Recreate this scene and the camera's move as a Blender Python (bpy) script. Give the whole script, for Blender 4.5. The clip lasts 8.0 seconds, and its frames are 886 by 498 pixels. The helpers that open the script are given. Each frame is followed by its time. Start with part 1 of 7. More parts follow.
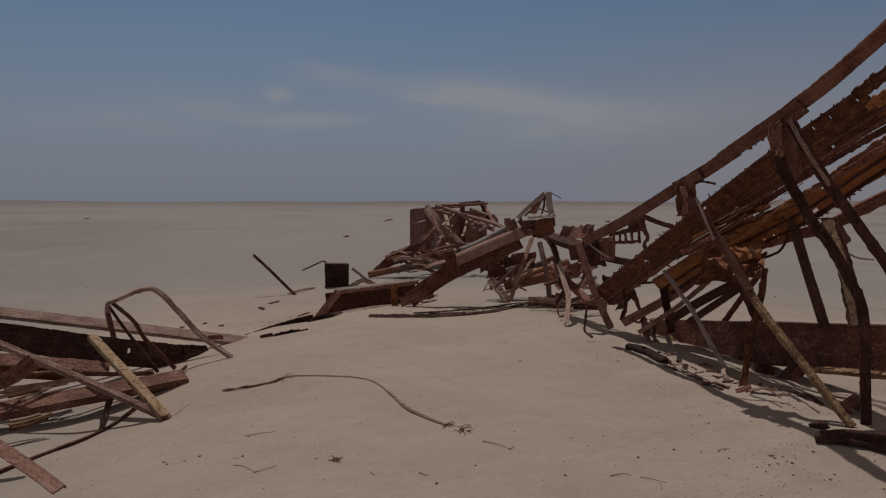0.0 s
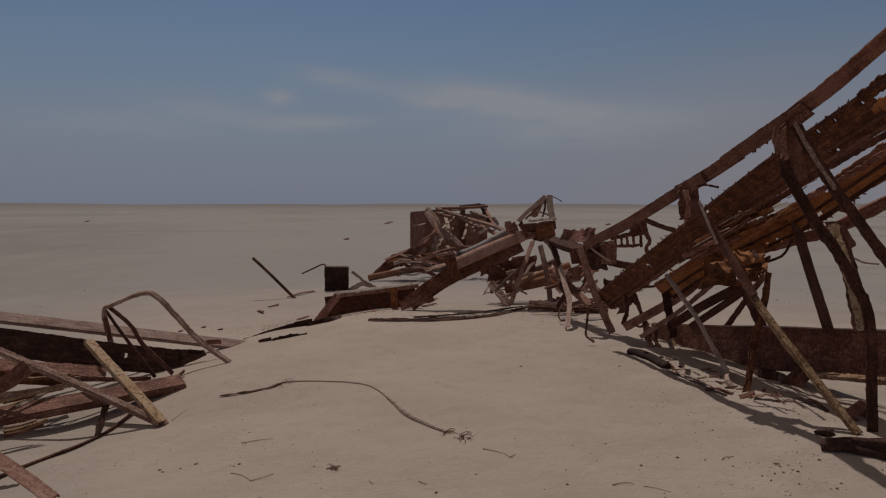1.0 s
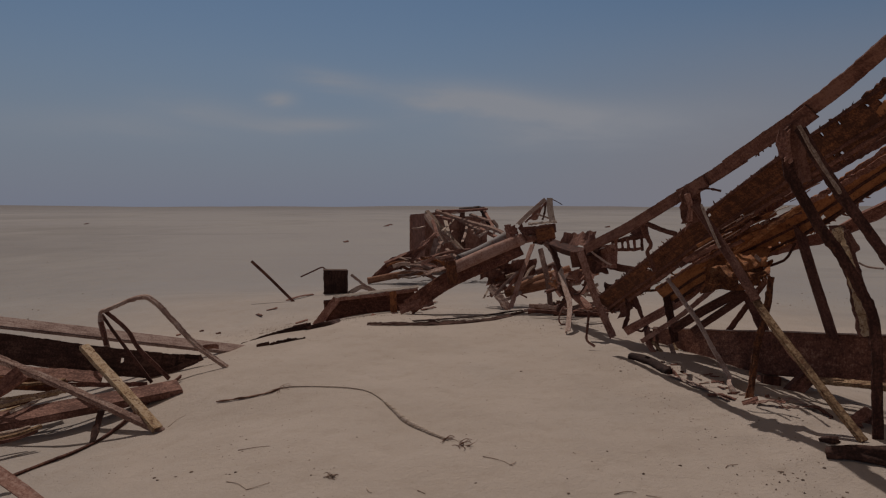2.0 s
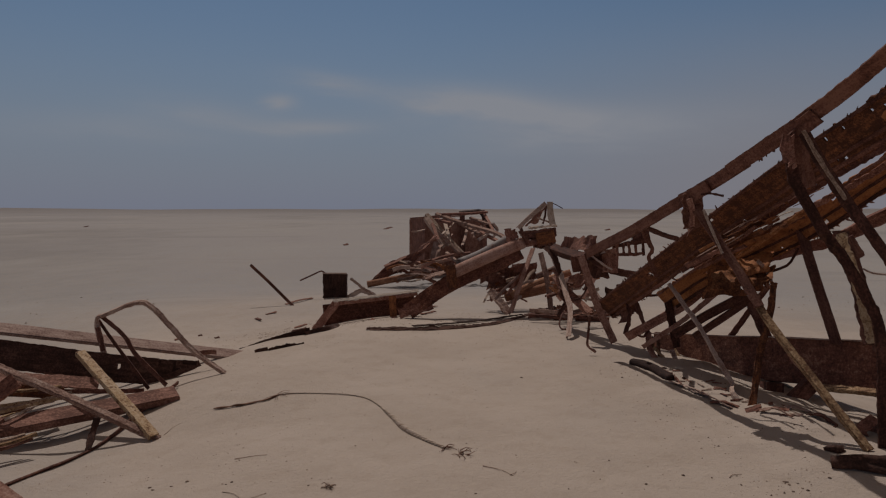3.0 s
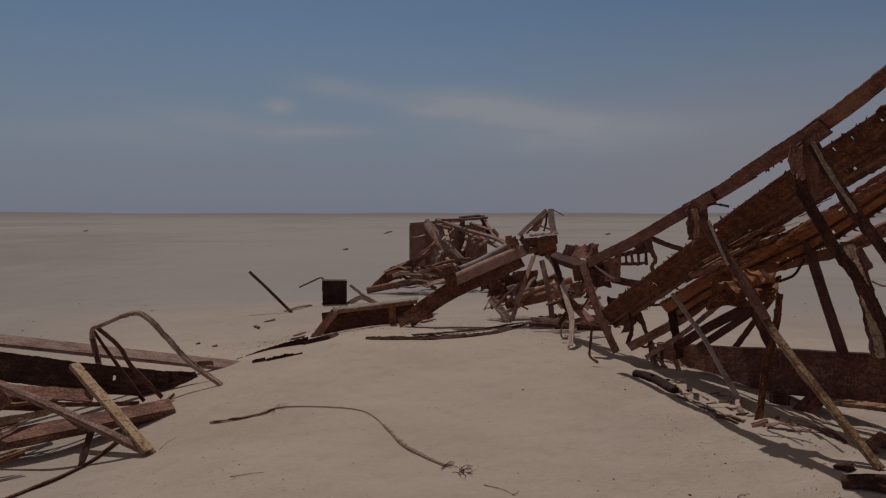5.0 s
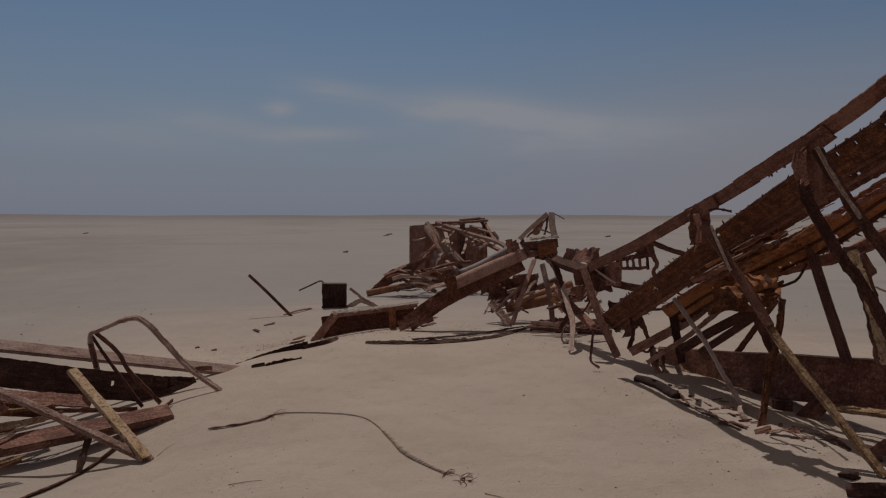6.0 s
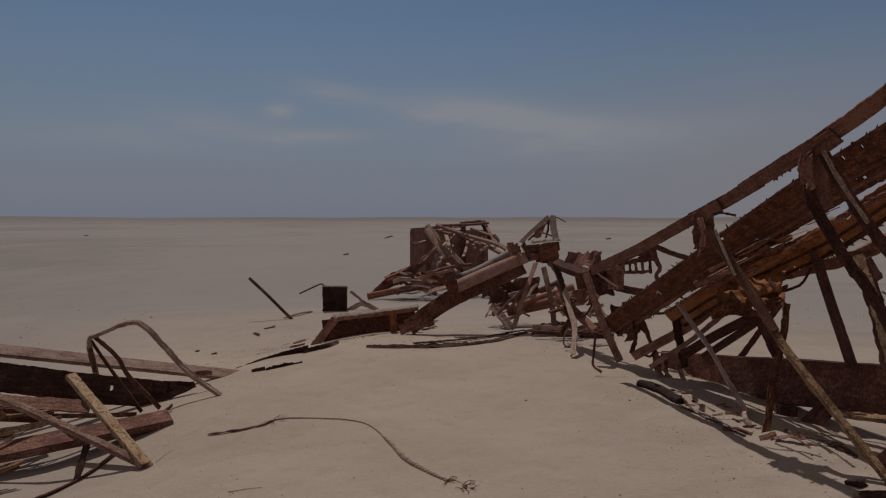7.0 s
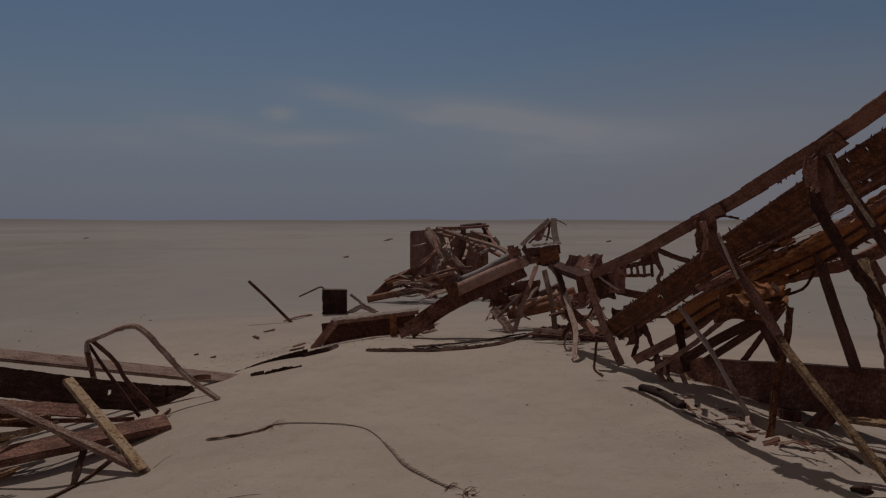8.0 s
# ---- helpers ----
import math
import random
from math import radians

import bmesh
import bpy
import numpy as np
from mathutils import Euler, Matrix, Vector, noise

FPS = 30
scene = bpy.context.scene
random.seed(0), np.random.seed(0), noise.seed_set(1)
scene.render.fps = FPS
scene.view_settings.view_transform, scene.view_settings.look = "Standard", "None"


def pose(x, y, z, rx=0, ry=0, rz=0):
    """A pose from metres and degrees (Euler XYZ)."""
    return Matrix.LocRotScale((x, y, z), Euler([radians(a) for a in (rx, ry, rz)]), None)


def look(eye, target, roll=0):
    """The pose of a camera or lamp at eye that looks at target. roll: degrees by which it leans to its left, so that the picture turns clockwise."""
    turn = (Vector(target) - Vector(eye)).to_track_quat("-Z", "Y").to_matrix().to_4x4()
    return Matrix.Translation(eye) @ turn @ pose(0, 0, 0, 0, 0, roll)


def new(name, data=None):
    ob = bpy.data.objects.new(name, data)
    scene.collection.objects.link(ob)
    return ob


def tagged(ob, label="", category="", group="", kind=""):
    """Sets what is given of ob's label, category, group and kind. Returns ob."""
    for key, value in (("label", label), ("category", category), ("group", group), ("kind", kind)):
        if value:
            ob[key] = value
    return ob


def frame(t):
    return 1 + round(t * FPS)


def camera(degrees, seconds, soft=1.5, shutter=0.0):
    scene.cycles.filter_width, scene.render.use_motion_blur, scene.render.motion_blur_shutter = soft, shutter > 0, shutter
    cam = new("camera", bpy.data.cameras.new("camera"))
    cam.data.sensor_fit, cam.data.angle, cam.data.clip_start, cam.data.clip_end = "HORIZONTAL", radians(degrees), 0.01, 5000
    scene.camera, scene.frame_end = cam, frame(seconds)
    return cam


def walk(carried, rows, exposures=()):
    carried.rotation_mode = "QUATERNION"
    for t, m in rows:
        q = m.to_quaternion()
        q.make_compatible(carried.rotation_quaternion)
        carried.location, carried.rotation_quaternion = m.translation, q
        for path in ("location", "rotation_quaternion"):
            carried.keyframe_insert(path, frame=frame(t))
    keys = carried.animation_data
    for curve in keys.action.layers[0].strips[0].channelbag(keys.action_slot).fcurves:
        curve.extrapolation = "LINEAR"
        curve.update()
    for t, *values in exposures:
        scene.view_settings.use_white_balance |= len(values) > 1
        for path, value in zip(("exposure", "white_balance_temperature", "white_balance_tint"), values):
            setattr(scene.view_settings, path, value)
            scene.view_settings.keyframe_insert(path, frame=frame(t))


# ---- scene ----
import itertools

EXPO = -1.08
SKY_TINT = (0.85, 1.01, 1.08, 1)
CLOUD = (7.0, 7.4, 7.9, 1)
WARM_FILL = (5.0, 3.6, 2.3, 1)
SAND_A, SAND_B = (0.437, 0.361, 0.304), (0.485, 0.405, 0.346)
SAND_C, SAND_D = (0.345, 0.32, 0.3), (0.19, 0.178, 0.172)
PLAIN_A, PLAIN_B = (0.29, 0.28, 0.282), (0.258, 0.255, 0.268)
HAZE = (4.85, 5.45, 6.95, 1)

cam = camera(62.0, 8.0, soft=1.2)
PATH = [
    (0, (0.0000, 0.0000, 1.6999), (0.0000, 2.5190, 1.5409), 0.0),
    (0.5, (0.0025, 0.0366, 1.7043), (0.0025, 2.5555, 1.5504), 0.0),
    (1, (0.0038, 0.0757, 1.7094), (0.0025, 2.5947, 1.5592), 0.0),
    (1.5, (0.0050, 0.1136, 1.7144), (0.0050, 2.6338, 1.5680), 0.0),
    (3, (0.0101, 0.2196, 1.7428), (0.0101, 2.7398, 1.6097), 0.0),
    (3.5, (0.0114, 0.2537, 1.7580), (0.0114, 2.7751, 1.6292), 0.0),
    (4, (0.0101, 0.2839, 1.7731), (0.0101, 2.8042, 1.6482), 0.0),
    (4.5, (0.0088, 0.3130, 1.7870), (0.0088, 2.8332, 1.6646), 0.0),
    (6, (0.0050, 0.3862, 1.8236), (0.0050, 2.9076, 1.7113), 0.0),
    (6.5, (0.0000, 0.4127, 1.8337), (-0.0013, 2.9342, 1.7252), 0.0),
    (7, (-0.0063, 0.4392, 1.8387), (-0.0076, 2.9607, 1.7340), 0.0),
    (7.5, (-0.0101, 0.4657, 1.8413), (-0.0107, 2.9872, 1.7403), 0.0),
    (8, (-0.0101, 0.4947, 1.8438), (-0.0114, 3.0174, 1.7479), 0.0),
]
walk(cam, [(t, look(eye, target, roll)) for t, eye, target, roll in PATH],
     exposures=[(0.0, EXPO, 6450, 15), (6.6, EXPO, 6450, 15), (7.5, EXPO - 0.23, 6450, 15), (8.0, EXPO - 0.44, 6450, 15)])

# ---- sky and sun: high sun ahead of the camera, a little to the left ----
SUN_WAY = Vector((-0.16, 0.6, 1.0))
world = bpy.data.worlds.new("world")
scene.world = world
world.use_nodes = True
wn, wl = world.node_tree.nodes, world.node_tree.links
wn.clear()
w_out = wn.new("ShaderNodeOutputWorld")
w_bg = wn.new("ShaderNodeBackground")
sky = wn.new("ShaderNodeTexSky")
sky.sky_type = "NISHITA"
sky.sun_disc = False
sky.sun_elevation = math.atan2(1.0, math.hypot(0.16, 0.6))
sky.sun_rotation = math.atan2(-0.16, 0.6)
sky.air_density, sky.dust_density, sky.ozone_density = 1.0, 0.8, 1.2
w_bg.inputs["Strength"].default_value = 0.068
# thin streaked clouds over the sky's own colour
w_tc = wn.new("ShaderNodeTexCoord")
w_sep = wn.new("ShaderNodeSeparateXYZ")
wl.new(w_tc.outputs["Generated"], w_sep.inputs[0])


def wmath(op, a, b=None):
    n = wn.new("ShaderNodeMath")
    n.operation = op
    for i, v in enumerate((a, b)):
        if v is None:
            continue
        if isinstance(v, (int, float)):
            n.inputs[i].default_value = v
        else:
            wl.new(v, n.inputs[i])
    return n.outputs[0]


w_map = wn.new("ShaderNodeMapping")
w_map.inputs["Scale"].default_value = (3.2, 3.2, 15.0)
w_map.inputs["Location"].default_value = (0.35, 0.0, 0.9)
w_map.inputs["Rotation"].default_value = (0.0, radians(7), 0.0)
wl.new(w_tc.outputs["Generated"], w_map.inputs["Vector"])
w_noise = wn.new("ShaderNodeTexNoise")
w_noise.inputs["Scale"].default_value = 1.6
w_noise.inputs["Detail"].default_value = 7.0
w_noise.inputs["Roughness"].default_value = 0.55
w_noise.inputs["Distortion"].default_value = 0.4
wl.new(w_map.outputs[0], w_noise.inputs["Vector"])
w_u = wmath("DIVIDE", w_sep.outputs["X"], wmath("MAXIMUM", w_sep.outputs["Y"], 0.2))
# cloud patches by their bearing (tangent), height, half width, half depth, slant and thickness
CLOUDS = [
    (-0.150, 0.166, 0.055, 0.010, -0.10, 0.65),
    (0.040, 0.143, 0.075, 0.017, -0.08, 1.00),
    (0.130, 0.120, 0.085, 0.018, -0.05, 0.75),
    (0.240, 0.108, 0.150, 0.024, 0.00, 0.60),
    (-0.219, 0.141, 0.019, 0.007, 0.00, 0.85),
    (-0.170, 0.109, 0.060, 0.008, 0.02, 0.60),
    (-0.420, 0.103, 0.190, 0.016, 0.03, 0.34),
    (-0.330, 0.128, 0.070, 0.011, -0.10, 0.30),
    (0.560, 0.272, 0.070, 0.013, 0.00, 0.45),
]
w_bank = None
w_warp = wmath("MULTIPLY", wmath("SUBTRACT", w_noise.outputs["Fac"], 0.5), 0.06)
for u0, z0, su, sz, slant, thick in CLOUDS:
    du = wmath("SUBTRACT", wmath("ADD", w_u, wmath("MULTIPLY", w_warp, 1.2)), u0)
    dz = wmath("SUBTRACT", wmath("SUBTRACT", wmath("ADD", w_sep.outputs["Z"], wmath("MULTIPLY", w_warp, 0.35)), z0), wmath("MULTIPLY", du, slant))
    q = wmath("ADD", wmath("POWER", wmath("ABSOLUTE", wmath("DIVIDE", du, su)), 2.0), wmath("POWER", wmath("ABSOLUTE", wmath("DIVIDE", dz, sz)), 2.0))
    patch = wmath("MULTIPLY", wmath("POWER", 2.0, wmath("MULTIPLY", q, -1.0)), thick)
    w_bank = patch if w_bank is None else wmath("ADD", w_bank, patch)
w_ramp = wn.new("ShaderNodeMapRange")
w_ramp.inputs["From Min"].default_value, w_ramp.inputs["From Max"].default_value = 0.30, 0.68
w_ramp.inputs["To Min"].default_value, w_ramp.inputs["To Max"].default_value = 0.35, 1.25
wl.new(w_noise.outputs["Fac"], w_ramp.inputs["Value"])
w_fac = wmath("MINIMUM", wmath("MULTIPLY", w_bank, w_ramp.outputs[0]), 0.85)
w_tint = wn.new("ShaderNodeMix")
w_tint.data_type, w_tint.blend_type = "RGBA", "MULTIPLY"
w_tint.inputs["Factor"].default_value = 1.0
w_tint.inputs["B"].default_value = SKY_TINT
wl.new(sky.outputs[0], w_tint.inputs["A"])
w_mix = wn.new("ShaderNodeMix")
w_mix.data_type = "RGBA"
w_mix.inputs["B"].default_value = CLOUD
w_haze = wn.new("ShaderNodeMapRange")
w_haze.interpolation_type = "SMOOTHSTEP"
w_haze.inputs["From Min"].default_value, w_haze.inputs["From Max"].default_value = 0.30, -0.02
w_haze.inputs["To Max"].default_value = 0.92
wl.new(w_sep.outputs["Z"], w_haze.inputs["Value"])
w_low_mix = wn.new("ShaderNodeMix")
w_low_mix.data_type = "RGBA"
w_low_mix.inputs["B"].default_value = HAZE
wl.new(w_haze.outputs[0], w_low_mix.inputs["Factor"])
wl.new(w_tint.outputs["Result"], w_low_mix.inputs["A"])
wl.new(w_fac, w_mix.inputs["Factor"])
# thin haze that thickens to the right
w_side = wmath("MULTIPLY", wmath("MINIMUM", wmath("MAXIMUM", wmath("MULTIPLY", w_u, 2.2), 0.0), 0.9), w_haze.outputs[0])
w_warm = wn.new("ShaderNodeMix")
w_warm.data_type = "RGBA"
w_warm.inputs["B"].default_value = (5.75, 5.6, 5.95, 1)
wl.new(w_side, w_warm.inputs["Factor"])
wl.new(w_low_mix.outputs["Result"], w_warm.inputs["A"])
wl.new(w_warm.outputs["Result"], w_mix.inputs["A"])
# a warm glow added to the unseen sky overhead, filling and warming the shadows
w_fill = wn.new("ShaderNodeMapRange")
w_fill.interpolation_type = "SMOOTHSTEP"
w_fill.inputs["From Min"].default_value, w_fill.inputs["From Max"].default_value = 0.30, 0.65
w_fill.inputs["To Max"].default_value = 0.8
wl.new(w_sep.outputs["Z"], w_fill.inputs["Value"])
w_top = wn.new("ShaderNodeMix")
w_top.data_type = "RGBA"
w_top.inputs["B"].default_value = WARM_FILL
wl.new(w_fill.outputs[0], w_top.inputs["Factor"])
wl.new(w_mix.outputs["Result"], w_top.inputs["A"])
wl.new(w_top.outputs["Result"], w_bg.inputs["Color"])
wl.new(w_bg.outputs[0], w_out.inputs[0])

sun = new("sun", bpy.data.lights.new("sun", "SUN"))
sun.data.energy, sun.data.angle, sun.data.color = 3.65, radians(0.5), (1.0, 0.94, 0.84)
sun.matrix_world = look(SUN_WAY * 50, (0, 0, 0))


# ---- materials ----
def ramp_material(name, scale, stops, rough=(0.75, 0.95), bump=0.4, fine=60.0, specks=None, spread=0.15, metal=0.0, bump_dist=0.012, grain=0.0):
    """Mottled surface: two scales of noise through a colour ramp, optional pale or dark specks, bump."""
    m = bpy.data.materials.new(name)
    m.use_nodes = True
    n, l = m.node_tree.nodes, m.node_tree.links
    bsdf = n["Principled BSDF"]
    tc = n.new("ShaderNodeTexCoord")
    info = n.new("ShaderNodeObjectInfo")
    shift = n.new("ShaderNodeVectorMath")
    shift.operation = "MULTIPLY_ADD"
    shift.inputs[1].default_value = (1, 1, 1)
    comb = n.new("ShaderNodeMath")
    comb.operation = "MULTIPLY"
    comb.inputs[1].default_value = 37.0
    l.new(info.outputs["Random"], comb.inputs[0])
    l.new(tc.outputs["Object"], shift.inputs[0])
    l.new(comb.outputs[0], shift.inputs[2])

    def tex(s, detail, roughness, vector=shift.outputs[0]):
        t = n.new("ShaderNodeTexNoise")
        t.inputs["Scale"].default_value, t.inputs["Detail"].default_value = s, detail
        t.inputs["Roughness"].default_value = roughness
        l.new(vector, t.inputs["Vector"])
        return t.outputs["Fac"]

    big, small = tex(scale, 5, 0.6), tex(fine, 4, 0.65)
    if grain:
        along = n.new("ShaderNodeMapping")
        along.inputs["Scale"].default_value = (grain, 1.0, 1.0)
        l.new(tc.outputs["UV"], along.inputs["Vector"])
        streak = tex(26, 5, 0.62, along.outputs[0])
        both = n.new("ShaderNodeMix")
        both.inputs["Factor"].default_value = 0.5
        l.new(big, both.inputs["A"])
        l.new(streak, both.inputs["B"])
        big = both.outputs["Result"]
    mix = n.new("ShaderNodeMix")
    mix.inputs["Factor"].default_value = 0.4
    l.new(big, mix.inputs["A"])
    l.new(small, mix.inputs["B"])
    rnd = n.new("ShaderNodeMath")
    rnd.operation = "MULTIPLY_ADD"
    rnd.inputs[1].default_value, rnd.inputs[2].default_value = spread, -spread / 2
    l.new(info.outputs["Random"], rnd.inputs[0])
    add = n.new("ShaderNodeMath")
    l.new(mix.outputs["Result"], add.inputs[0])
    l.new(rnd.outputs[0], add.inputs[1])
    ramp = n.new("ShaderNodeValToRGB")
    while len(ramp.color_ramp.elements) < len(stops):
        ramp.color_ramp.elements.new(0.5)
    for e, (p, c) in zip(ramp.color_ramp.elements, stops):
        e.position, e.color = 0.5 + (p - 0.5) * (0.48 if grain else 0.6), (*c, 1)
    l.new(add.outputs[0], ramp.inputs[0])
    colour = ramp.outputs[0]
    if specks:
        lo, hi, c, s = specks
        rng = n.new("ShaderNodeMapRange")
        rng.inputs["From Min"].default_value, rng.inputs["From Max"].default_value = lo, hi
        l.new(tex(s, 6, 0.7), rng.inputs["Value"])
        mx = n.new("ShaderNodeMix")
        mx.data_type = "RGBA"
        mx.inputs["B"].default_value = (*c, 1)
        l.new(rng.outputs[0], mx.inputs["Factor"])
        l.new(colour, mx.inputs["A"])
        colour = mx.outputs["Result"]
    if grain:
        crack = n.new("ShaderNodeMapRange")
        crack.inputs["From Min"].default_value, crack.inputs["From Max"].default_value = 0.60, 0.70
        crack.inputs["To Max"].default_value = 0.45
        l.new(tex(48, 4, 0.7, along.outputs[0]), crack.inputs["Value"])
        dark = n.new("ShaderNodeMix")
        dark.data_type = "RGBA"
        dark.inputs["B"].default_value = (0.05, 0.025, 0.019, 1)
        l.new(crack.outputs[0], dark.inputs["Factor"])
        l.new(colour, dark.inputs["A"])
        colour = dark.outputs["Result"]
    l.new(colour, bsdf.inputs["Base Color"])
    rr = n.new("ShaderNodeMapRange")
    rr.inputs["To Min"].default_value, rr.inputs["To Max"].default_value = rough
    l.new(small, rr.inputs["Value"])
    l.new(rr.outputs[0], bsdf.inputs["Roughness"])
    bsdf.inputs["Metallic"].default_value = metal
    bsdf.inputs["Specular IOR Level"].default_value = 0.2
    bp = n.new("ShaderNodeBump")
    bp.inputs["Strength"].default_value, bp.inputs["Distance"].default_value = bump, bump_dist
    l.new(mix.outputs["Result"], bp.inputs["Height"])
    l.new(bp.outputs[0], bsdf.inputs["Normal"])
    return m


RUST_DARK = ramp_material("rust_dark", 5, [(0.3, (0.071, 0.030, 0.023)), (0.48, (0.168, 0.073, 0.053)), (0.62, (0.259, 0.119, 0.086)), (0.75, (0.362, 0.193, 0.140))], bump=0.9, specks=(0.58, 0.72, (0.24, 0.115, 0.06), 13), grain=0.2)
RUST_BLACK = ramp_material("rust_black", 5, [(0.3, (0.048, 0.020, 0.015)), (0.48, (0.109, 0.045, 0.032)), (0.62, (0.171, 0.074, 0.053)), (0.75, (0.240, 0.118, 0.085))], bump=0.9, specks=(0.58, 0.72, (0.17, 0.078, 0.042), 13), grain=0.16)
RUST = ramp_material("rust", 5, [(0.3, (0.106, 0.045, 0.033)), (0.47, (0.230, 0.102, 0.074)), (0.6, (0.347, 0.175, 0.129)), (0.75, (0.471, 0.275, 0.212))], bump=0.9, specks=(0.6, 0.75, (0.07, 0.034, 0.026), 19), grain=0.25)
RUST_ORANGE = ramp_material("rust_orange", 9, [(0.3, (0.085, 0.034, 0.02)), (0.44, (0.20, 0.078, 0.038)), (0.57, (0.30, 0.115, 0.047)), (0.72, (0.42, 0.175, 0.07))], bump=1.0, specks=(0.58, 0.7, (0.07, 0.032, 0.022), 16), grain=0.22)
RUST_BRIGHT = ramp_material("rust_bright", 9, [(0.3, (0.090, 0.033, 0.017)), (0.45, (0.220, 0.084, 0.036)), (0.58, (0.360, 0.149, 0.062)), (0.72, (0.460, 0.233, 0.114))], bump=1.0, specks=(0.58, 0.7, (0.08, 0.036, 0.024), 20), grain=0.25)
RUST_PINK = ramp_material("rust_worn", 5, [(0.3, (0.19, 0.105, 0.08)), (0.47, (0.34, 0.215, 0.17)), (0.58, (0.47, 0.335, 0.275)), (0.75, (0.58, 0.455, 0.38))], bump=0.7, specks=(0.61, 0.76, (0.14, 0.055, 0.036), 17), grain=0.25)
SCALE_PALE = ramp_material("scale_pale", 6, [(0.3, (0.125, 0.066, 0.038)), (0.45, (0.30, 0.185, 0.102)), (0.58, (0.44, 0.295, 0.17)), (0.75, (0.53, 0.40, 0.275))], bump=1.0, specks=(0.53, 0.62, (0.16, 0.075, 0.04), 26), grain=0.4)
PIPE_GREY = ramp_material("pipe_grey", 5, [(0.3, (0.1, 0.086, 0.084)), (0.5, (0.2, 0.183, 0.182)), (0.7, (0.3, 0.265, 0.25))], bump=0.3, rough=(0.55, 0.8), specks=(0.54, 0.68, (0.15, 0.07, 0.048), 9), grain=0.25)
PIPE_RED = ramp_material("pipe_rust", 5, [(0.3, (0.169, 0.073, 0.043)), (0.5, (0.312, 0.144, 0.084)), (0.7, (0.468, 0.269, 0.168))], bump=0.4, grain=0.25)
PLATE_CREAM = ramp_material("plate_cream", 4, [(0.3, (0.22, 0.145, 0.105)), (0.5, (0.44, 0.325, 0.255)), (0.7, (0.56, 0.45, 0.37))], bump=0.5, specks=(0.57, 0.7, (0.16, 0.08, 0.05), 11), grain=0.4)
RUST_PITTED = ramp_material("rust_pitted", 4, [(0.3, (0.074, 0.028, 0.019)), (0.46, (0.162, 0.065, 0.044)), (0.6, (0.255, 0.105, 0.068)), (0.75, (0.448, 0.232, 0.150))], bump=1.0, bump_dist=0.02, fine=48, specks=(0.6, 0.72, (0.045, 0.02, 0.015), 40), grain=0.5)
RUST_RED = ramp_material("rust_red", 5, [(0.3, (0.13, 0.06, 0.044)), (0.47, (0.27, 0.135, 0.1)), (0.6, (0.37, 0.205, 0.156)), (0.75, (0.47, 0.30, 0.245))], bump=0.9, fine=48, specks=(0.6, 0.75, (0.09, 0.042, 0.032), 30), grain=0.4)
# near-black rust; shade on the joist web, pipes and lump is put into it
RUST_SHADE_BLACK = ramp_material("rust_shade_black", 5, [(0.3, (0.023, 0.011, 0.009)), (0.48, (0.049, 0.024, 0.018)), (0.62, (0.086, 0.041, 0.031)), (0.75, (0.149, 0.078, 0.057))], bump=0.9, specks=(0.6, 0.74, (0.11, 0.05, 0.03), 13), grain=0.2)
RUST_GREY = ramp_material("rust_grey", 5, [(0.3, (0.11, 0.064, 0.05)), (0.47, (0.225, 0.138, 0.111)), (0.6, (0.315, 0.21, 0.175)), (0.75, (0.425, 0.31, 0.26))], bump=0.7, specks=(0.61, 0.76, (0.12, 0.055, 0.04), 17), grain=0.2)
ROPE = ramp_material("rope_fibre", 14, [(0.3, (0.26, 0.185, 0.14)), (0.5, (0.43, 0.335, 0.265)), (0.7, (0.56, 0.46, 0.38))], bump=0.8, fine=220)
TWIG = ramp_material("dry_twig", 14, [(0.3, (0.1, 0.05, 0.034)), (0.6, (0.24, 0.13, 0.09))], fine=120)
STRAW = ramp_material("straw", 14, [(0.3, (0.2, 0.125, 0.09)), (0.5, (0.38, 0.275, 0.21)), (0.7, (0.55, 0.44, 0.36))], fine=120, spread=0.3)
STONE = ramp_material("dark_stone", 14, [(0.3, (0.1, 0.066, 0.05)), (0.6, (0.26, 0.185, 0.14))], fine=120, spread=0.3)
GRIT = ramp_material("grit", 1.7, [(0.3, (0.14, 0.098, 0.078)), (0.5, (0.33, 0.25, 0.2)), (0.68, (0.46, 0.37, 0.305))], fine=37)


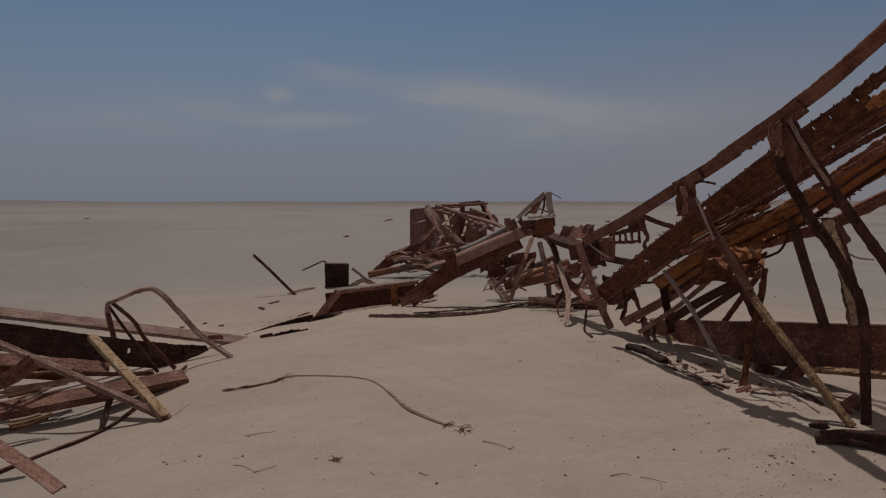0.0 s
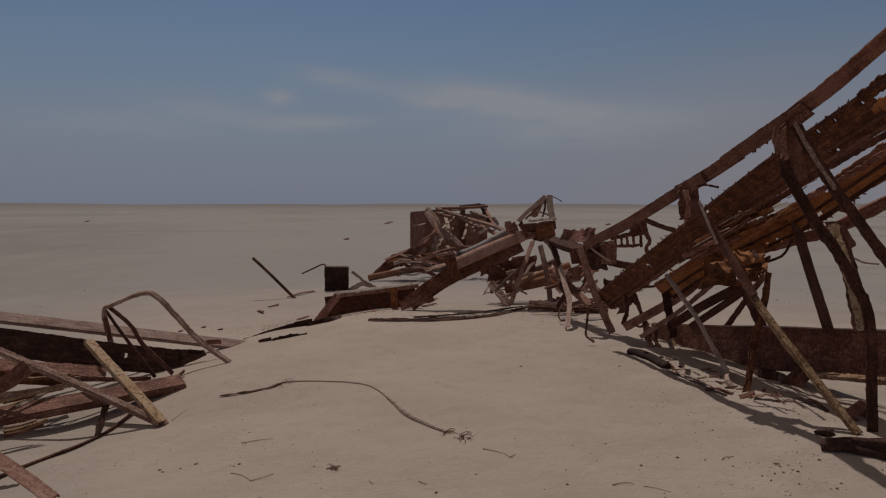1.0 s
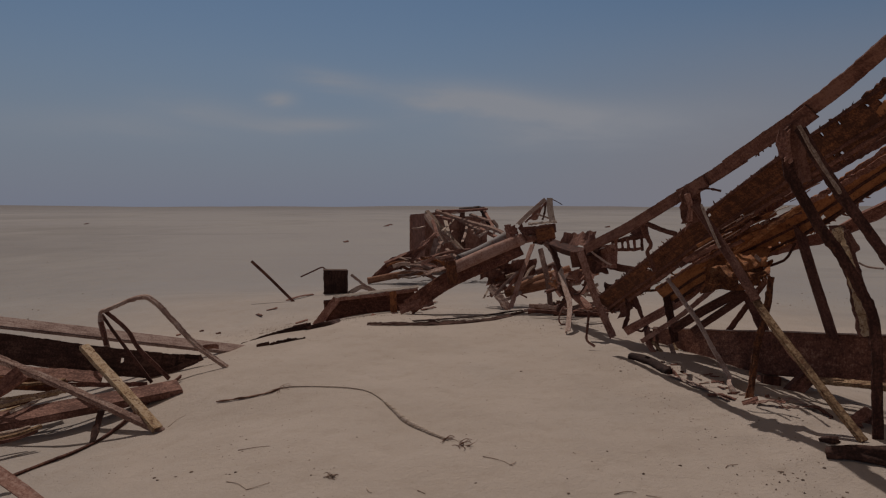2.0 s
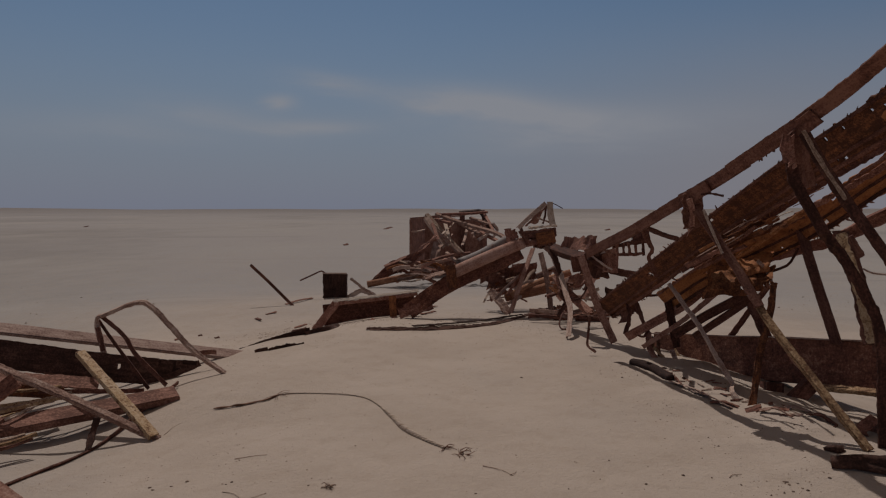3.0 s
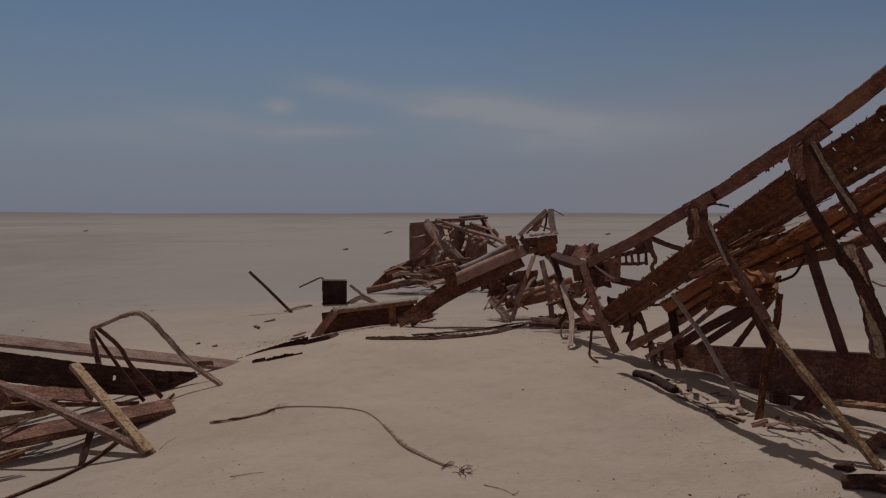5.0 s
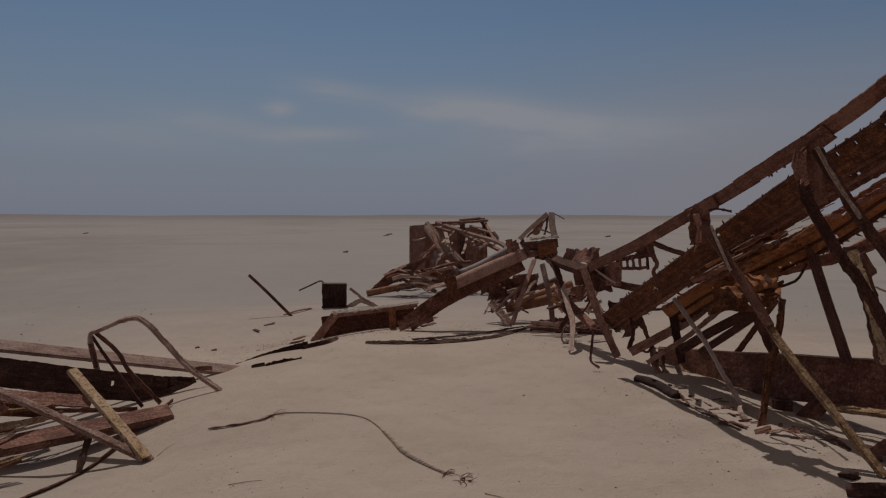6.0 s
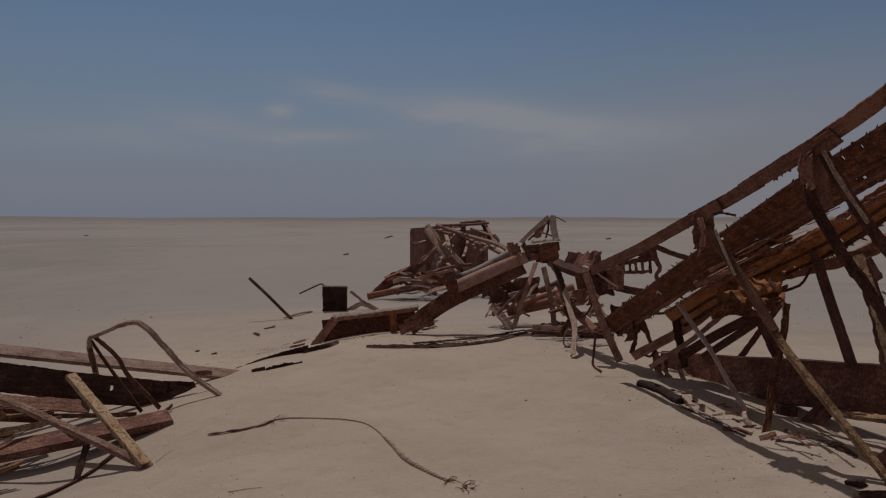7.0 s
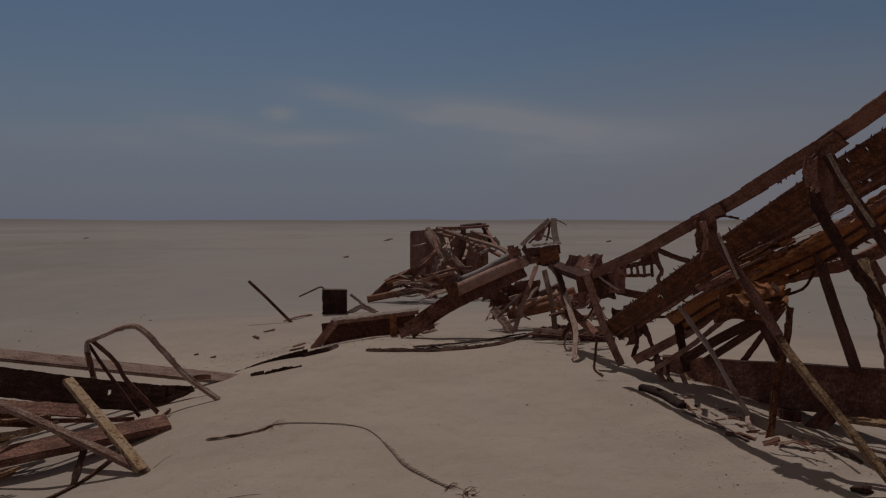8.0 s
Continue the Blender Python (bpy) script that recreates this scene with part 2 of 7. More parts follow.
def sand_material():
    m = bpy.data.materials.new("sand")
    m.use_nodes = True
    n, l = m.node_tree.nodes, m.node_tree.links
    bsdf = n["Principled BSDF"]
    tc = n.new("ShaderNodeTexCoord")

    def tex(s, detail, roughness, stretch=(1, 1, 1)):
        mp = n.new("ShaderNodeMapping")
        mp.inputs["Scale"].default_value = stretch
        l.new(tc.outputs["Object"], mp.inputs["Vector"])
        t = n.new("ShaderNodeTexNoise")
        t.inputs["Scale"].default_value, t.inputs["Detail"].default_value = s, detail
        t.inputs["Roughness"].default_value = roughness
        l.new(mp.outputs[0], t.inputs["Vector"])
        return t.outputs["Fac"]

    def blend(fac, a, b, lo, hi, amount=1.0):
        rng = n.new("ShaderNodeMapRange")
        rng.inputs["From Min"].default_value, rng.inputs["From Max"].default_value = lo, hi
        rng.inputs["To Max"].default_value = amount
        l.new(fac, rng.inputs["Value"])
        mx = n.new("ShaderNodeMix")
        mx.data_type = "RGBA"
        l.new(rng.outputs[0], mx.inputs["Factor"])
        if isinstance(a, tuple):
            mx.inputs["A"].default_value = (*a, 1)
        else:
            l.new(a, mx.inputs["A"])
        mx.inputs["B"].default_value = (*b, 1)
        return mx.outputs["Result"]

    c = blend(tex(0.9, 5, 0.6), SAND_A, SAND_B, 0.35, 0.65)
    # the darker gravel plain beyond the drifted mound
    dist = n.new("ShaderNodeVectorMath")
    dist.operation = "LENGTH"
    l.new(tc.outputs["Object"], dist.inputs[0])
    wav = n.new("ShaderNodeMath")
    wav.operation = "MULTIPLY_ADD"
    wav.inputs[1].default_value = 14.0
    l.new(tex(0.12, 5, 0.6), wav.inputs[0])
    l.new(dist.outputs["Value"], wav.inputs[2])
    c = blend(wav.outputs[0], c, PLAIN_A, 19, 32, 0.85)
    c = blend(dist.outputs["Value"], c, PLAIN_B, 90, 600, 0.7)
    # gravel pavement patches of the wide plain
    c = blend(tex(0.05, 6, 0.7, (1, 0.45, 1)), c, SAND_C, 0.45, 0.58, 0.7)
    c = blend(tex(0.022, 7, 0.72, (1, 0.4, 1)), c, SAND_D, 0.48, 0.62, 0.6)
    c = blend(tex(0.035, 6, 0.68, (0.22, 1, 1)), c, (0.335, 0.32, 0.312), 0.50, 0.66, 0.5)
    c = blend(tex(0.09, 5, 0.7, (0.18, 1, 1)), c, (0.19, 0.183, 0.182), 0.57, 0.70, 0.55)
    # distance haze put into the colour: one tone towards the horizon
    c = blend(dist.outputs["Value"], c, (0.2, 0.182, 0.175), 300, 1300, 0.85)
    # damp and wind-sorted mottling of the near sand
    c = blend(tex(3.5, 6, 0.7), c, (0.36, 0.285, 0.225), 0.5, 0.75, 0.5)
    c = blend(tex(16, 5, 0.7), c, (0.52, 0.43, 0.345), 0.52, 0.78, 0.45)
    c = blend(tex(160, 3, 0.7), c, (0.17, 0.13, 0.1), 0.58, 0.76, 0.62)
    c = blend(tex(45, 3, 0.6), c, (0.5, 0.42, 0.33), 0.6, 0.8, 0.4)
    l.new(c, bsdf.inputs["Base Color"])
    bsdf.inputs["Roughness"].default_value = 0.95
    bsdf.inputs["Specular IOR Level"].default_value = 0.1
    b1 = n.new("ShaderNodeBump")
    b1.inputs["Strength"].default_value, b1.inputs["Distance"].default_value = 0.6, 0.025
    l.new(tex(9, 6, 0.65), b1.inputs["Height"])
    b2 = n.new("ShaderNodeBump")
    b2.inputs["Strength"].default_value, b2.inputs["Distance"].default_value = 0.7, 0.005
    l.new(tex(140, 3, 0.6), b2.inputs["Height"])
    b3 = n.new("ShaderNodeBump")
    b3.inputs["Strength"].default_value, b3.inputs["Distance"].default_value = 0.75, 0.012
    l.new(tex(34, 5, 0.7), b3.inputs["Height"])
    l.new(b1.outputs[0], b3.inputs["Normal"])
    l.new(b3.outputs[0], b2.inputs["Normal"])
    l.new(b2.outputs[0], bsdf.inputs["Normal"])
    return m


SAND = sand_material()


# ---- the ground: one sheet, a mound of drifted sand on a wide gravel plain ----
def smooth(a, b, v):
    k = min(1.0, max(0.0, (v - a) / (b - a)))
    return k * k * (3 - 2 * k)


def ground_z(x, y):
    r = math.hypot(x, y)
    z = -0.95 * smooth(8.5, 30.0, math.hypot(x * 1.2, y))
    z -= 0.4 * smooth(0.6, 3.6, -x - 1.3 * smooth(6.2, 8.2, y) * (1 - smooth(10, 13, y))) * (1 - smooth(12, 20, y)) * (1 - smooth(8, 20, -x))
    z -= 0.4 * smooth(2.6, 6.0, x) * (1 - smooth(9, 20, y))
    if r < 60:
        k = 1 - smooth(20, 60, r)
        z += k * 0.07 * noise.noise((x * 0.35, y * 0.35, 1.7))
        z += k * 0.018 * noise.noise((x * 1.3, y * 1.3, 4.1))
        z += smooth(1.5, 2.3, x) * (1 - smooth(8, 11, y)) * (1 - smooth(5, 7, x)) * (0.03 * noise.noise((x * 2.6, y * 2.6, 6.1)) + 0.012 * noise.noise((x * 8, y * 8, 2.9)))
        z += k * 0.006 * noise.noise((x * 4.5, y * 4.5, 9.3))
    # ledge of drifted sand round the foot of the mast
    z += 0.12 * smooth(2.2, 3.0, x + 0.1 * noise.noise((x * 3, y * 3, 5.5))) * smooth(4.35, 5.1, y + 0.15 * noise.noise((x * 2.5, y * 2.5, 3.1))) * (1 - smooth(5.6, 7.4, y)) * (1 - smooth(4.5, 6, x))
    far = smooth(60, 400, r)
    z += far * (1 - smooth(200, 500, r)) * 0.45 * noise.noise((x * 0.006, y * 0.009, 2.2))
    z += smooth(500, 2200, r) * (3.0 + 9.0 * noise.noise((x * 0.0013, y * 0.0013, 7.7)) + 5.5 * noise.noise((x * 0.0036, y * 0.002, 1.4)))
    return z


def spread(lo, hi, mid, fine, count, power):
    """Coordinates that are dense round mid and wide apart far off."""
    out = []
    for i in range(count + 1):
        u = 2 * i / count - 1
        out.append(mid + (fine * u + (abs(u) ** power) * math.copysign(1, u) * ((hi - mid) if u > 0 else (mid - lo))))
    return out


def ground():
    xs = spread(-3500, 3500, 0.0, 13.0, 340, 9)
    ys = spread(-900, 4200, 8.0, 15.0, 400, 9)
    verts = [(x, y, ground_z(x, y)) for y in ys for x in xs]
    nx = len(xs)
    faces = [(j * nx + i, j * nx + i + 1, (j + 1) * nx + i + 1, (j + 1) * nx + i) for j in range(len(ys) - 1) for i in range(nx - 1)]
    me = bpy.data.meshes.new("ground")
    me.from_pydata(verts, [], faces)
    me.polygons.foreach_set("use_smooth", [True] * len(faces))
    me.materials.append(SAND)
    return tagged(new("ground", me), "pale drifted desert sand running out to a flat gravel plain", "ground", kind="structure")


ground()


# ---- makers for bars, plates, pipes and ropes ----
def centreline(pts, step):
    """Points along a soft curve through pts, about a step apart."""
    pts = [Vector(p) for p in pts]
    if len(pts) == 2:
        count = max(2, int((pts[1] - pts[0]).length / step))
        return [pts[0].lerp(pts[1], i / count) for i in range(count + 1)]
    ends = [pts[0] * 2 - pts[1]] + pts + [pts[-1] * 2 - pts[-2]]
    out = []
    for a, b, c, d in zip(ends, ends[1:], ends[2:], ends[3:]):
        count = max(2, int((c - b).length / step))
        for i in range(count):
            u = i / count
            out.append(0.5 * ((2 * b) + (c - a) * u + (2 * a - 5 * b + 4 * c - d) * u * u + (3 * b - a - 3 * c + d) * u ** 3))
    return out + [pts[-1]]


SHAPES = {
    "flat": lambda w, h: [((-w / 2, 0), (w / 2, 0), 3)],
    "angle": lambda w, h: [((-w / 2, 0), (w / 2, 0), 3), ((w / 2, 0), (w / 2, -h), 2)],
    "angle_low": lambda w, h: [((-w / 2, 0), (w / 2, 0), 3), ((-w / 2, -h), (-w / 2, 0), 1)],
    "beam": lambda w, h: [((-w / 2, 0), (w / 2, 0), 0), ((-w / 2, -h / 2), (-w / 2, h / 2), 3), ((w / 2, -h / 2), (w / 2, h / 2), 3)],
    "channel": lambda w, h: [((-w / 2, 0), (w / 2, 0), 0), ((-w / 2, -h), (-w / 2, 0), 1), ((w / 2, -h), (w / 2, 0), 1)],
    "box": lambda w, h: [((-w / 2, 0), (w / 2, 0), 0), ((-w / 2, -h), (w / 2, -h), 0), ((-w / 2, -h), (-w / 2, 0), 0), ((w / 2, -h), (w / 2, 0), 0)],
}
SEED = itertools.count(1)


def frames_along(line, roll, facing=(0, -1, 0.2)):
    out = []
    facing = Vector(facing)
    for i, p in enumerate(line):
        t = (line[min(i + 1, len(line) - 1)] - line[max(i - 1, 0)]).normalized()
        b = (facing - facing.dot(t) * t).normalized()
        a = b.cross(t)
        turn = Matrix.Rotation(radians(roll), 3, t)
        out.append((p, turn @ a, turn @ b))
    return out


def finish(name, verts, faces, base, material, parent, smooth_faces=False, uvs=None):
    used = sorted({i for f in faces for i in f})
    place = {v: i for i, v in enumerate(used)}
    me = bpy.data.meshes.new(name)
    me.from_pydata([Vector(verts[i]) - base for i in used], [], [tuple(place[i] for i in f) for f in faces])
    me.materials.append(material)
    if smooth_faces:
        me.polygons.foreach_set("use_smooth", [True] * len(me.polygons))
    if uvs:
        layer = me.uv_layers.new(name="grain")
        layer.data.foreach_set("uv", [c for f in faces for i in f for c in uvs[i]])
    me.update()
    ob = new(name, me)
    if parent is not None:
        ob.parent = parent
        top = parent
        where = Vector((0, 0, 0))
        while top is not None:
            where += top.location
            top = top.parent
        ob.location = base - where
    else:
        ob.location = base
    return ob


def largest(cells):
    """The largest patch of cells that hang together."""
    left, best = set(cells), set()
    while left:
        todo, patch = [left.pop()], set()
        while todo:
            i, j = todo.pop()
            patch.add((i, j))
            for q in ((i + 1, j), (i - 1, j), (i, j + 1), (i, j - 1)):
                if q in left:
                    left.remove(q)
                    todo.append(q)
        if len(patch) > len(best):
            best = patch
    return best


def thing(name, at, label, category, group=""):
    e = new(name)
    e.empty_display_size = 0.1
    e.location = at
    return tagged(e, label, category, group)


def member(name, pts, shape, w, h, material, parent=None, label="", category="", group="", roll=0.0, rag=0.012, holes=0.0,
           bend=0.008, t=0.014, step=0.032, cells=5, face=(0, -1, 0.2)):
    """A rolled steel member, corroded: plates swept along a line, with ragged edges and rust holes."""
    sd = next(SEED) * 3.17
    line = centreline(pts, step)
    base = Vector(pts[0])
    for i, p in enumerate(line):
        s = i * step
        p += Vector((noise.noise((s * 1.1, sd, 0)), noise.noise((s * 1.1, sd, 5)), noise.noise((s * 1.1, sd, 9)))) * bend
    rows = frames_along(line, roll, face)
    n = len(rows)
    verts, faces, uvs = [], [], []
    for k, ((a0, b0), (a1, b1), free) in enumerate(SHAPES[shape](w, h)):
        da, db = a1 - a0, b1 - b0
        wide = math.hypot(da, db)
        na, nb = -db / wide, da / wide
        thick = t * (0.8 if k else 1.0)
        start = len(verts)
        for i, (p, A, B) in enumerate(rows):
            s = i * step
            e0 = rag * (0.22 * noise.noise((s * 4, sd, k)) + 0.4 * noise.noise((s * 13, sd, k + 3)) + 0.6 * noise.noise((s * 37, sd, k + 6))) if free & 1 else 0.0
            e1 = rag * (0.22 * noise.noise((s * 4, sd + 50, k)) + 0.4 * noise.noise((s * 13, sd + 50, k + 3)) + 0.6 * noise.noise((s * 37, sd + 50, k + 6))) if free & 2 else 0.0
            for j in range(cells + 1):
                v = j / cells
                d = v * wide + e0 * (1 - v) + e1 * v
                wob = 0.3 * rag * (noise.noise((s * 3, v * 3, sd + k)) + 0.7 * noise.noise((s * 19, v * 5, sd + k)))
                torn = 1.0 if holes else 0.5
                along = 0.35 * torn * step * noise.noise((i * 7.3, j * 5.1, sd))
                if 0 < j < cells:
                    d += 0.4 * torn * wide / cells * noise.noise((i * 5.7, j * 6.3, sd + 4))
                a, b = a0 + da * d / wide, b0 + db * d / wide
                for side in (-0.5, 0.5):
                    o = side * thick + wob
                    verts.append(p + A * (a + na * o) + B * (b + nb * o) + A.cross(B) * along)
                    uvs.append((s + sd, d + k * 1.7 + side * 0.3 + sd))
        keep = set()
        for i in range(n - 1):
            for j in range(cells):
                if holes:
                    edge = 0.12 if ((j == 0 and free & 1) or (j == cells - 1 and free & 2)) else 0.0
                    q = noise.noise((i * step * 2.6, j * wide / cells * 15, sd + k * 7)) + 0.55 * noise.noise((i * step * 12, j * 1.3, sd + 20))
                    if q > 1.0 - holes - edge * holes:
                        continue
                keep.add((i, j))
        keep = largest(keep)

        def vid(i, j, side):
            return start + (i * (cells + 1) + j) * 2 + side

        for i, j in keep:
            faces.append((vid(i, j, 1), vid(i + 1, j, 1), vid(i + 1, j + 1, 1), vid(i, j + 1, 1)))
            faces.append((vid(i, j, 0), vid(i, j + 1, 0), vid(i + 1, j + 1, 0), vid(i + 1, j, 0)))
            if (i - 1, j) not in keep:
                faces.append((vid(i, j, 0), vid(i, j, 1), vid(i, j + 1, 1), vid(i, j + 1, 0)))
            if (i + 1, j) not in keep:
                faces.append((vid(i + 1, j, 1), vid(i + 1, j, 0), vid(i + 1, j + 1, 0), vid(i + 1, j + 1, 1)))
            if (i, j - 1) not in keep:
                faces.append((vid(i, j, 1), vid(i, j, 0), vid(i + 1, j, 0), vid(i + 1, j, 1)))
            if (i, j + 1) not in keep:
                faces.append((vid(i, j + 1, 0), vid(i, j + 1, 1), vid(i + 1, j + 1, 1), vid(i + 1, j + 1, 0)))
    ob = finish(name, verts, faces, base, material, parent, uvs=uvs)
    return tagged(ob, label, category, group)


def tube(name, pts, radius, material, parent=None, label="", category="", group="", wall=0.0, sides=14, step=0.08, bend=0.004, taper=1.0, lumps=0.0, swell=None):
    """A pipe (with a wall thickness, open at the ends) or a solid rod, wire or stick."""
    sd = next(SEED) * 2.31
    line = centreline(pts, step)
    base = Vector(pts[0])
    for i, p in enumerate(line):
        s = i * step
        p += Vector((noise.noise((s * 1.3, sd, 0)), noise.noise((s * 1.3, sd, 5)), noise.noise((s * 1.3, sd, 9)))) * bend
    rows = frames_along(line, 0)
    verts, faces, uvs = [], [], []
    n = len(rows)
    layers = (0.0, wall) if wall else (0.0,)
    for q, inset in enumerate(layers):
        for i, (p, A, B) in enumerate(rows):
            for j in range(sides):
                g = 2 * math.pi * j / sides
                r = (radius - inset) * (swell(i / (n - 1)) if swell else 1 + (taper - 1) * i / (n - 1))
                r *= 1 + lumps * noise.noise((math.cos(g) * 2 + sd, math.sin(g) * 2, i * step * 3))
                verts.append(p + A * r * math.cos(g) + B * r * math.sin(g))
                uvs.append((i * step + sd, radius * (g if g < math.pi else 2 * math.pi - g) + q * 0.5 + sd))
        for i in range(n - 1):
            for j in range(sides):
                f = (q * n * sides + i * sides + j, q * n * sides + i * sides + (j + 1) % sides,
                     q * n * sides + (i + 1) * sides + (j + 1) % sides, q * n * sides + (i + 1) * sides + j)
                faces.append(f if q == 0 else f[::-1])
    if wall:
        for i in (0, n - 1):
            for j in range(sides):
                k = (j + 1) % sides
                f = (i * sides + j, n * sides + i * sides + j, n * sides + i * sides + k, i * sides + k)
                faces.append(f if i == 0 else f[::-1])
    else:
        faces.append(tuple(range(sides))[::-1])
        faces.append(tuple((n - 1) * sides + j for j in range(sides)))
    ob = finish(name, verts, faces, base, material, parent, True, uvs)
    return tagged(ob, label, category, group)


def sheet(name, at, across, up, material, parent=None, label="", category="", group="", crumple=0.05, holes=0.15, t=0.012, cells=16, freq=4.0, rag=0.05):
    """A torn, buckled steel sheet: a corner, its two edges as vectors."""
    sd = next(SEED) * 4.3
    at, across, up = Vector(at), Vector(across), Vector(up)
    nrm = across.cross(up).normalized()
    la, lu = across.length, up.length
    na, nu = max(4, int(cells * la / max(la, lu))), max(4, int(cells * lu / max(la, lu)))
    verts, faces, uvs, keep = [], [], [], set()
    for i in range(na + 1):
        for j in range(nu + 1):
            u, v = i / na, j / nu
            x, y = u * la, v * lu
            eu = rag * noise.noise((y * 7, sd, 1)) * (2 * u - 1)
            ev = rag * noise.noise((x * 7, sd, 2)) * (2 * v - 1)
            o = crumple * (noise.noise((x * freq, y * freq, sd)) + 0.4 * noise.noise((x * freq * 2.7, y * freq * 2.7, sd)))
            ju, jv = 0.35 * noise.noise((i * 7.3, j * 5.1, sd)) / na, 0.35 * noise.noise((i * 5.7, j * 6.3, sd + 4)) / nu
            p = at + across * (u + eu / la + ju) + up * (v + ev / lu + jv) + nrm * o
            verts += [p - nrm * t / 2, p + nrm * t / 2]
            uvs += [(y + sd, x + sd), (y + sd, x + sd + 0.4)]
    for i in range(na):
        for j in range(nu):
            q = noise.noise((i / na * la * 6, j / nu * lu * 6, sd + 9)) + 0.4 * noise.noise((i * 0.9, j * 0.9, sd))
            edge = 0.2 if i in (0, na - 1) or j in (0, nu - 1) else 0
            if holes and q > 0.9 - holes - edge:
                continue
            keep.add((i, j))
    keep = largest(keep)

    def vid(i, j, s):
        return (i * (nu + 1) + j) * 2 + s

    for i, j in keep:
        faces.append((vid(i, j, 1), vid(i + 1, j, 1), vid(i + 1, j + 1, 1), vid(i, j + 1, 1)))
        faces.append((vid(i, j, 0), vid(i, j + 1, 0), vid(i + 1, j + 1, 0), vid(i + 1, j, 0)))
        for (di, dj), (p, q) in (((-1, 0), ((i, j), (i, j + 1))), ((1, 0), ((i + 1, j + 1), (i + 1, j))), ((0, -1), ((i + 1, j), (i, j))), ((0, 1), ((i, j + 1), (i + 1, j + 1)))):
            if (i + di, j + dj) not in keep:
                faces.append((vid(*p, 0), vid(*p, 1), vid(*q, 1), vid(*q, 0)))
    ob = finish(name, verts, faces, at, material, parent, uvs=uvs)
    return tagged(ob, label, category, group)



def shards(pts, material, parent, count, size, way=(0, 0, -1), name="torn_edge", seed=1):
    """Curled flakes of rust hanging along an edge, one mesh."""
    rnd = random.Random(seed)
    line = centreline(pts, 0.03)
    way = Vector(way).normalized()
    verts, faces, uvs = [], [], []
    base = Vector(pts[0])
    for _ in range(count):
        i = rnd.randrange(len(line) - 1)
        t = (line[i + 1] - line[i]).normalized()
        p = line[i].lerp(line[i + 1], rnd.random())
        w = size * rnd.uniform(0.25, 0.9)
        h = size * rnd.uniform(0.4, 1.5)
        lean = t * rnd.uniform(-0.9, 0.9) * h + Vector((rnd.uniform(-0.5, 0.5), rnd.uniform(-0.7, 0.2), rnd.uniform(-0.2, 0.2))) * h
        out = t.cross(way).normalized() * 0.004
        root = p - way * 0.02
        ring = [root - t * w, root + t * w * 0.6, p + way * h * 0.55 + t * w * 0.5 + lean * 0.4, p + way * h + lean, p + way * h * 0.5 - t * w * 0.55 + lean * 0.3]
        b = len(verts)
        verts += [v + out for v in ring] + [v - out for v in ring]
        uvs += [(rnd.random(), rnd.random())] * 10
        faces += [(b, b + 1, b + 2, b + 3, b + 4), (b + 9, b + 8, b + 7, b + 6, b + 5)]
        faces += [(b + (k + 1) % 5, b + k, b + 5 + k, b + 5 + (k + 1) % 5) for k in range(5)]
    return finish(name, verts, faces, base, material, parent, uvs=uvs)


def on(x, y, lift=0.0):
    """A place on the sand."""
    return (x, y, ground_z(x, y) + lift)


# ---- the fallen lattice mast ----

mast = thing("fallen_mast", (2.981, 5.200, 0.054), "collapsed rust-brown steel lattice mast leaning up out of the sand", "wreck")
chord_low = member("chord", [(1.80, 9.40, 1.20), (2.054, 7.989, 1.563), (2.226, 6.897, 1.866), (2.352, 6.030, 2.107)], "angle_low", 0.1, 0.06, RUST_BLACK, mast, rag=0.008, bend=0.008, step=0.03)
chord_high = member("chord", [(2.315, 6.180, 2.062), (2.433, 5.367, 2.308), (2.490, 4.843, 2.480), (2.514, 4.497, 2.603), (2.537, 4.100, 2.742)], "angle_low", 0.105, 0.06, RUST_BLACK, mast, rag=0.009, bend=0.008, step=0.03)
member("splice", [(2.154, 6.860, 1.825), (2.205, 6.690, 1.882), (2.262, 6.500, 1.945)], "flat", 0.118, 0.05, RUST_BLACK, chord_low, rag=0.01, step=0.03)
member("splice", [(2.378, 5.330, 2.258), (2.427, 5.199, 2.312), (2.458, 5.100, 2.363)], "flat", 0.118, 0.05, RUST_BLACK, chord_high, rag=0.01, step=0.03)
member("chord", [(2.200, 10.100, 0.390), (2.559, 8.257, 1.214), (2.748, 7.209, 1.666), (2.918, 6.268, 2.052), (3.032, 5.670, 2.275), (3.092, 5.330, 2.400)], "angle_low", 0.30, 0.12, RUST_ORANGE, mast, rag=0.03, holes=0.42, cells=10, step=0.028, t=0.02, label="orange-rusted web plate eaten through with ragged holes")
member("chord", [(2.637, 8.700, 1.051), (3.003, 7.845, 1.451), (3.262, 7.181, 1.791), (3.414, 6.777, 1.998), (3.601, 6.291, 2.232), (3.755, 5.900, 2.406)], "angle", 0.05, 0.03, RUST_BLACK, mast, rag=0.025, holes=0.1, step=0.035)
member("chord", [(2.895, 8.700, 1.103), (3.218, 7.941, 1.423), (3.473, 7.285, 1.732), (3.682, 6.725, 2.001), (3.892, 6.100, 2.323)], "flat", 0.055, 0.1, RUST, mast, rag=0.03, holes=0.2, step=0.035)
member("plate", [(2.669, 9.000, 0.642), (2.949, 8.485, 0.994), (3.310, 7.879, 1.344), (3.617, 7.352, 1.650), (3.861, 6.862, 1.991), (4.094, 6.400, 2.296)], "angle_low", 0.28, 0.24, RUST_ORANGE, mast, rag=0.035, holes=0.42, cells=9, step=0.028, t=0.02)
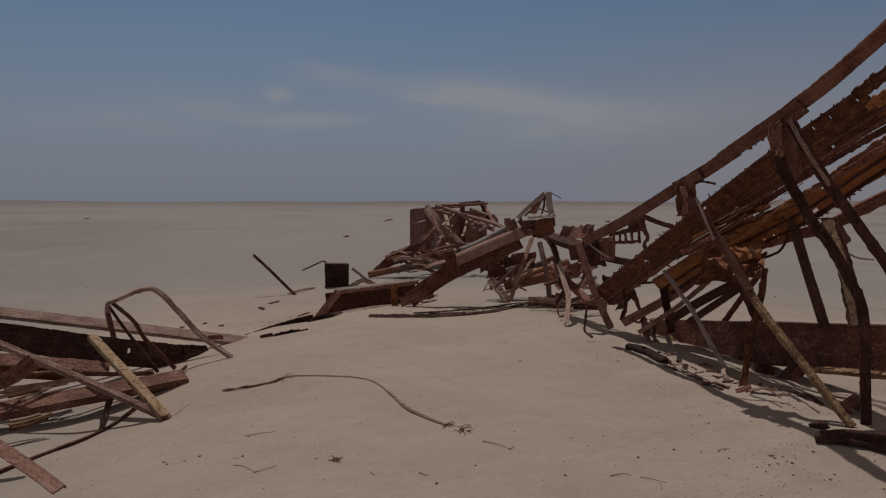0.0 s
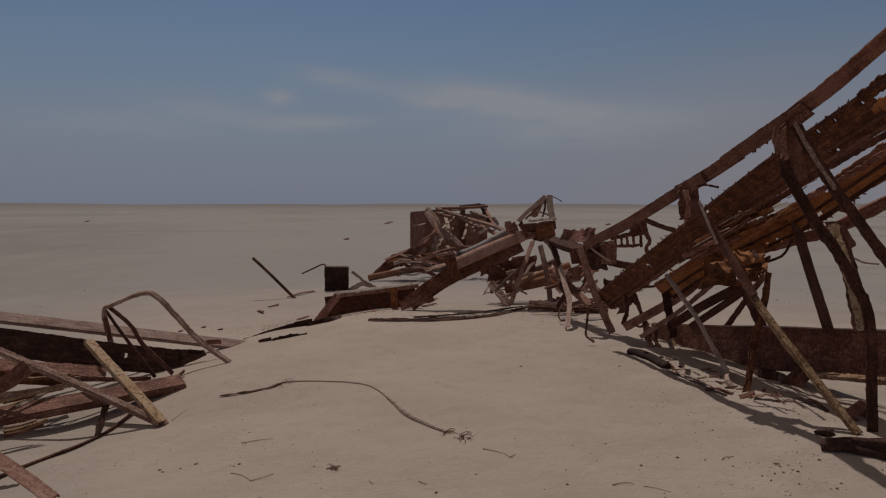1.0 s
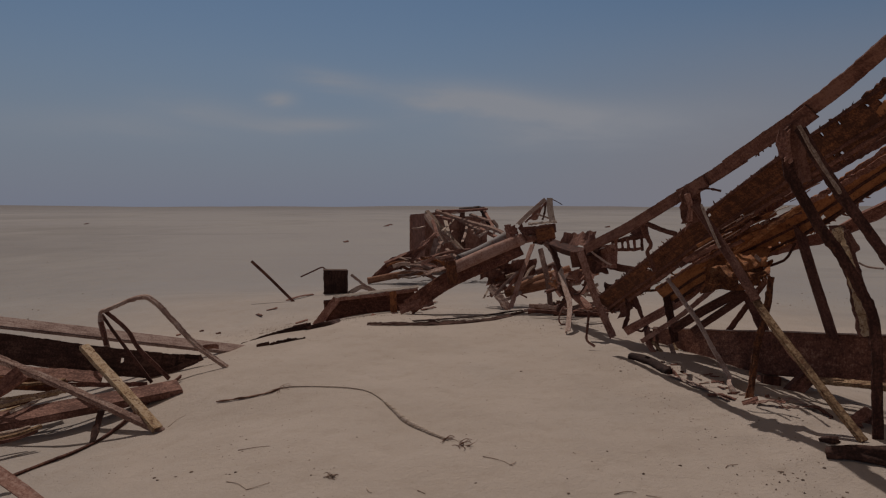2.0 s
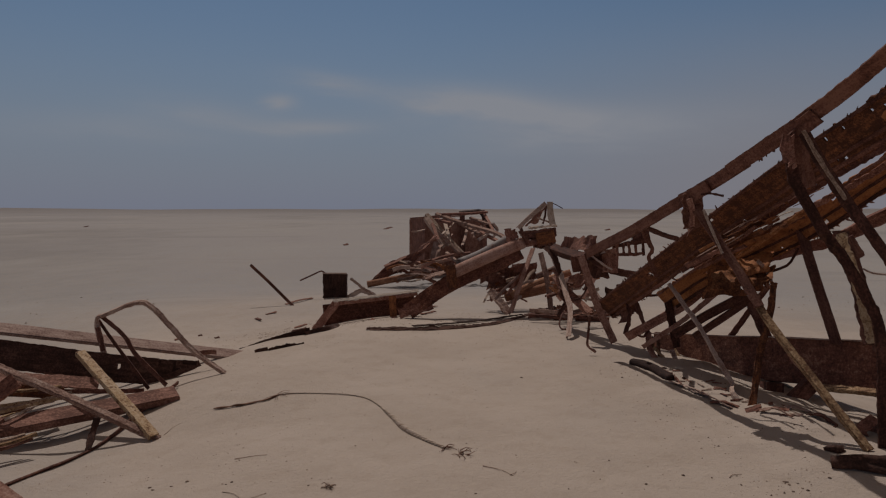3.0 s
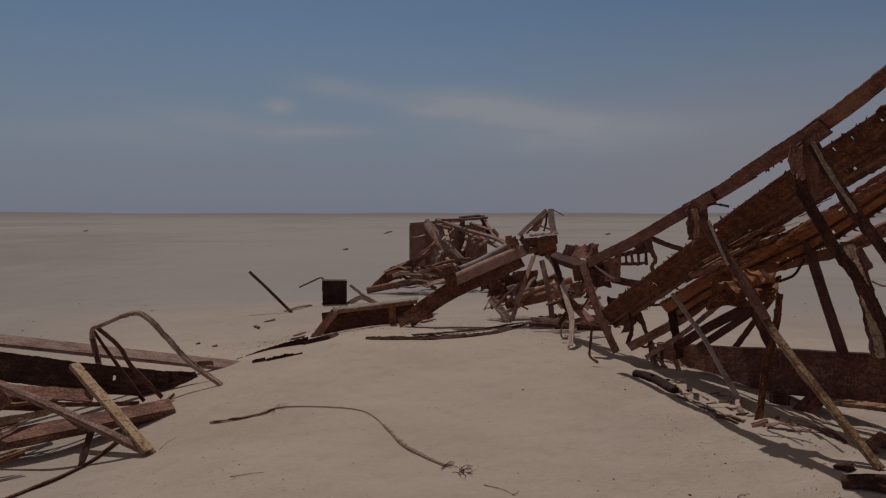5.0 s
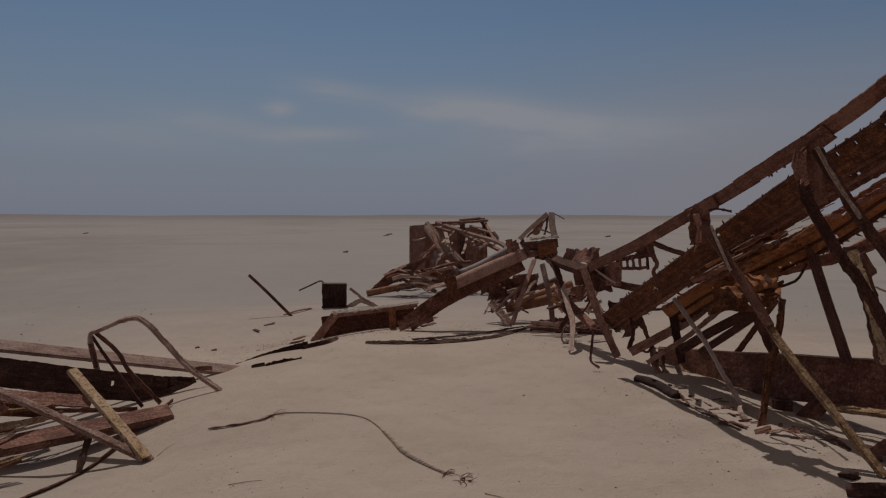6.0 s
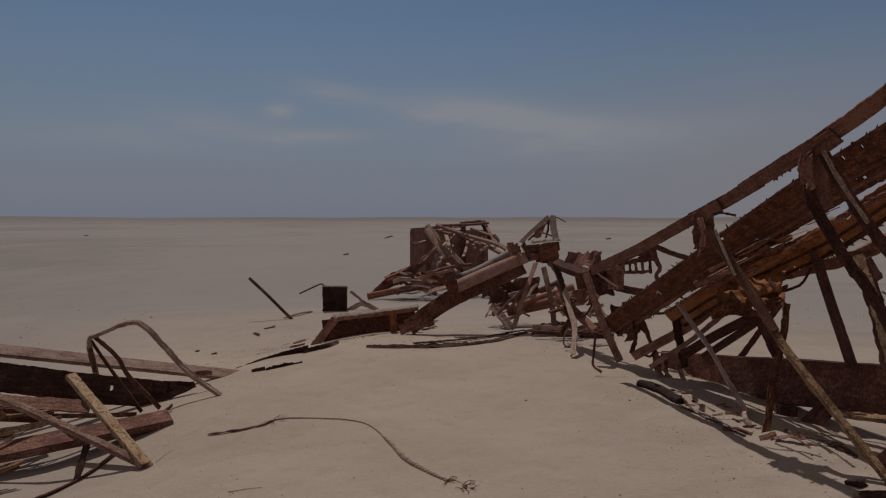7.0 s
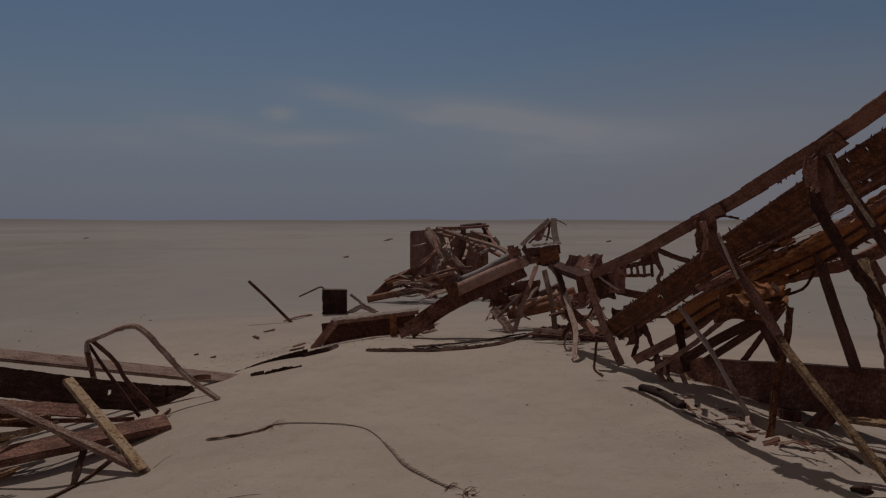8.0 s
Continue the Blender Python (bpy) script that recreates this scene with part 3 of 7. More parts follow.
member("strip", [(2.961, 7.800, 1.204), (3.116, 7.435, 1.424), (3.239, 7.124, 1.623), (3.333, 6.900, 1.754)], "flat", 0.06, 0.1, RUST_BRIGHT, mast, rag=0.02, roll=40)
member("strip", [(2.603, 8.200, 1.082), (2.965, 7.745, 1.392), (3.259, 7.396, 1.590), (3.432, 7.200, 1.674)], "flat", 0.05, 0.1, RUST_BLACK, mast, rag=0.03, holes=0.2)
member("sliver", [(2.686, 7.883, 1.217), (2.711, 7.374, 1.358), (2.723, 6.905, 1.504)], "flat", 0.045, 0.05, RUST_ORANGE, mast, rag=0.015, step=0.04, roll=30)
member("sliver", [(2.751, 8.069, 1.115), (2.765, 7.465, 1.286), (2.782, 6.960, 1.415)], "flat", 0.039, 0.05, RUST, mast, rag=0.015, step=0.04, roll=9)
member("sliver", [(3.070, 8.007, 1.355), (2.988, 7.428, 1.462), (2.910, 6.912, 1.563)], "flat", 0.046, 0.05, RUST_ORANGE, mast, rag=0.015, step=0.04, roll=36)
member("sliver", [(3.107, 8.137, 1.301), (3.155, 7.558, 1.484), (3.205, 7.078, 1.609)], "flat", 0.048, 0.05, RUST_ORANGE, mast, rag=0.015, step=0.04, roll=-28)
member("sliver", [(2.570, 7.938, 1.154), (2.601, 7.474, 1.280), (2.631, 7.068, 1.383)], "flat", 0.045, 0.05, RUST, mast, rag=0.015, step=0.04, roll=4)
member("sliver", [(2.802, 7.669, 1.354), (2.857, 7.344, 1.452), (2.891, 7.012, 1.587)], "flat", 0.038, 0.05, RUST, mast, rag=0.015, step=0.04, roll=-20)
member("sliver", [(2.981, 7.858, 1.414), (3.072, 7.476, 1.571), (3.163, 7.153, 1.670)], "flat", 0.05, 0.05, RUST_ORANGE, mast, rag=0.015, step=0.04, roll=-4)
member("sliver", [(2.577, 7.787, 1.198), (2.744, 7.514, 1.361), (2.899, 7.259, 1.515)], "flat", 0.021, 0.05, RUST_ORANGE, mast, rag=0.015, step=0.04, roll=58)
member("sliver", [(2.849, 8.009, 1.349), (2.927, 7.531, 1.513), (3.002, 7.120, 1.635)], "flat", 0.048, 0.05, RUST_ORANGE, mast, rag=0.015, step=0.04, roll=24)
member("sliver", [(2.544, 7.486, 1.335), (2.643, 7.383, 1.412), (2.743, 7.289, 1.459)], "flat", 0.029, 0.05, RUST_ORANGE, mast, rag=0.015, step=0.04, roll=-21)
member("sliver", [(2.912, 7.688, 1.300), (2.973, 7.341, 1.438), (3.041, 7.051, 1.513)], "flat", 0.046, 0.05, RUST_ORANGE, mast, rag=0.015, step=0.04, roll=42)
member("sliver", [(3.225, 8.178, 1.388), (3.170, 7.650, 1.487), (3.105, 7.154, 1.601)], "flat", 0.041, 0.05, RUST_ORANGE, mast, rag=0.015, step=0.04, roll=15)
# thin bright slivers added as glints of light and lit edges among the strips
member("sliver", [(3.210, 6.903, 1.814), (3.229, 6.695, 1.880), (3.251, 6.506, 1.932)], "flat", 0.016, 0.05, RUST_BRIGHT, mast, rag=0.008, step=0.03, t=0.006, face=(-0.4, -0.3, 1))
member("sliver", [(2.420, 7.006, 1.354), (2.443, 6.792, 1.413), (2.460, 6.584, 1.478)], "flat", 0.015, 0.05, RUST_BRIGHT, mast, rag=0.008, step=0.03, t=0.006, face=(-0.4, -0.3, 1))
member("sliver", [(2.337, 6.975, 1.311), (2.437, 6.778, 1.418), (2.533, 6.596, 1.507)], "flat", 0.014, 0.05, RUST_PINK, mast, rag=0.008, step=0.03, t=0.006, face=(-0.4, -0.3, 1))
member("sliver", [(3.101, 7.136, 1.644), (3.110, 6.949, 1.706), (3.128, 6.791, 1.737)], "flat", 0.017, 0.05, PLATE_CREAM, mast, rag=0.008, step=0.03, t=0.006, face=(-0.4, -0.3, 1))
member("sliver", [(2.582, 6.972, 1.516), (2.681, 6.835, 1.611), (2.779, 6.709, 1.685)], "flat", 0.011, 0.05, RUST_PINK, mast, rag=0.008, step=0.03, t=0.006, face=(-0.4, -0.3, 1))
member("sliver", [(3.297, 7.143, 1.774), (3.289, 6.941, 1.813), (3.266, 6.723, 1.876)], "flat", 0.012, 0.05, RUST_BRIGHT, mast, rag=0.008, step=0.03, t=0.006, face=(-0.4, -0.3, 1))
member("sliver", [(2.757, 7.059, 1.587), (2.766, 6.893, 1.639), (2.782, 6.752, 1.664)], "flat", 0.012, 0.05, RUST_PINK, mast, rag=0.008, step=0.03, t=0.006, face=(-0.4, -0.3, 1))
member("sliver", [(2.658, 7.086, 1.426), (2.645, 6.866, 1.475), (2.630, 6.656, 1.524)], "flat", 0.018, 0.05, RUST_PINK, mast, rag=0.008, step=0.03, t=0.006, face=(-0.4, -0.3, 1))
member("sliver", [(2.639, 7.023, 1.501), (2.646, 6.764, 1.562), (2.642, 6.501, 1.641)], "flat", 0.019, 0.05, RUST_BRIGHT, mast, rag=0.008, step=0.03, t=0.006, face=(-0.4, -0.3, 1))
member("lower_chord", [(3.465, 8.300, 1.191), (3.892, 7.553, 1.441), (4.091, 7.149, 1.649), (4.309, 6.700, 1.878)], "angle", 0.11, 0.09, RUST, mast, rag=0.02, step=0.05)
member("gusset", [(2.206, 6.750, 1.893), (2.248, 6.800, 1.580)], "flat", 0.2, 0.1, RUST_BLACK, chord_low, rag=0.04, holes=0.2, step=0.03, cells=6)
member("gusset", [(2.385, 5.250, 2.280), (2.500, 5.382, 2.070), (2.595, 5.500, 1.878)], "flat", 0.16, 0.1, RUST_BLACK, chord_high, rag=0.04, holes=0.15, step=0.03, cells=6)
member("torn_strip", [(2.170, 6.700, 1.843), (2.209, 6.723, 1.730), (2.211, 6.750, 1.596)], "flat", 0.05, 0.1, RUST, chord_low, rag=0.03, holes=0.2, step=0.02)
member("torn_strip", [(2.317, 5.200, 2.246), (2.304, 5.200, 2.152), (2.336, 5.200, 2.067)], "flat", 0.05, 0.1, RUST, chord_high, rag=0.03, holes=0.2, step=0.02)
member("diagonal", [(2.443, 5.400, 2.234), (2.450, 5.379, 1.992), (2.521, 5.364, 1.829), (2.684, 5.335, 1.542), (2.788, 5.321, 1.403), (2.928, 5.295, 1.142), (3.029, 5.268, 0.836), (3.039, 5.200, 0.019)], "angle", 0.075, 0.035, RUST_BLACK, mast, rag=0.02, step=0.03)
diagonal_near = member("diagonal", [(2.436, 5.200, 2.264), (2.538, 5.168, 2.057), (2.700, 5.125, 1.789), (2.894, 5.076, 1.495), (3.197, 5.000, 1.033)], "angle", 0.075, 0.04, RUST_BLACK, mast, rag=0.015, step=0.03)
# cream strip colours in the sunlit edge of the diagonal
member("strip", [(2.306, 4.950, 2.250), (2.413, 4.928, 2.050), (2.567, 4.900, 1.810)], "angle_low", 0.015, 0.01, PLATE_CREAM, diagonal_near, rag=0.012, step=0.03, face=(-0.6, -0.3, 1))
diagonal_mid = member("diagonal", [(2.227, 6.750, 1.780), (2.299, 6.627, 1.634), (2.439, 6.350, 1.290), (2.547, 6.100, 0.969)], "angle", 0.075, 0.05, RUST_BLACK, mast, rag=0.015, step=0.03)
# sunlit edge again, as a cream strip
member("strip", [(2.228, 6.500, 1.746), (2.280, 6.426, 1.568), (2.339, 6.350, 1.384)], "angle_low", 0.016, 0.01, PLATE_CREAM, diagonal_mid, rag=0.012, step=0.03, face=(-0.6, -0.3, 1))
member("brace", [(2.543, 6.200, 1.051), (2.597, 5.985, 0.843), (2.747, 5.588, 0.494), (2.919, 5.150, 0.114)], "angle_low", 0.048, 0.03, SCALE_PALE, mast, rag=0.009, step=0.04, face=(-0.3, 0, 1), label="angle-iron brace crusted with pale yellowish scale")
member("brace", [(2.578, 6.150, 0.944), (2.676, 5.836, 0.643), (2.807, 5.543, 0.394), (2.931, 5.250, 0.138)], "flat", 0.035, 0.07, RUST, mast, rag=0.015, step=0.05)
member("strut", [(2.595, 8.600, 0.906), (2.715, 7.937, 0.513), (2.753, 7.584, 0.287), (2.797, 7.255, 0.081), (2.658, 6.904, 0.099), (2.676, 6.754, 0.0)], "angle_low", 0.036, 0.025, RUST_PINK, mast, rag=0.018, step=0.04, face=(-0.3, 0, 1))
member("strut", [(3.149, 7.200, 1.063), (3.063, 7.066, 0.814), (2.888, 6.859, 0.434), (2.69, 6.539, 0.0)], "angle", 0.06, 0.04, RUST_ORANGE, mast, rag=0.025, step=0.03)
member("post", [(3.551, 7.500, 1.532), (3.566, 7.282, 1.162), (3.609, 6.900, 0.519)], "angle", 0.13, 0.06, RUST_BLACK, mast, rag=0.006, step=0.05, roll=-20)
post_far = member("post", [(3.448, 6.600, 1.562), (3.451, 6.409, 1.286), (3.435, 6.203, 0.982), (3.402, 6.000, 0.676)], "angle", 0.14, 0.1, RUST_BLACK, mast, rag=0.03, holes=0.1, step=0.04)
member("strip", [(3.240, 6.200, 1.553), (3.246, 6.130, 1.443), (3.249, 6.023, 1.272), (3.235, 5.799, 0.908), (3.224, 5.700, 0.746)], "flat", 0.07, 0.1, SCALE_PALE, post_far, rag=0.03, holes=0.25, step=0.025, face=(-0.6, -0.5, 0.5))
member("strip", [(3.314, 6.200, 1.530), (3.409, 6.200, 1.357)], "flat", 0.05, 0.1, RUST_BLACK, mast, rag=0.02, step=0.03)
member("strip", [(3.292, 6.000, 1.142), (3.393, 6.000, 0.987), (3.462, 6.000, 0.743)], "flat", 0.04, 0.1, RUST_BLACK, mast, rag=0.01, step=0.03)
member("brace", [(2.28, 9.25, 0.17), (2.855, 8.850, 0.628), (3.150, 8.600, 0.996)], "channel", 0.09, 0.06, RUST, mast, rag=0.015)
member("brace", [(2.408, 9.000, 0.100), (2.829, 8.764, 0.475), (3.416, 8.400, 1.127)], "flat", 0.055, 0.1, RUST, mast, rag=0.015)
member("brace", [(2.656, 8.600, 0.306), (2.961, 8.410, 0.561), (3.308, 8.200, 0.819)], "channel", 0.085, 0.06, RUST_BLACK, mast, rag=0.01)
member("brace", [(2.887, 8.600, 0.287), (3.174, 8.392, 0.564), (3.430, 8.200, 0.825)], "channel", 0.065, 0.05, RUST_BLACK, mast, rag=0.01)
member("brace", [(3.246, 8.500, 0.279), (3.382, 8.368, 0.567), (3.555, 8.200, 0.929)], "flat", 0.065, 0.1, RUST_BLACK, mast, rag=0.01, holes=0.05)
member("brace", [(3.350, 8.300, 0.795), (3.440, 8.212, 0.578), (3.537, 8.100, 0.291)], "angle", 0.11, 0.07, RUST_BLACK, mast, rag=0.01)
member("brace", [(2.672, 8.900, 0.655), (2.722, 8.900, 0.421), (2.780, 8.900, 0.119)], "angle", 0.09, 0.07, RUST_BLACK, mast, rag=0.02)
sheet("crumpled_sheet", (2.791, 8.000, 0.843), (0.451, -0.300, 0.053), (0.102, 0.100, 0.344), RUST_ORANGE, mast, crumple=0.08, holes=0.12, rag=0.08, cells=46, freq=3.5)
sheet("crumpled_sheet", (2.738, 7.700, 0.954), (0.536, -0.200, 0.089), (0.106, 0.200, 0.107), RUST_BRIGHT, mast, crumple=0.06, holes=0.1, rag=0.06, cells=46, freq=4)
sheet("crumpled_sheet", (2.936, 7.800, 1.030), (0.359, -0.200, 0.104), (0.133, 0.200, 0.188), RUST_ORANGE, mast, crumple=0.06, holes=0.15, rag=0.06, cells=40)
sheet("torn_sheet", (2.33, 9.80, 0.28), (0.166, -0.200, 0.089), (-0.035, 0.000, 0.479), RUST_BLACK, mast, crumple=0.06, holes=0.2, rag=0.1)
member("strip", [(3.206, 7.700, 1.229), (3.284, 7.652, 1.130), (3.320, 7.600, 0.993)], "flat", 0.035, 0.1, RUST_PINK, mast, rag=0.01, step=0.03)
tube("wire", [(3.340, 7.700, 1.114), (3.465, 7.606, 1.185), (3.504, 7.551, 1.273), (3.522, 7.500, 1.365)], 0.014, RUST_BLACK, mast, sides=6)
tube("wire", [(3.372, 6.100, 1.274), (3.445, 6.100, 1.239), (3.570, 6.100, 1.225)], 0.008, RUST_PINK, mast, sides=6)
member("strip", [(2.202, 6.500, 1.874), (2.282, 6.500, 1.884), (2.392, 6.500, 1.865)], "flat", 0.015, 0.1, RUST_BLACK, mast, rag=0.008, step=0.02)
member("strap", [(2.163, 8.000, 1.562), (2.294, 7.902, 1.495), (2.437, 7.800, 1.447)], "flat", 0.05, 0.1, RUST_BLACK, mast, rag=0.01)
member("strap", [(2.170, 8.200, 1.539), (2.320, 8.330, 1.306), (2.297, 8.377, 1.223), (2.418, 8.500, 0.993)], "flat", 0.05, 0.1, RUST_BLACK, mast, rag=0.02)
sheet("plate", (2.18, 10.20, 0.89), (0.151, -0.200, 0.018), (0.018, 0.100, 0.315), RUST, mast, crumple=0.03, holes=0.0, rag=0.02)
sheet("plate", (1.93, 10.50, 0.83), (0.325, -0.300, -0.003), (0.091, 0.000, 0.346), RUST_DARK, mast, crumple=0.05, holes=0.1, rag=0.08)
member("sagging_tie", [(1.75, 12.00, 1.17), (1.89, 11.13, 1.12), (2.01, 10.45, 1.11), (2.07, 10.00, 1.21)], "channel", 0.13, 0.1, RUST_BLACK, mast, rag=0.01)
member("tie", [(2.00, 10.40, 1.11), (2.29, 10.13, 0.93), (2.69, 9.80, 0.87)], "angle", 0.09, 0.07, RUST_BLACK, mast, rag=0.02)
member("strip", [(1.99, 10.20, 1.15), (2.16, 10.07, 1.01), (2.26, 10.00, 0.95)], "flat", 0.025, 0.07, RUST_PINK, mast, rag=0.01)
member("leg", [(1.88, 10.20, 1.12), (1.99, 10.09, 0.75), (2.09, 9.99, 0.44), (2.27, 9.85, -0.00)], "angle_low", 0.09, 0.05, RUST_RED, mast, rag=0.012, face=(-0.5, -0.3, 1))
member("leg", [(1.87, 10.30, 1.11), (1.90, 10.30, 0.90)], "flat", 0.22, 0.1, RUST_BLACK, mast, rag=0.02)
member("leg", [(1.75, 12.20, 1.10), (1.82, 11.61, 0.78), (1.84, 11.11, 0.49), (1.84, 10.76, 0.29), (1.74, 10.30, 0.01)], "angle_low", 0.075, 0.05, RUST_PINK, mast, rag=0.014, step=0.04, face=(-0.5, -0.3, 1))
member("leg", [(1.65, 12.00, 1.16), (1.78, 11.76, 0.95), (1.83, 11.38, 0.55), (1.87, 11.20, 0.36)], "flat", 0.09, 0.08, RUST_BLACK, mast, rag=0.02)
member("brace", [(1.78, 11.80, 0.70), (1.94, 11.38, 0.48), (2.15, 10.90, 0.26)], "channel", 0.1, 0.07, RUST, mast, rag=0.015)
member("drop_bar", [(2.37, 9.60, 0.56), (2.37, 9.50, 0.36), (2.29, 9.40, 0.19)], "flat", 0.05, 0.1, RUST_BLACK, mast, rag=0.02)
member("drop_bar", [(2.44, 9.50, 0.61), (2.47, 9.35, 0.46), (2.49, 9.20, 0.29)], "flat", 0.05, 0.1, RUST_BLACK, mast, rag=0.015)
member("drop_bar", [(2.53, 9.20, 0.25), (2.50, 9.04, 0.09), (2.566, 8.843, -0.070), (2.655, 8.700, -0.151)], "angle", 0.06, 0.05, RUST, mast, rag=0.02, step=0.04)
member("drop_bar", [(2.543, 9.000, 0.100), (2.619, 8.848, -0.004), (2.668, 8.700, -0.125)], "flat", 0.035, 0.05, SCALE_PALE, mast, rag=0.009, step=0.03)
member("drop_bar", [(2.696, 8.800, 0.105), (2.716, 8.652, -0.029), (2.733, 8.500, -0.170)], "flat", 0.05, 0.05, RUST_PINK, mast, rag=0.015, step=0.03)
member("rail", [(2.51, 9.80, 0.62), (2.71, 9.62, 0.65), (2.86, 9.50, 0.70)], "flat", 0.03, 0.05, RUST_BLACK, mast, rag=0.01)

WEB_A = [(2.200, 10.100, 0.390), (2.559, 8.257, 1.214), (2.748, 7.209, 1.666), (2.918, 6.268, 2.052), (3.032, 5.670, 2.275), (3.149, 5.000, 2.521)]
WEB_B = [(2.669, 9.000, 0.642), (2.949, 8.485, 0.994), (3.310, 7.879, 1.344), (3.617, 7.352, 1.650), (3.861, 6.862, 1.991), (4.094, 6.400, 2.296)]
CHORD = [(2.054, 7.989, 1.563), (2.226, 6.897, 1.866), (2.352, 6.030, 2.107), (2.433, 5.367, 2.308), (2.514, 4.497, 2.603)]


def beside(pts, across, out):
    """A line shifted across a plate's width and out of its face."""
    return [p + A * across + B * out for p, A, B in frames_along([Vector(p) for p in pts], 0)]


NEAR_A = [(3.082, 5.390, 2.378), (3.115, 5.200, 2.448), (3.149, 5.000, 2.521)]
member("chord", beside(NEAR_A, 0.135, 0.0), "flat", 0.09, 0.1, RUST_ORANGE, mast, rag=0.03, holes=0.25, step=0.025, t=0.02, cells=5)
member("chord", beside(NEAR_A, -0.045, 0.0), "angle_low", 0.19, 0.12, RUST_ORANGE, mast, rag=0.045, holes=0.3, step=0.025, t=0.02, cells=8)
for pts, across, wide, tone in ((WEB_A, 0.145, 0.02, RUST_BLACK), (WEB_A, -0.06, 0.022, RUST_BLACK), (WEB_A, -0.13, 0.03, RUST_DARK),
                                (WEB_B, 0.12, 0.02, RUST_DARK), (WEB_B, -0.02, 0.02, RUST_BLACK), (WEB_B, -0.12, 0.028, RUST_BLACK)):
    member("rib", beside(pts, across, 0.018), "angle", wide, 0.02, tone, mast, rag=0.01, holes=0.1, bend=0.0, step=0.03)
tagged(shards(beside(WEB_A, -0.135, 0.0), RUST_ORANGE, mast, 110, 0.035, way=(0.6, 0, -0.8), seed=11), kind="stuff")
tagged(shards(beside(WEB_A, 0.15, 0.0), RUST_ORANGE, mast, 90, 0.025, way=(-0.6, 0, 0.8), seed=12), kind="stuff")
tagged(shards(beside(WEB_B, -0.13, 0.0), RUST_DARK, mast, 90, 0.035, way=(0.6, 0, -0.8), seed=13), kind="stuff")
tagged(shards(beside(CHORD, -0.045, 0.0), RUST_BLACK, mast, 40, 0.016, seed=14), kind="stuff")
tagged(shards([(2.19, 6.74, 1.78), (2.21, 6.78, 1.68), (2.23, 6.80, 1.58)], RUST, mast, 18, 0.04, way=(-0.7, 0, -0.5), seed=15), kind="stuff")
tagged(shards([(2.36, 5.22, 2.24), (2.38, 5.26, 2.14), (2.42, 5.30, 2.04)], RUST, mast, 20, 0.035, way=(-0.7, 0, -0.5), seed=16), kind="stuff")
tagged(shards([(2.80, 7.7, 0.99), (3.0, 7.62, 1.0), (3.24, 7.52, 1.06)], RUST_BRIGHT, mast, 30, 0.06, seed=17), kind="stuff")

# ---- the long beam below the mast ----

longbeam = thing("steel_beam", (3.420, 8.200, -0.148), "long dark rusted steel beam lying under the fallen mast", "beam")
member("body", [(2.75, 9.70, -0.06), (3.358, 8.069, 0.157), (3.742, 7.021, 0.307), (4.347, 5.300, 0.556)], "box", 0.43, 0.22, RUST_PITTED, longbeam, rag=0.008, bend=0.006, t=0.025, cells=4, step=0.08, face=(-1, -0.25, 0.08))
# sunlight on the beam's top edge, put in as a paler strip
member("top_lip", [(2.71, 9.70, 0.15), (3.344, 8.048, 0.392), (3.730, 7.009, 0.535), (4.337, 5.300, 0.783)], "flat", 0.018, 0.1, RUST_PINK, longbeam, rag=0.008, t=0.012, face=(0, -0.1, 1), label="upper edge in paler rust for the sunlight on it")
member("support_block", [(3.262, 7.350, 0.058), (3.228, 7.300, -0.177)], "box", 0.16, 0.16, RUST_DARK, label="squat rusted steel support block under the long beam", category="support", rag=0.01)
member("support_block", [(3.475, 7.000, 0.143), (3.268, 6.950, -0.028)], "channel", 0.12, 0.1, RUST_DARK, label="short slanting rusted channel piece propping the long beam", category="support", rag=0.01)
member("steel_channel", [(3.328, 6.600, 0.206), (3.454, 6.010, 0.303), (3.539, 5.600, 0.366)], "angle_low", 0.06, 0.03, SCALE_PALE, label="steel channel with pale yellow scale beside the long beam", category="channel", rag=0.01, face=(-0.4, -0.3, 1))
# pipe end and lump coloured near black for the shade they lie in
tube("buried_pipe", [on(2.60, 5.04, 0.01), on(2.73, 4.96, 0.03), on(3.05, 4.86, 0.05)], 0.05, RUST_SHADE_BLACK, label="dark corroded pipe end half sunk in shaded sand", category="pipe", lumps=0.6, taper=2.0, bend=0.03, step=0.02, sides=20)
tube("rust_lump", [on(2.72, 5.32, 0.0), on(2.75, 5.23, 0.02)], 0.045, RUST_SHADE_BLACK, label="knobbly lump of corroded steel in the shade", category="scrap", lumps=0.9, bend=0.03, step=0.02)
member("scrap_plate", [on(2.57, 6.38, 0.010), on(2.68, 6.33, 0.020)], "flat", 0.06, 0.1, RUST_DARK, label="small bent sheet scrap lying on the sand", category="scrap", rag=0.02, step=0.03, roll=-60)
member("rusty_fitting", [(3.115, 5.600, 0.191), (3.139, 5.500, 0.171)], "box", 0.14, 0.12, RUST, label="lumpy rusted fitting beside the mast foot", category="fitting", rag=0.03, step=0.03)
member("flaked_strip", [on(2.35, 8.10, 0.012), on(2.36, 7.70, 0.030), on(2.36, 7.33, 0.010)], "flat", 0.05, 0.05, RUST_DARK, label="thin flaked strip of rusted steel on the sand", category="scrap", rag=0.04, holes=0.25, step=0.03, roll=-78, t=0.006, bend=0.02, group="flaked strips under the mast")
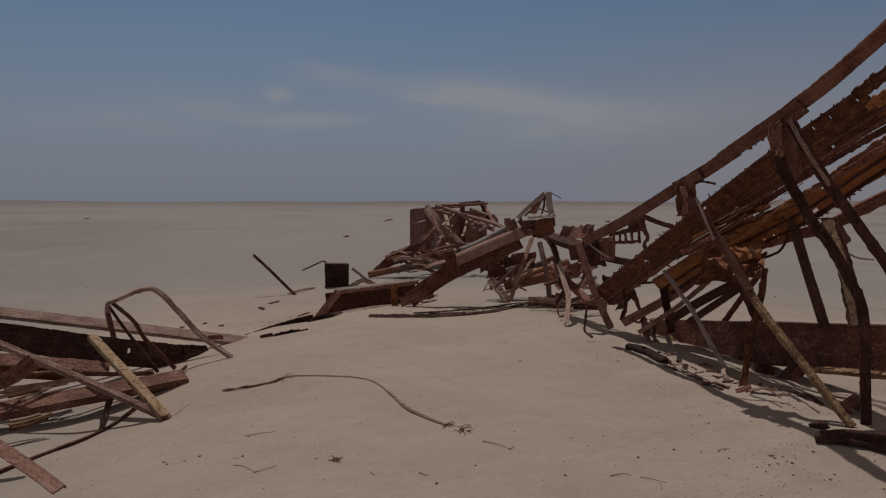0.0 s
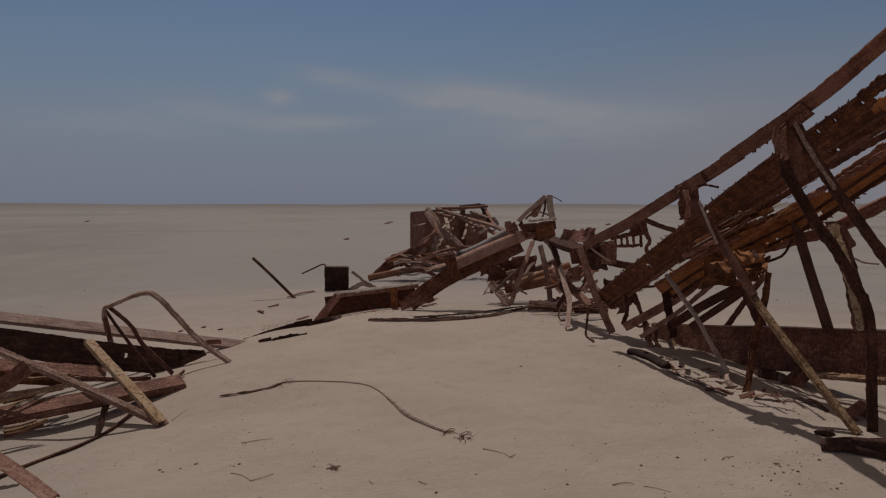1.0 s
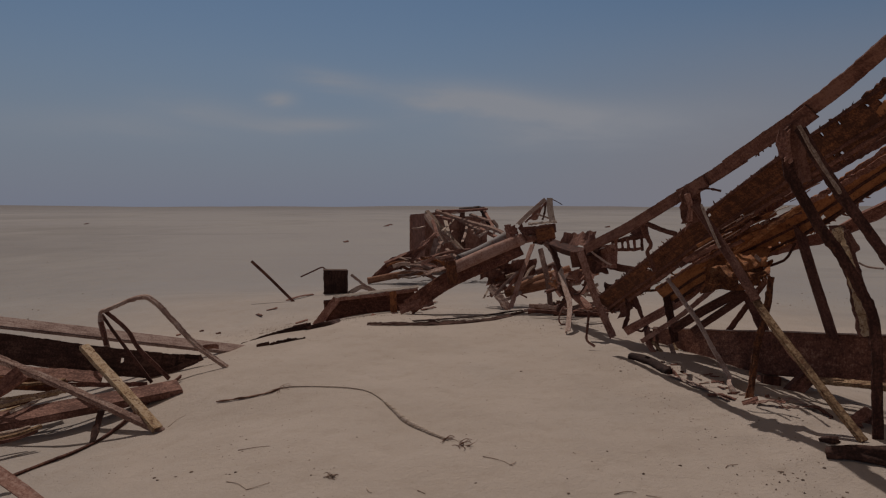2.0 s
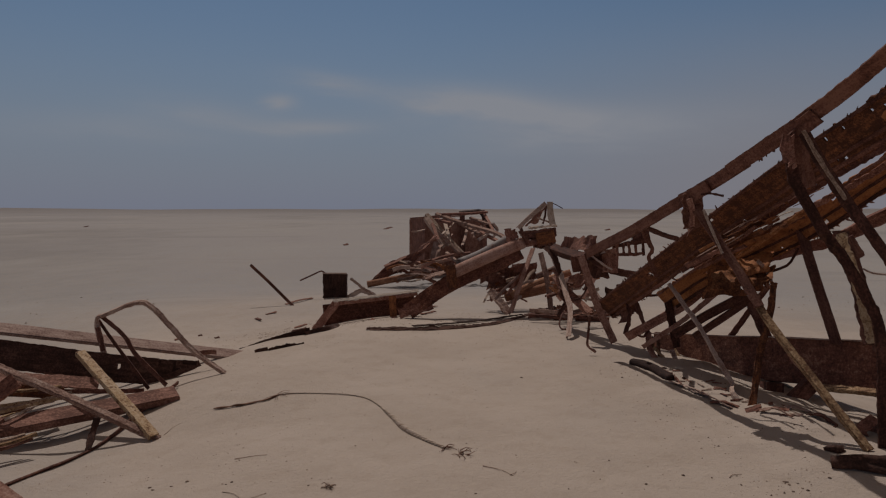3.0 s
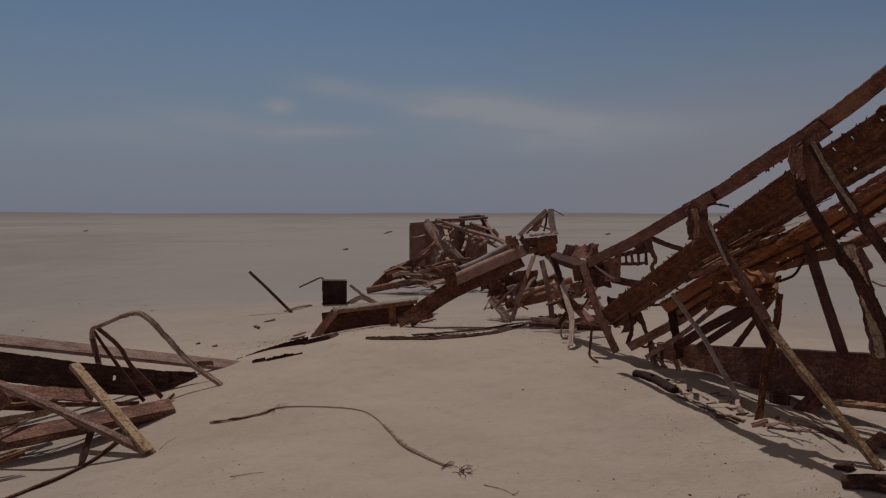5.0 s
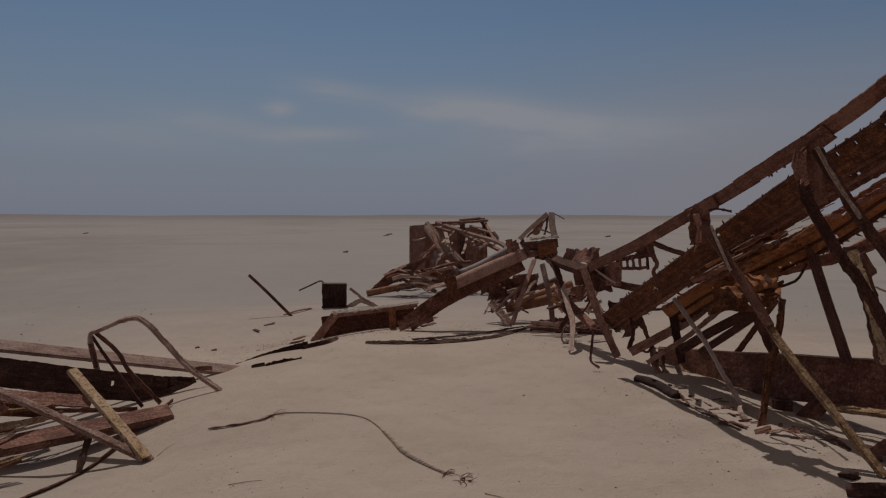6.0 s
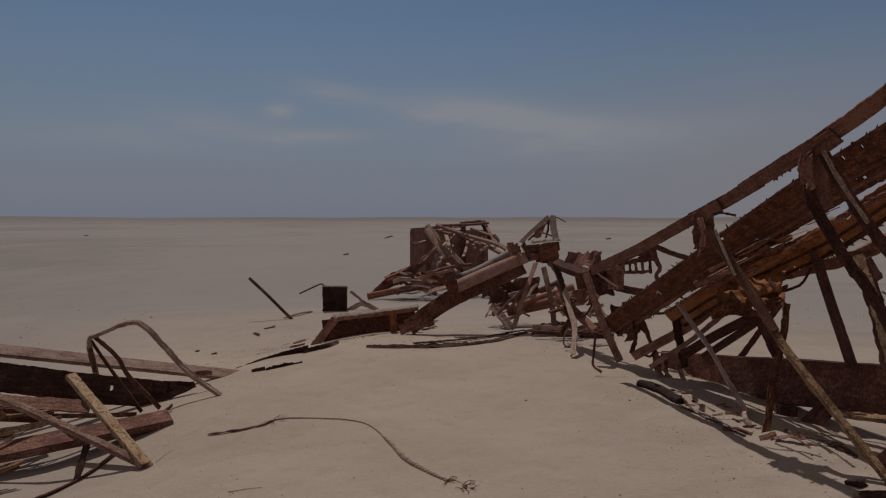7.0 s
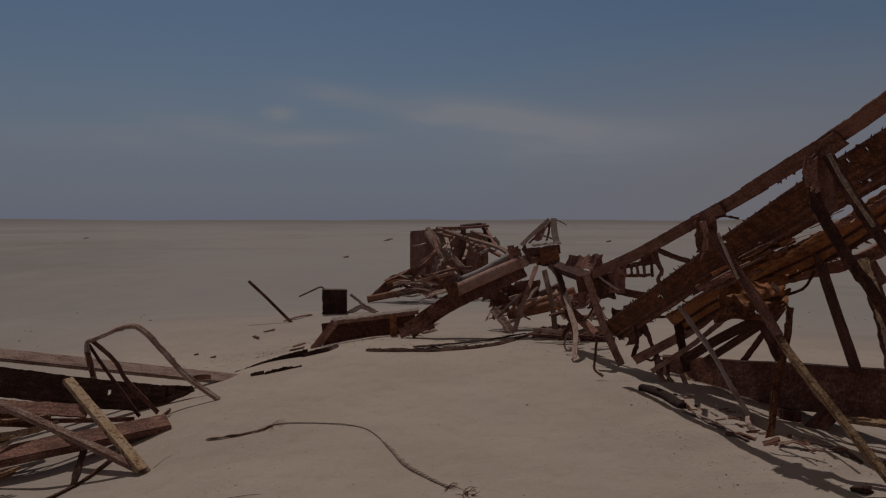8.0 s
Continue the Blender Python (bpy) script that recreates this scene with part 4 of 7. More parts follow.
member("flaked_strip", [on(2.28, 7.51, 0.012), on(2.39, 7.23, 0.030), on(2.44, 6.83, 0.010)], "flat", 0.05, 0.05, RUST_PINK, label="thin flaked strip of rusted steel on the sand", category="scrap", rag=0.04, holes=0.25, step=0.03, roll=-78, t=0.006, bend=0.02, group="flaked strips under the mast")
member("flaked_strip", [on(2.39, 7.23, 0.012), on(2.43, 6.81, 0.030), on(2.51, 6.53, 0.010)], "flat", 0.05, 0.05, RUST_GREY, label="thin flaked strip of rusted steel on the sand", category="scrap", rag=0.04, holes=0.25, step=0.03, roll=-78, t=0.006, bend=0.02, group="flaked strips under the mast")
member("flaked_strip", [on(2.38, 6.69, 0.012), on(2.49, 6.64, 0.030), on(2.58, 6.56, 0.010)], "flat", 0.05, 0.05, RUST_DARK, label="thin flaked strip of rusted steel on the sand", category="scrap", rag=0.04, holes=0.25, step=0.03, roll=-78, t=0.006, bend=0.02, group="flaked strips under the mast")
member("flaked_strip", [on(2.65, 6.27, 0.012), on(2.72, 6.16, 0.030), on(2.77, 6.04, 0.010)], "flat", 0.05, 0.05, RUST_PINK, label="thin flaked strip of rusted steel on the sand", category="scrap", rag=0.04, holes=0.25, step=0.03, roll=-78, t=0.006, bend=0.02, group="flaked strips under the mast")
member("flaked_strip", [on(2.85, 6.28, 0.012), on(2.92, 6.21, 0.030), on(2.98, 6.11, 0.010)], "flat", 0.05, 0.05, RUST_GREY, label="thin flaked strip of rusted steel on the sand", category="scrap", rag=0.04, holes=0.25, step=0.03, roll=-78, t=0.006, bend=0.02, group="flaked strips under the mast")
member("flaked_strip", [on(2.92, 5.99, 0.012), on(2.97, 5.88, 0.030), on(3.00, 5.72, 0.010)], "flat", 0.05, 0.05, RUST_DARK, label="thin flaked strip of rusted steel on the sand", category="scrap", rag=0.04, holes=0.25, step=0.03, roll=-78, t=0.006, bend=0.02, group="flaked strips under the mast")
member("rust_flake", [on(2.64, 7.52, 0.006), on(2.76, 7.57, 0.012)], "flat", 0.013, 0.05, RUST, label="small flake of rusted steel on trodden sand", category="flake", rag=0.02, step=0.02, t=0.006, roll=-60, group="rust flakes under the mast")
member("rust_flake", [on(2.81, 6.24, 0.006), on(2.89, 6.27, 0.012)], "flat", 0.025, 0.05, RUST_PINK, label="small flake of rusted steel on trodden sand", category="flake", rag=0.02, step=0.02, t=0.006, roll=-54, group="rust flakes under the mast")
member("rust_flake", [on(2.53, 7.45, 0.006), on(2.54, 7.31, 0.012)], "flat", 0.016, 0.05, RUST_PINK, label="small flake of rusted steel on trodden sand", category="flake", rag=0.02, step=0.02, t=0.006, roll=-43, group="rust flakes under the mast")
member("rust_flake", [on(2.69, 7.48, 0.006), on(2.76, 7.42, 0.012)], "flat", 0.021, 0.05, RUST_DARK, label="small flake of rusted steel on trodden sand", category="flake", rag=0.02, step=0.02, t=0.006, roll=-70, group="rust flakes under the mast")
member("rust_flake", [on(2.81, 6.08, 0.006), on(2.86, 5.98, 0.012)], "flat", 0.011, 0.05, RUST_PINK, label="small flake of rusted steel on trodden sand", category="flake", rag=0.02, step=0.02, t=0.006, roll=-51, group="rust flakes under the mast")
member("rust_flake", [on(3.08, 5.82, 0.006), on(3.13, 5.74, 0.012)], "flat", 0.023, 0.05, RUST_BLACK, label="small flake of rusted steel on trodden sand", category="flake", rag=0.02, step=0.02, t=0.006, roll=-67, group="rust flakes under the mast")
member("rust_flake", [on(2.80, 6.45, 0.006), on(2.83, 6.43, 0.012)], "flat", 0.019, 0.05, RUST_DARK, label="small flake of rusted steel on trodden sand", category="flake", rag=0.02, step=0.02, t=0.006, roll=-41, group="rust flakes under the mast")
member("rust_flake", [on(2.63, 6.92, 0.006), on(2.71, 6.91, 0.012)], "flat", 0.015, 0.05, RUST_DARK, label="small flake of rusted steel on trodden sand", category="flake", rag=0.02, step=0.02, t=0.006, roll=-53, group="rust flakes under the mast")
member("rust_flake", [on(2.78, 6.06, 0.006), on(2.84, 5.98, 0.012)], "flat", 0.015, 0.05, RUST_PINK, label="small flake of rusted steel on trodden sand", category="flake", rag=0.02, step=0.02, t=0.006, roll=-67, group="rust flakes under the mast")
member("rust_flake", [on(2.60, 7.00, 0.006), on(2.61, 6.89, 0.012)], "flat", 0.026, 0.05, RUST, label="small flake of rusted steel on trodden sand", category="flake", rag=0.02, step=0.02, t=0.006, roll=-43, group="rust flakes under the mast")
member("rust_flake", [on(2.59, 6.76, 0.006), on(2.70, 6.75, 0.012)], "flat", 0.023, 0.05, RUST_DARK, label="small flake of rusted steel on trodden sand", category="flake", rag=0.02, step=0.02, t=0.006, roll=-78, group="rust flakes under the mast")
member("rust_flake", [on(2.40, 8.18, 0.006), on(2.43, 8.13, 0.012)], "flat", 0.013, 0.05, RUST_BLACK, label="small flake of rusted steel on trodden sand", category="flake", rag=0.02, step=0.02, t=0.006, roll=-49, group="rust flakes under the mast")
member("rust_flake", [on(2.67, 6.69, 0.006), on(2.73, 6.69, 0.012)], "flat", 0.01, 0.05, RUST_PINK, label="small flake of rusted steel on trodden sand", category="flake", rag=0.02, step=0.02, t=0.006, roll=-52, group="rust flakes under the mast")
member("rust_flake", [on(2.62, 6.30, 0.006), on(2.68, 6.29, 0.012)], "flat", 0.02, 0.05, RUST, label="small flake of rusted steel on trodden sand", category="flake", rag=0.02, step=0.02, t=0.006, roll=-84, group="rust flakes under the mast")
member("rust_flake", [on(2.97, 5.73, 0.006), on(2.98, 5.71, 0.012)], "flat", 0.015, 0.05, RUST_DARK, label="small flake of rusted steel on trodden sand", category="flake", rag=0.02, step=0.02, t=0.006, roll=-85, group="rust flakes under the mast")
member("rust_flake", [on(2.94, 6.50, 0.006), on(2.96, 6.39, 0.012)], "flat", 0.025, 0.05, RUST, label="small flake of rusted steel on trodden sand", category="flake", rag=0.02, step=0.02, t=0.006, roll=-74, group="rust flakes under the mast")
member("rust_flake", [on(2.68, 7.21, 0.006), on(2.73, 7.21, 0.012)], "flat", 0.024, 0.05, RUST, label="small flake of rusted steel on trodden sand", category="flake", rag=0.02, step=0.02, t=0.006, roll=-61, group="rust flakes under the mast")
member("rust_flake", [on(2.46, 7.71, 0.006), on(2.49, 7.68, 0.012)], "flat", 0.023, 0.05, RUST_BLACK, label="small flake of rusted steel on trodden sand", category="flake", rag=0.02, step=0.02, t=0.006, roll=-49, group="rust flakes under the mast")
member("rust_flake", [on(2.68, 6.96, 0.006), on(2.71, 6.93, 0.012)], "flat", 0.01, 0.05, RUST_PINK, label="small flake of rusted steel on trodden sand", category="flake", rag=0.02, step=0.02, t=0.006, roll=-40, group="rust flakes under the mast")
member("rust_flake", [on(2.78, 6.24, 0.006), on(2.84, 6.17, 0.012)], "flat", 0.028, 0.05, RUST, label="small flake of rusted steel on trodden sand", category="flake", rag=0.02, step=0.02, t=0.006, roll=-53, group="rust flakes under the mast")
member("rust_flake", [on(2.49, 7.21, 0.006), on(2.59, 7.22, 0.012)], "flat", 0.02, 0.05, RUST_PINK, label="small flake of rusted steel on trodden sand", category="flake", rag=0.02, step=0.02, t=0.006, roll=-65, group="rust flakes under the mast")
member("rust_flake", [on(3.12, 5.87, 0.006), on(3.14, 5.83, 0.012)], "flat", 0.028, 0.05, RUST_DARK, label="small flake of rusted steel on trodden sand", category="flake", rag=0.02, step=0.02, t=0.006, roll=-65, group="rust flakes under the mast")
member("rust_flake", [on(2.65, 6.30, 0.006), on(2.73, 6.28, 0.012)], "flat", 0.025, 0.05, RUST, label="small flake of rusted steel on trodden sand", category="flake", rag=0.02, step=0.02, t=0.006, roll=-54, group="rust flakes under the mast")
member("rust_flake", [on(2.62, 6.75, 0.006), on(2.66, 6.73, 0.012)], "flat", 0.02, 0.05, RUST_DARK, label="small flake of rusted steel on trodden sand", category="flake", rag=0.02, step=0.02, t=0.006, roll=-42, group="rust flakes under the mast")
member("rust_flake", [on(2.78, 6.34, 0.006), on(2.82, 6.28, 0.012)], "flat", 0.025, 0.05, RUST_DARK, label="small flake of rusted steel on trodden sand", category="flake", rag=0.02, step=0.02, t=0.006, roll=-75, group="rust flakes under the mast")
member("rust_flake", [on(2.45, 7.97, 0.006), on(2.53, 7.97, 0.012)], "flat", 0.025, 0.05, RUST_DARK, label="small flake of rusted steel on trodden sand", category="flake", rag=0.02, step=0.02, t=0.006, roll=-67, group="rust flakes under the mast")
member("rust_flake", [on(2.65, 7.32, 0.006), on(2.69, 7.12, 0.012)], "flat", 0.013, 0.05, RUST, label="small flake of rusted steel on trodden sand", category="flake", rag=0.02, step=0.02, t=0.006, roll=-70, group="rust flakes under the mast")
member("rust_flake", [on(3.00, 6.09, 0.006), on(3.04, 5.99, 0.012)], "flat", 0.025, 0.05, RUST_DARK, label="small flake of rusted steel on trodden sand", category="flake", rag=0.02, step=0.02, t=0.006, roll=-54, group="rust flakes under the mast")
member("rust_flake", [on(2.96, 6.03, 0.006), on(2.99, 5.95, 0.012)], "flat", 0.028, 0.05, RUST_PINK, label="small flake of rusted steel on trodden sand", category="flake", rag=0.02, step=0.02, t=0.006, roll=-77, group="rust flakes under the mast")
member("rust_flake", [on(2.37, 8.26, 0.006), on(2.38, 8.16, 0.012)], "flat", 0.021, 0.05, RUST_DARK, label="small flake of rusted steel on trodden sand", category="flake", rag=0.02, step=0.02, t=0.006, roll=-49, group="rust flakes under the mast")
member("rust_flake", [on(2.34, 7.52, 0.006), on(2.42, 7.48, 0.012)], "flat", 0.009, 0.05, RUST_PINK, label="small flake of rusted steel on trodden sand", category="flake", rag=0.02, step=0.02, t=0.006, roll=-77, group="rust flakes under the mast")
member("rust_flake", [on(2.74, 6.08, 0.006), on(2.77, 5.96, 0.012)], "flat", 0.02, 0.05, RUST_DARK, label="small flake of rusted steel on trodden sand", category="flake", rag=0.02, step=0.02, t=0.006, roll=-71, group="rust flakes under the mast")
member("rust_flake", [on(2.61, 7.23, 0.006), on(2.68, 7.21, 0.012)], "flat", 0.022, 0.05, RUST_DARK, label="small flake of rusted steel on trodden sand", category="flake", rag=0.02, step=0.02, t=0.006, roll=-58, group="rust flakes under the mast")
member("rust_flake", [on(2.47, 7.62, 0.006), on(2.48, 7.48, 0.012)], "flat", 0.01, 0.05, RUST, label="small flake of rusted steel on trodden sand", category="flake", rag=0.02, step=0.02, t=0.006, roll=-80, group="rust flakes under the mast")
member("drop_bar", [(1.832, 9.3, 0.428), (1.793, 9.2, 0.235), (1.768, 9.1, 0.102), (1.843, 9.0, 0.039)], "flat", 0.03, 0.05, RUST_BLACK, mast, rag=0.012, step=0.025, t=0.01)
tube("wire_hook", [(1.81, 11.20, 0.21), (1.72, 10.99, 0.08), (1.74, 10.89, 0.01), (1.80, 10.80, 0.02)], 0.012, RUST_BLACK, mast, sides=6)
tube("wire_hook", [(2.03, 10.30, 0.82), (1.99, 10.34, 0.66), (1.92, 10.38, 0.53), (1.83, 10.40, 0.50)], 0.012, RUST_BLACK, mast, sides=6)
# this pipe's shade is likewise in its near-black colour
tube("buried_log", [on(2.15, 8.45, 0.020), on(2.25, 8.18, 0.030), on(2.33, 7.62, 0.010)], 0.05, RUST_SHADE_BLACK, label="dark corroded pipe lying at the shaded edge of the mound", category="pipe", lumps=0.25, bend=0.02, step=0.04)
member("curled_strip", [(2.54, 9.20, 0.22), (2.49, 9.05, 0.07), (2.556, 8.900, -0.049)], "flat", 0.04, 0.05, RUST, mast, rag=0.015, step=0.025, roll=-60)
member("curled_strip", [(2.59, 9.20, 0.19), (2.56, 9.04, -0.01), (2.677, 8.900, -0.129)], "flat", 0.04, 0.05, SCALE_PALE, mast, rag=0.009, step=0.025, roll=-35)
member("curled_strip", [(2.65, 9.20, 0.15), (2.64, 9.06, -0.03), (2.758, 8.900, -0.170)], "flat", 0.04, 0.05, RUST_BLACK, mast, rag=0.015, step=0.025, roll=-10)
member("curled_strip", [(2.73, 9.20, -0.04), (2.77, 9.06, -0.08), (2.691, 8.900, -0.170)], "flat", 0.04, 0.05, RUST, mast, rag=0.015, step=0.025, roll=15)
member("curled_strip", [(2.85, 9.20, 0.04), (2.88, 9.06, -0.07), (2.839, 8.900, -0.224)], "flat", 0.04, 0.05, SCALE_PALE, mast, rag=0.009, step=0.025, roll=40)
member("curled_strip", [(2.53, 9.20, 0.26), (2.43, 9.05, 0.22), (2.299, 8.900, 0.260)], "flat", 0.04, 0.05, RUST_BLACK, mast, rag=0.015, step=0.025, roll=65)
member("side_rail", [(2.030, 9.000, 1.308), (2.217, 8.842, 1.355), (2.386, 8.700, 1.388)], "flat", 0.05, 0.05, RUST_BLACK, mast, rag=0.02)
member("side_rail", [(2.031, 9.000, 1.214), (2.227, 8.878, 1.222), (2.351, 8.800, 1.240)], "flat", 0.035, 0.05, RUST_BLACK, mast, rag=0.02)
member("rung", [(2.048, 8.850, 1.355), (2.063, 8.850, 1.210)], "flat", 0.03, 0.05, RUST_DARK, mast, rag=0.015)
member("rung", [(2.120, 8.850, 1.355), (2.135, 8.850, 1.210)], "flat", 0.03, 0.05, RUST_DARK, mast, rag=0.015)
member("rung", [(2.192, 8.850, 1.355), (2.207, 8.850, 1.210)], "flat", 0.03, 0.05, RUST_DARK, mast, rag=0.015)
member("rung", [(2.265, 8.850, 1.355), (2.280, 8.850, 1.210)], "flat", 0.03, 0.05, RUST_DARK, mast, rag=0.015)
member("rung", [(2.350, 8.850, 1.355), (2.365, 8.850, 1.210)], "flat", 0.03, 0.05, RUST_DARK, mast, rag=0.015)
sheet("end_sheet", (2.245, 8.900, 1.339), (0.129, -0.200, 0.023), (0.011, 0.000, 0.198), RUST_BLACK, mast, crumple=0.04, holes=0.15, rag=0.06)

# ---- wreckage half buried beside the mound ----
member("weathered_rail", [(-5.417, 7.900, 0.607), (-4.797, 8.229, 0.453), (-4.017, 8.640, 0.268), (-3.26, 9.04, 0.088), (-2.37, 9.50, -0.115)], "angle_low", 0.17, 0.03, RUST_GREY, label="long weathered grey-brown steel rail running into the sand", category="rail", rag=0.005, bend=0.004, t=0.02, face=(0, -0.55, 1))

joist = thing("steel_joist", (-2.908, 8.400, -0.260), "dark rusted I-beam partly swallowed by drifted sand", "beam")
# the web's colour carries the shade of its unlit face
member("web", [(-5.285, 7.700, 0.355), (-4.620, 7.923, 0.230), (-3.810, 8.195, 0.039), (-3.194, 8.400, -0.070)], "flat", 0.3, 0.1, RUST_SHADE_BLACK, joist, rag=0.01, t=0.025, holes=0.1, cells=6)
member("web", [(-3.237, 8.413, -0.054), (-3.128, 8.457, -0.070)], "flat", 0.25, 0.1, RUST_SHADE_BLACK, joist, rag=0.012, t=0.022, step=0.03)
member("web", [(-3.171, 8.440, -0.032), (-3.050, 8.488, -0.049)], "flat", 0.19, 0.1, RUST_SHADE_BLACK, joist, rag=0.012, t=0.022, step=0.03)
member("web", [(-3.088, 8.473, -0.016), (-2.972, 8.519, -0.033)], "flat", 0.14, 0.1, RUST_SHADE_BLACK, joist, rag=0.012, t=0.022, step=0.03)
member("web", [(-3.016, 8.501, 0.001), (-2.893, 8.550, -0.016)], "flat", 0.09, 0.1, RUST_SHADE_BLACK, joist, rag=0.012, t=0.022, step=0.03)
member("web", [(-2.949, 8.528, 0.013), (-2.808, 8.583, -0.005)], "flat", 0.05, 0.1, RUST_SHADE_BLACK, joist, rag=0.012, t=0.022, step=0.03)
member("web_edge", [(-3.306, 8.330, -0.180), (-3.053, 8.457, -0.121), (-2.782, 8.600, -0.011)], "flat", 0.07, 0.05, RUST_SHADE_BLACK, joist, rag=0.012, t=0.022, step=0.04)
member("flange", [(-5.115, 7.450, 0.157), (-4.474, 7.669, 0.038), (-3.648, 7.950, -0.099)], "flat", 0.18, 0.1, RUST_RED, joist, rag=0.02, holes=0.05, t=0.02, face=(0, -0.5, 1), label="reddish lower flange catching the sun")
member("steel_joist", [(-4.385, 6.400, -0.202), (-3.917, 6.732, -0.177), (-3.358, 7.129, -0.135), (-2.689, 7.600, -0.094)], "box", 0.22, 0.06, RUST_RED, label="reddish-brown steel box beam sinking into the sand", category="beam", rag=0.01, t=0.02, face=(0, -0.35, 1))
member("steel_bar", [(-4.749, 7.100, 0.523), (-4.034, 6.948, 0.286), (-3.235, 6.779, 0.013), (-2.493, 6.620, -0.263)], "angle_low", 0.055, 0.045, RUST_PINK, label="long sand-blasted angle iron with its tip in the sand", category="bar", rag=0.012, face=(0, -0.5, 1))
member("steel_bar", [(-3.579, 7.450, 0.347), (-3.038, 7.018, 0.054), (-2.524, 6.600, -0.236)], "angle_low", 0.085, 0.04, SCALE_PALE, label="angle iron crusted with pale yellow scale", category="bar", rag=0.009, step=0.03, face=(0.3, -0.4, 1))
member("bent_angle_iron", [(-3.769, 8.350, 0.131), (-3.839, 8.332, 0.510), (-3.722, 8.326, 0.598), (-3.365, 8.308, 0.732), (-3.202, 8.301, 0.683), (-2.979, 8.286, 0.455), (-2.730, 8.269, 0.197), (-2.383, 8.250, -0.048)], "angle_low", 0.045, 0.03, RUST_PINK, label="bent angle iron looping up over the buried beams", category="bar", rag=0.015, step=0.025, face=(-0.3, -0.35, 1))
member("steel_bar", [(-3.795, 8.400, 0.550), (-3.485, 8.239, 0.364), (-3.310, 8.120, 0.178), (-2.905, 7.900, -0.099)], "flat", 0.045, 0.05, RUST_BLACK, label="thin dark rusted strut leaning on a beam", category="bar", rag=0.006, bend=0.004, step=0.04)
member("steel_bar", [(-3.834, 8.400, 0.512), (-3.578, 8.235, 0.266), (-3.115, 7.950, -0.148)], "flat", 0.035, 0.05, RUST_BLACK, label="thin dark rusted strut leaning on a beam", category="bar", rag=0.006, bend=0.004, step=0.04)
member("torn_plate", [(-3.801, 8.300, 0.453), (-3.721, 8.250, 0.201)], "flat", 0.05, 0.05, RUST_DARK, label="torn narrow plate hanging from bent angle iron", category="plate", rag=0.03, holes=0.2, step=0.02)
member("steel_bar", [(-3.871, 7.200, 0.008), (-3.434, 7.405, -0.045), (-3.018, 7.600, -0.083)], "flat", 0.045, 0.05, RUST, label="thin rusted flat bar lying across beams", category="bar", rag=0.01)
member("steel_bar", [(-4.383, 7.000, 0.080), (-4.000, 7.237, 0.004), (-3.736, 7.400, -0.066)], "channel", 0.11, 0.06, RUST_ORANGE, label="orange-rusted channel lying among beams", category="bar", rag=0.015)
member("steel_rod", [(-4.031, 6.600, -0.067), (-3.828, 6.887, -0.057), (-3.605, 7.200, -0.046)], "flat", 0.03, 0.03, SCALE_PALE, label="thin pale scaled rod in a bundle among the beams", category="rod", rag=0.01, group="rods between the beams")
member("steel_rod", [(-4.030, 6.600, -0.027), (-3.826, 6.930, -0.043), (-3.601, 7.300, -0.029)], "flat", 0.03, 0.03, PLATE_CREAM, label="thin pale scaled rod in a bundle among the beams", category="rod", rag=0.01, group="rods between the beams")
member("steel_rod", [(-4.043, 6.700, -0.011), (-3.884, 6.941, -0.033), (-3.712, 7.200, -0.057)], "flat", 0.03, 0.03, SCALE_PALE, label="thin pale scaled rod in a bundle among the beams", category="rod", rag=0.01, group="rods between the beams")
member("steel_rod", [(-3.897, 6.700, -0.127), (-3.829, 6.887, -0.104), (-3.765, 7.100, -0.052)], "flat", 0.03, 0.03, PLATE_CREAM, label="thin pale scaled rod in a bundle among the beams", category="rod", rag=0.01, group="rods between the beams")
member("steel_rod", [(-4.140, 6.900, -0.189), (-3.910, 7.100, -0.119), (-3.660, 7.300, -0.019)], "angle_low", 0.024, 0.016, SCALE_PALE, label="thin pale scaled rod in a bundle among the beams", category="rod", rag=0.006, face=(0, -0.5, 1), group="rods between the beams")
member("steel_rod", [(-4.076, 6.800, -0.109), (-3.889, 7.000, -0.086), (-3.684, 7.200, -0.037)], "angle_low", 0.024, 0.016, RUST, label="thin pale scaled rod in a bundle among the beams", category="rod", rag=0.006, face=(0, -0.5, 1), group="rods between the beams")
member("steel_rod", [(-4.012, 6.700, -0.045), (-3.910, 7.000, -0.086), (-3.782, 7.300, -0.102)], "angle_low", 0.024, 0.016, PLATE_CREAM, label="thin pale scaled rod in a bundle among the beams", category="rod", rag=0.006, face=(0, -0.5, 1), group="rods between the beams")
member("steel_rod", [(-4.089, 7.000, 0.057), (-3.899, 7.150, 0.035), (-3.696, 7.300, 0.037)], "angle_low", 0.024, 0.016, SCALE_PALE, label="thin pale scaled rod in a bundle among the beams", category="rod", rag=0.006, face=(0, -0.5, 1), group="rods between the beams")
member("steel_rod", [(-3.709, 6.200, -0.200), (-3.612, 6.350, -0.204), (-3.505, 6.500, -0.185)], "angle_low", 0.024, 0.016, SCALE_PALE, label="thin pale scaled rod in a bundle among the beams", category="rod", rag=0.006, face=(0, -0.5, 1), group="rods between the beams")
member("steel_rod", [(-3.711, 6.200, -0.238), (-3.632, 6.350, -0.240), (-3.545, 6.500, -0.220)], "angle_low", 0.024, 0.016, RUST_DARK, label="thin pale scaled rod in a bundle among the beams", category="rod", rag=0.006, face=(0, -0.5, 1), group="rods between the beams")
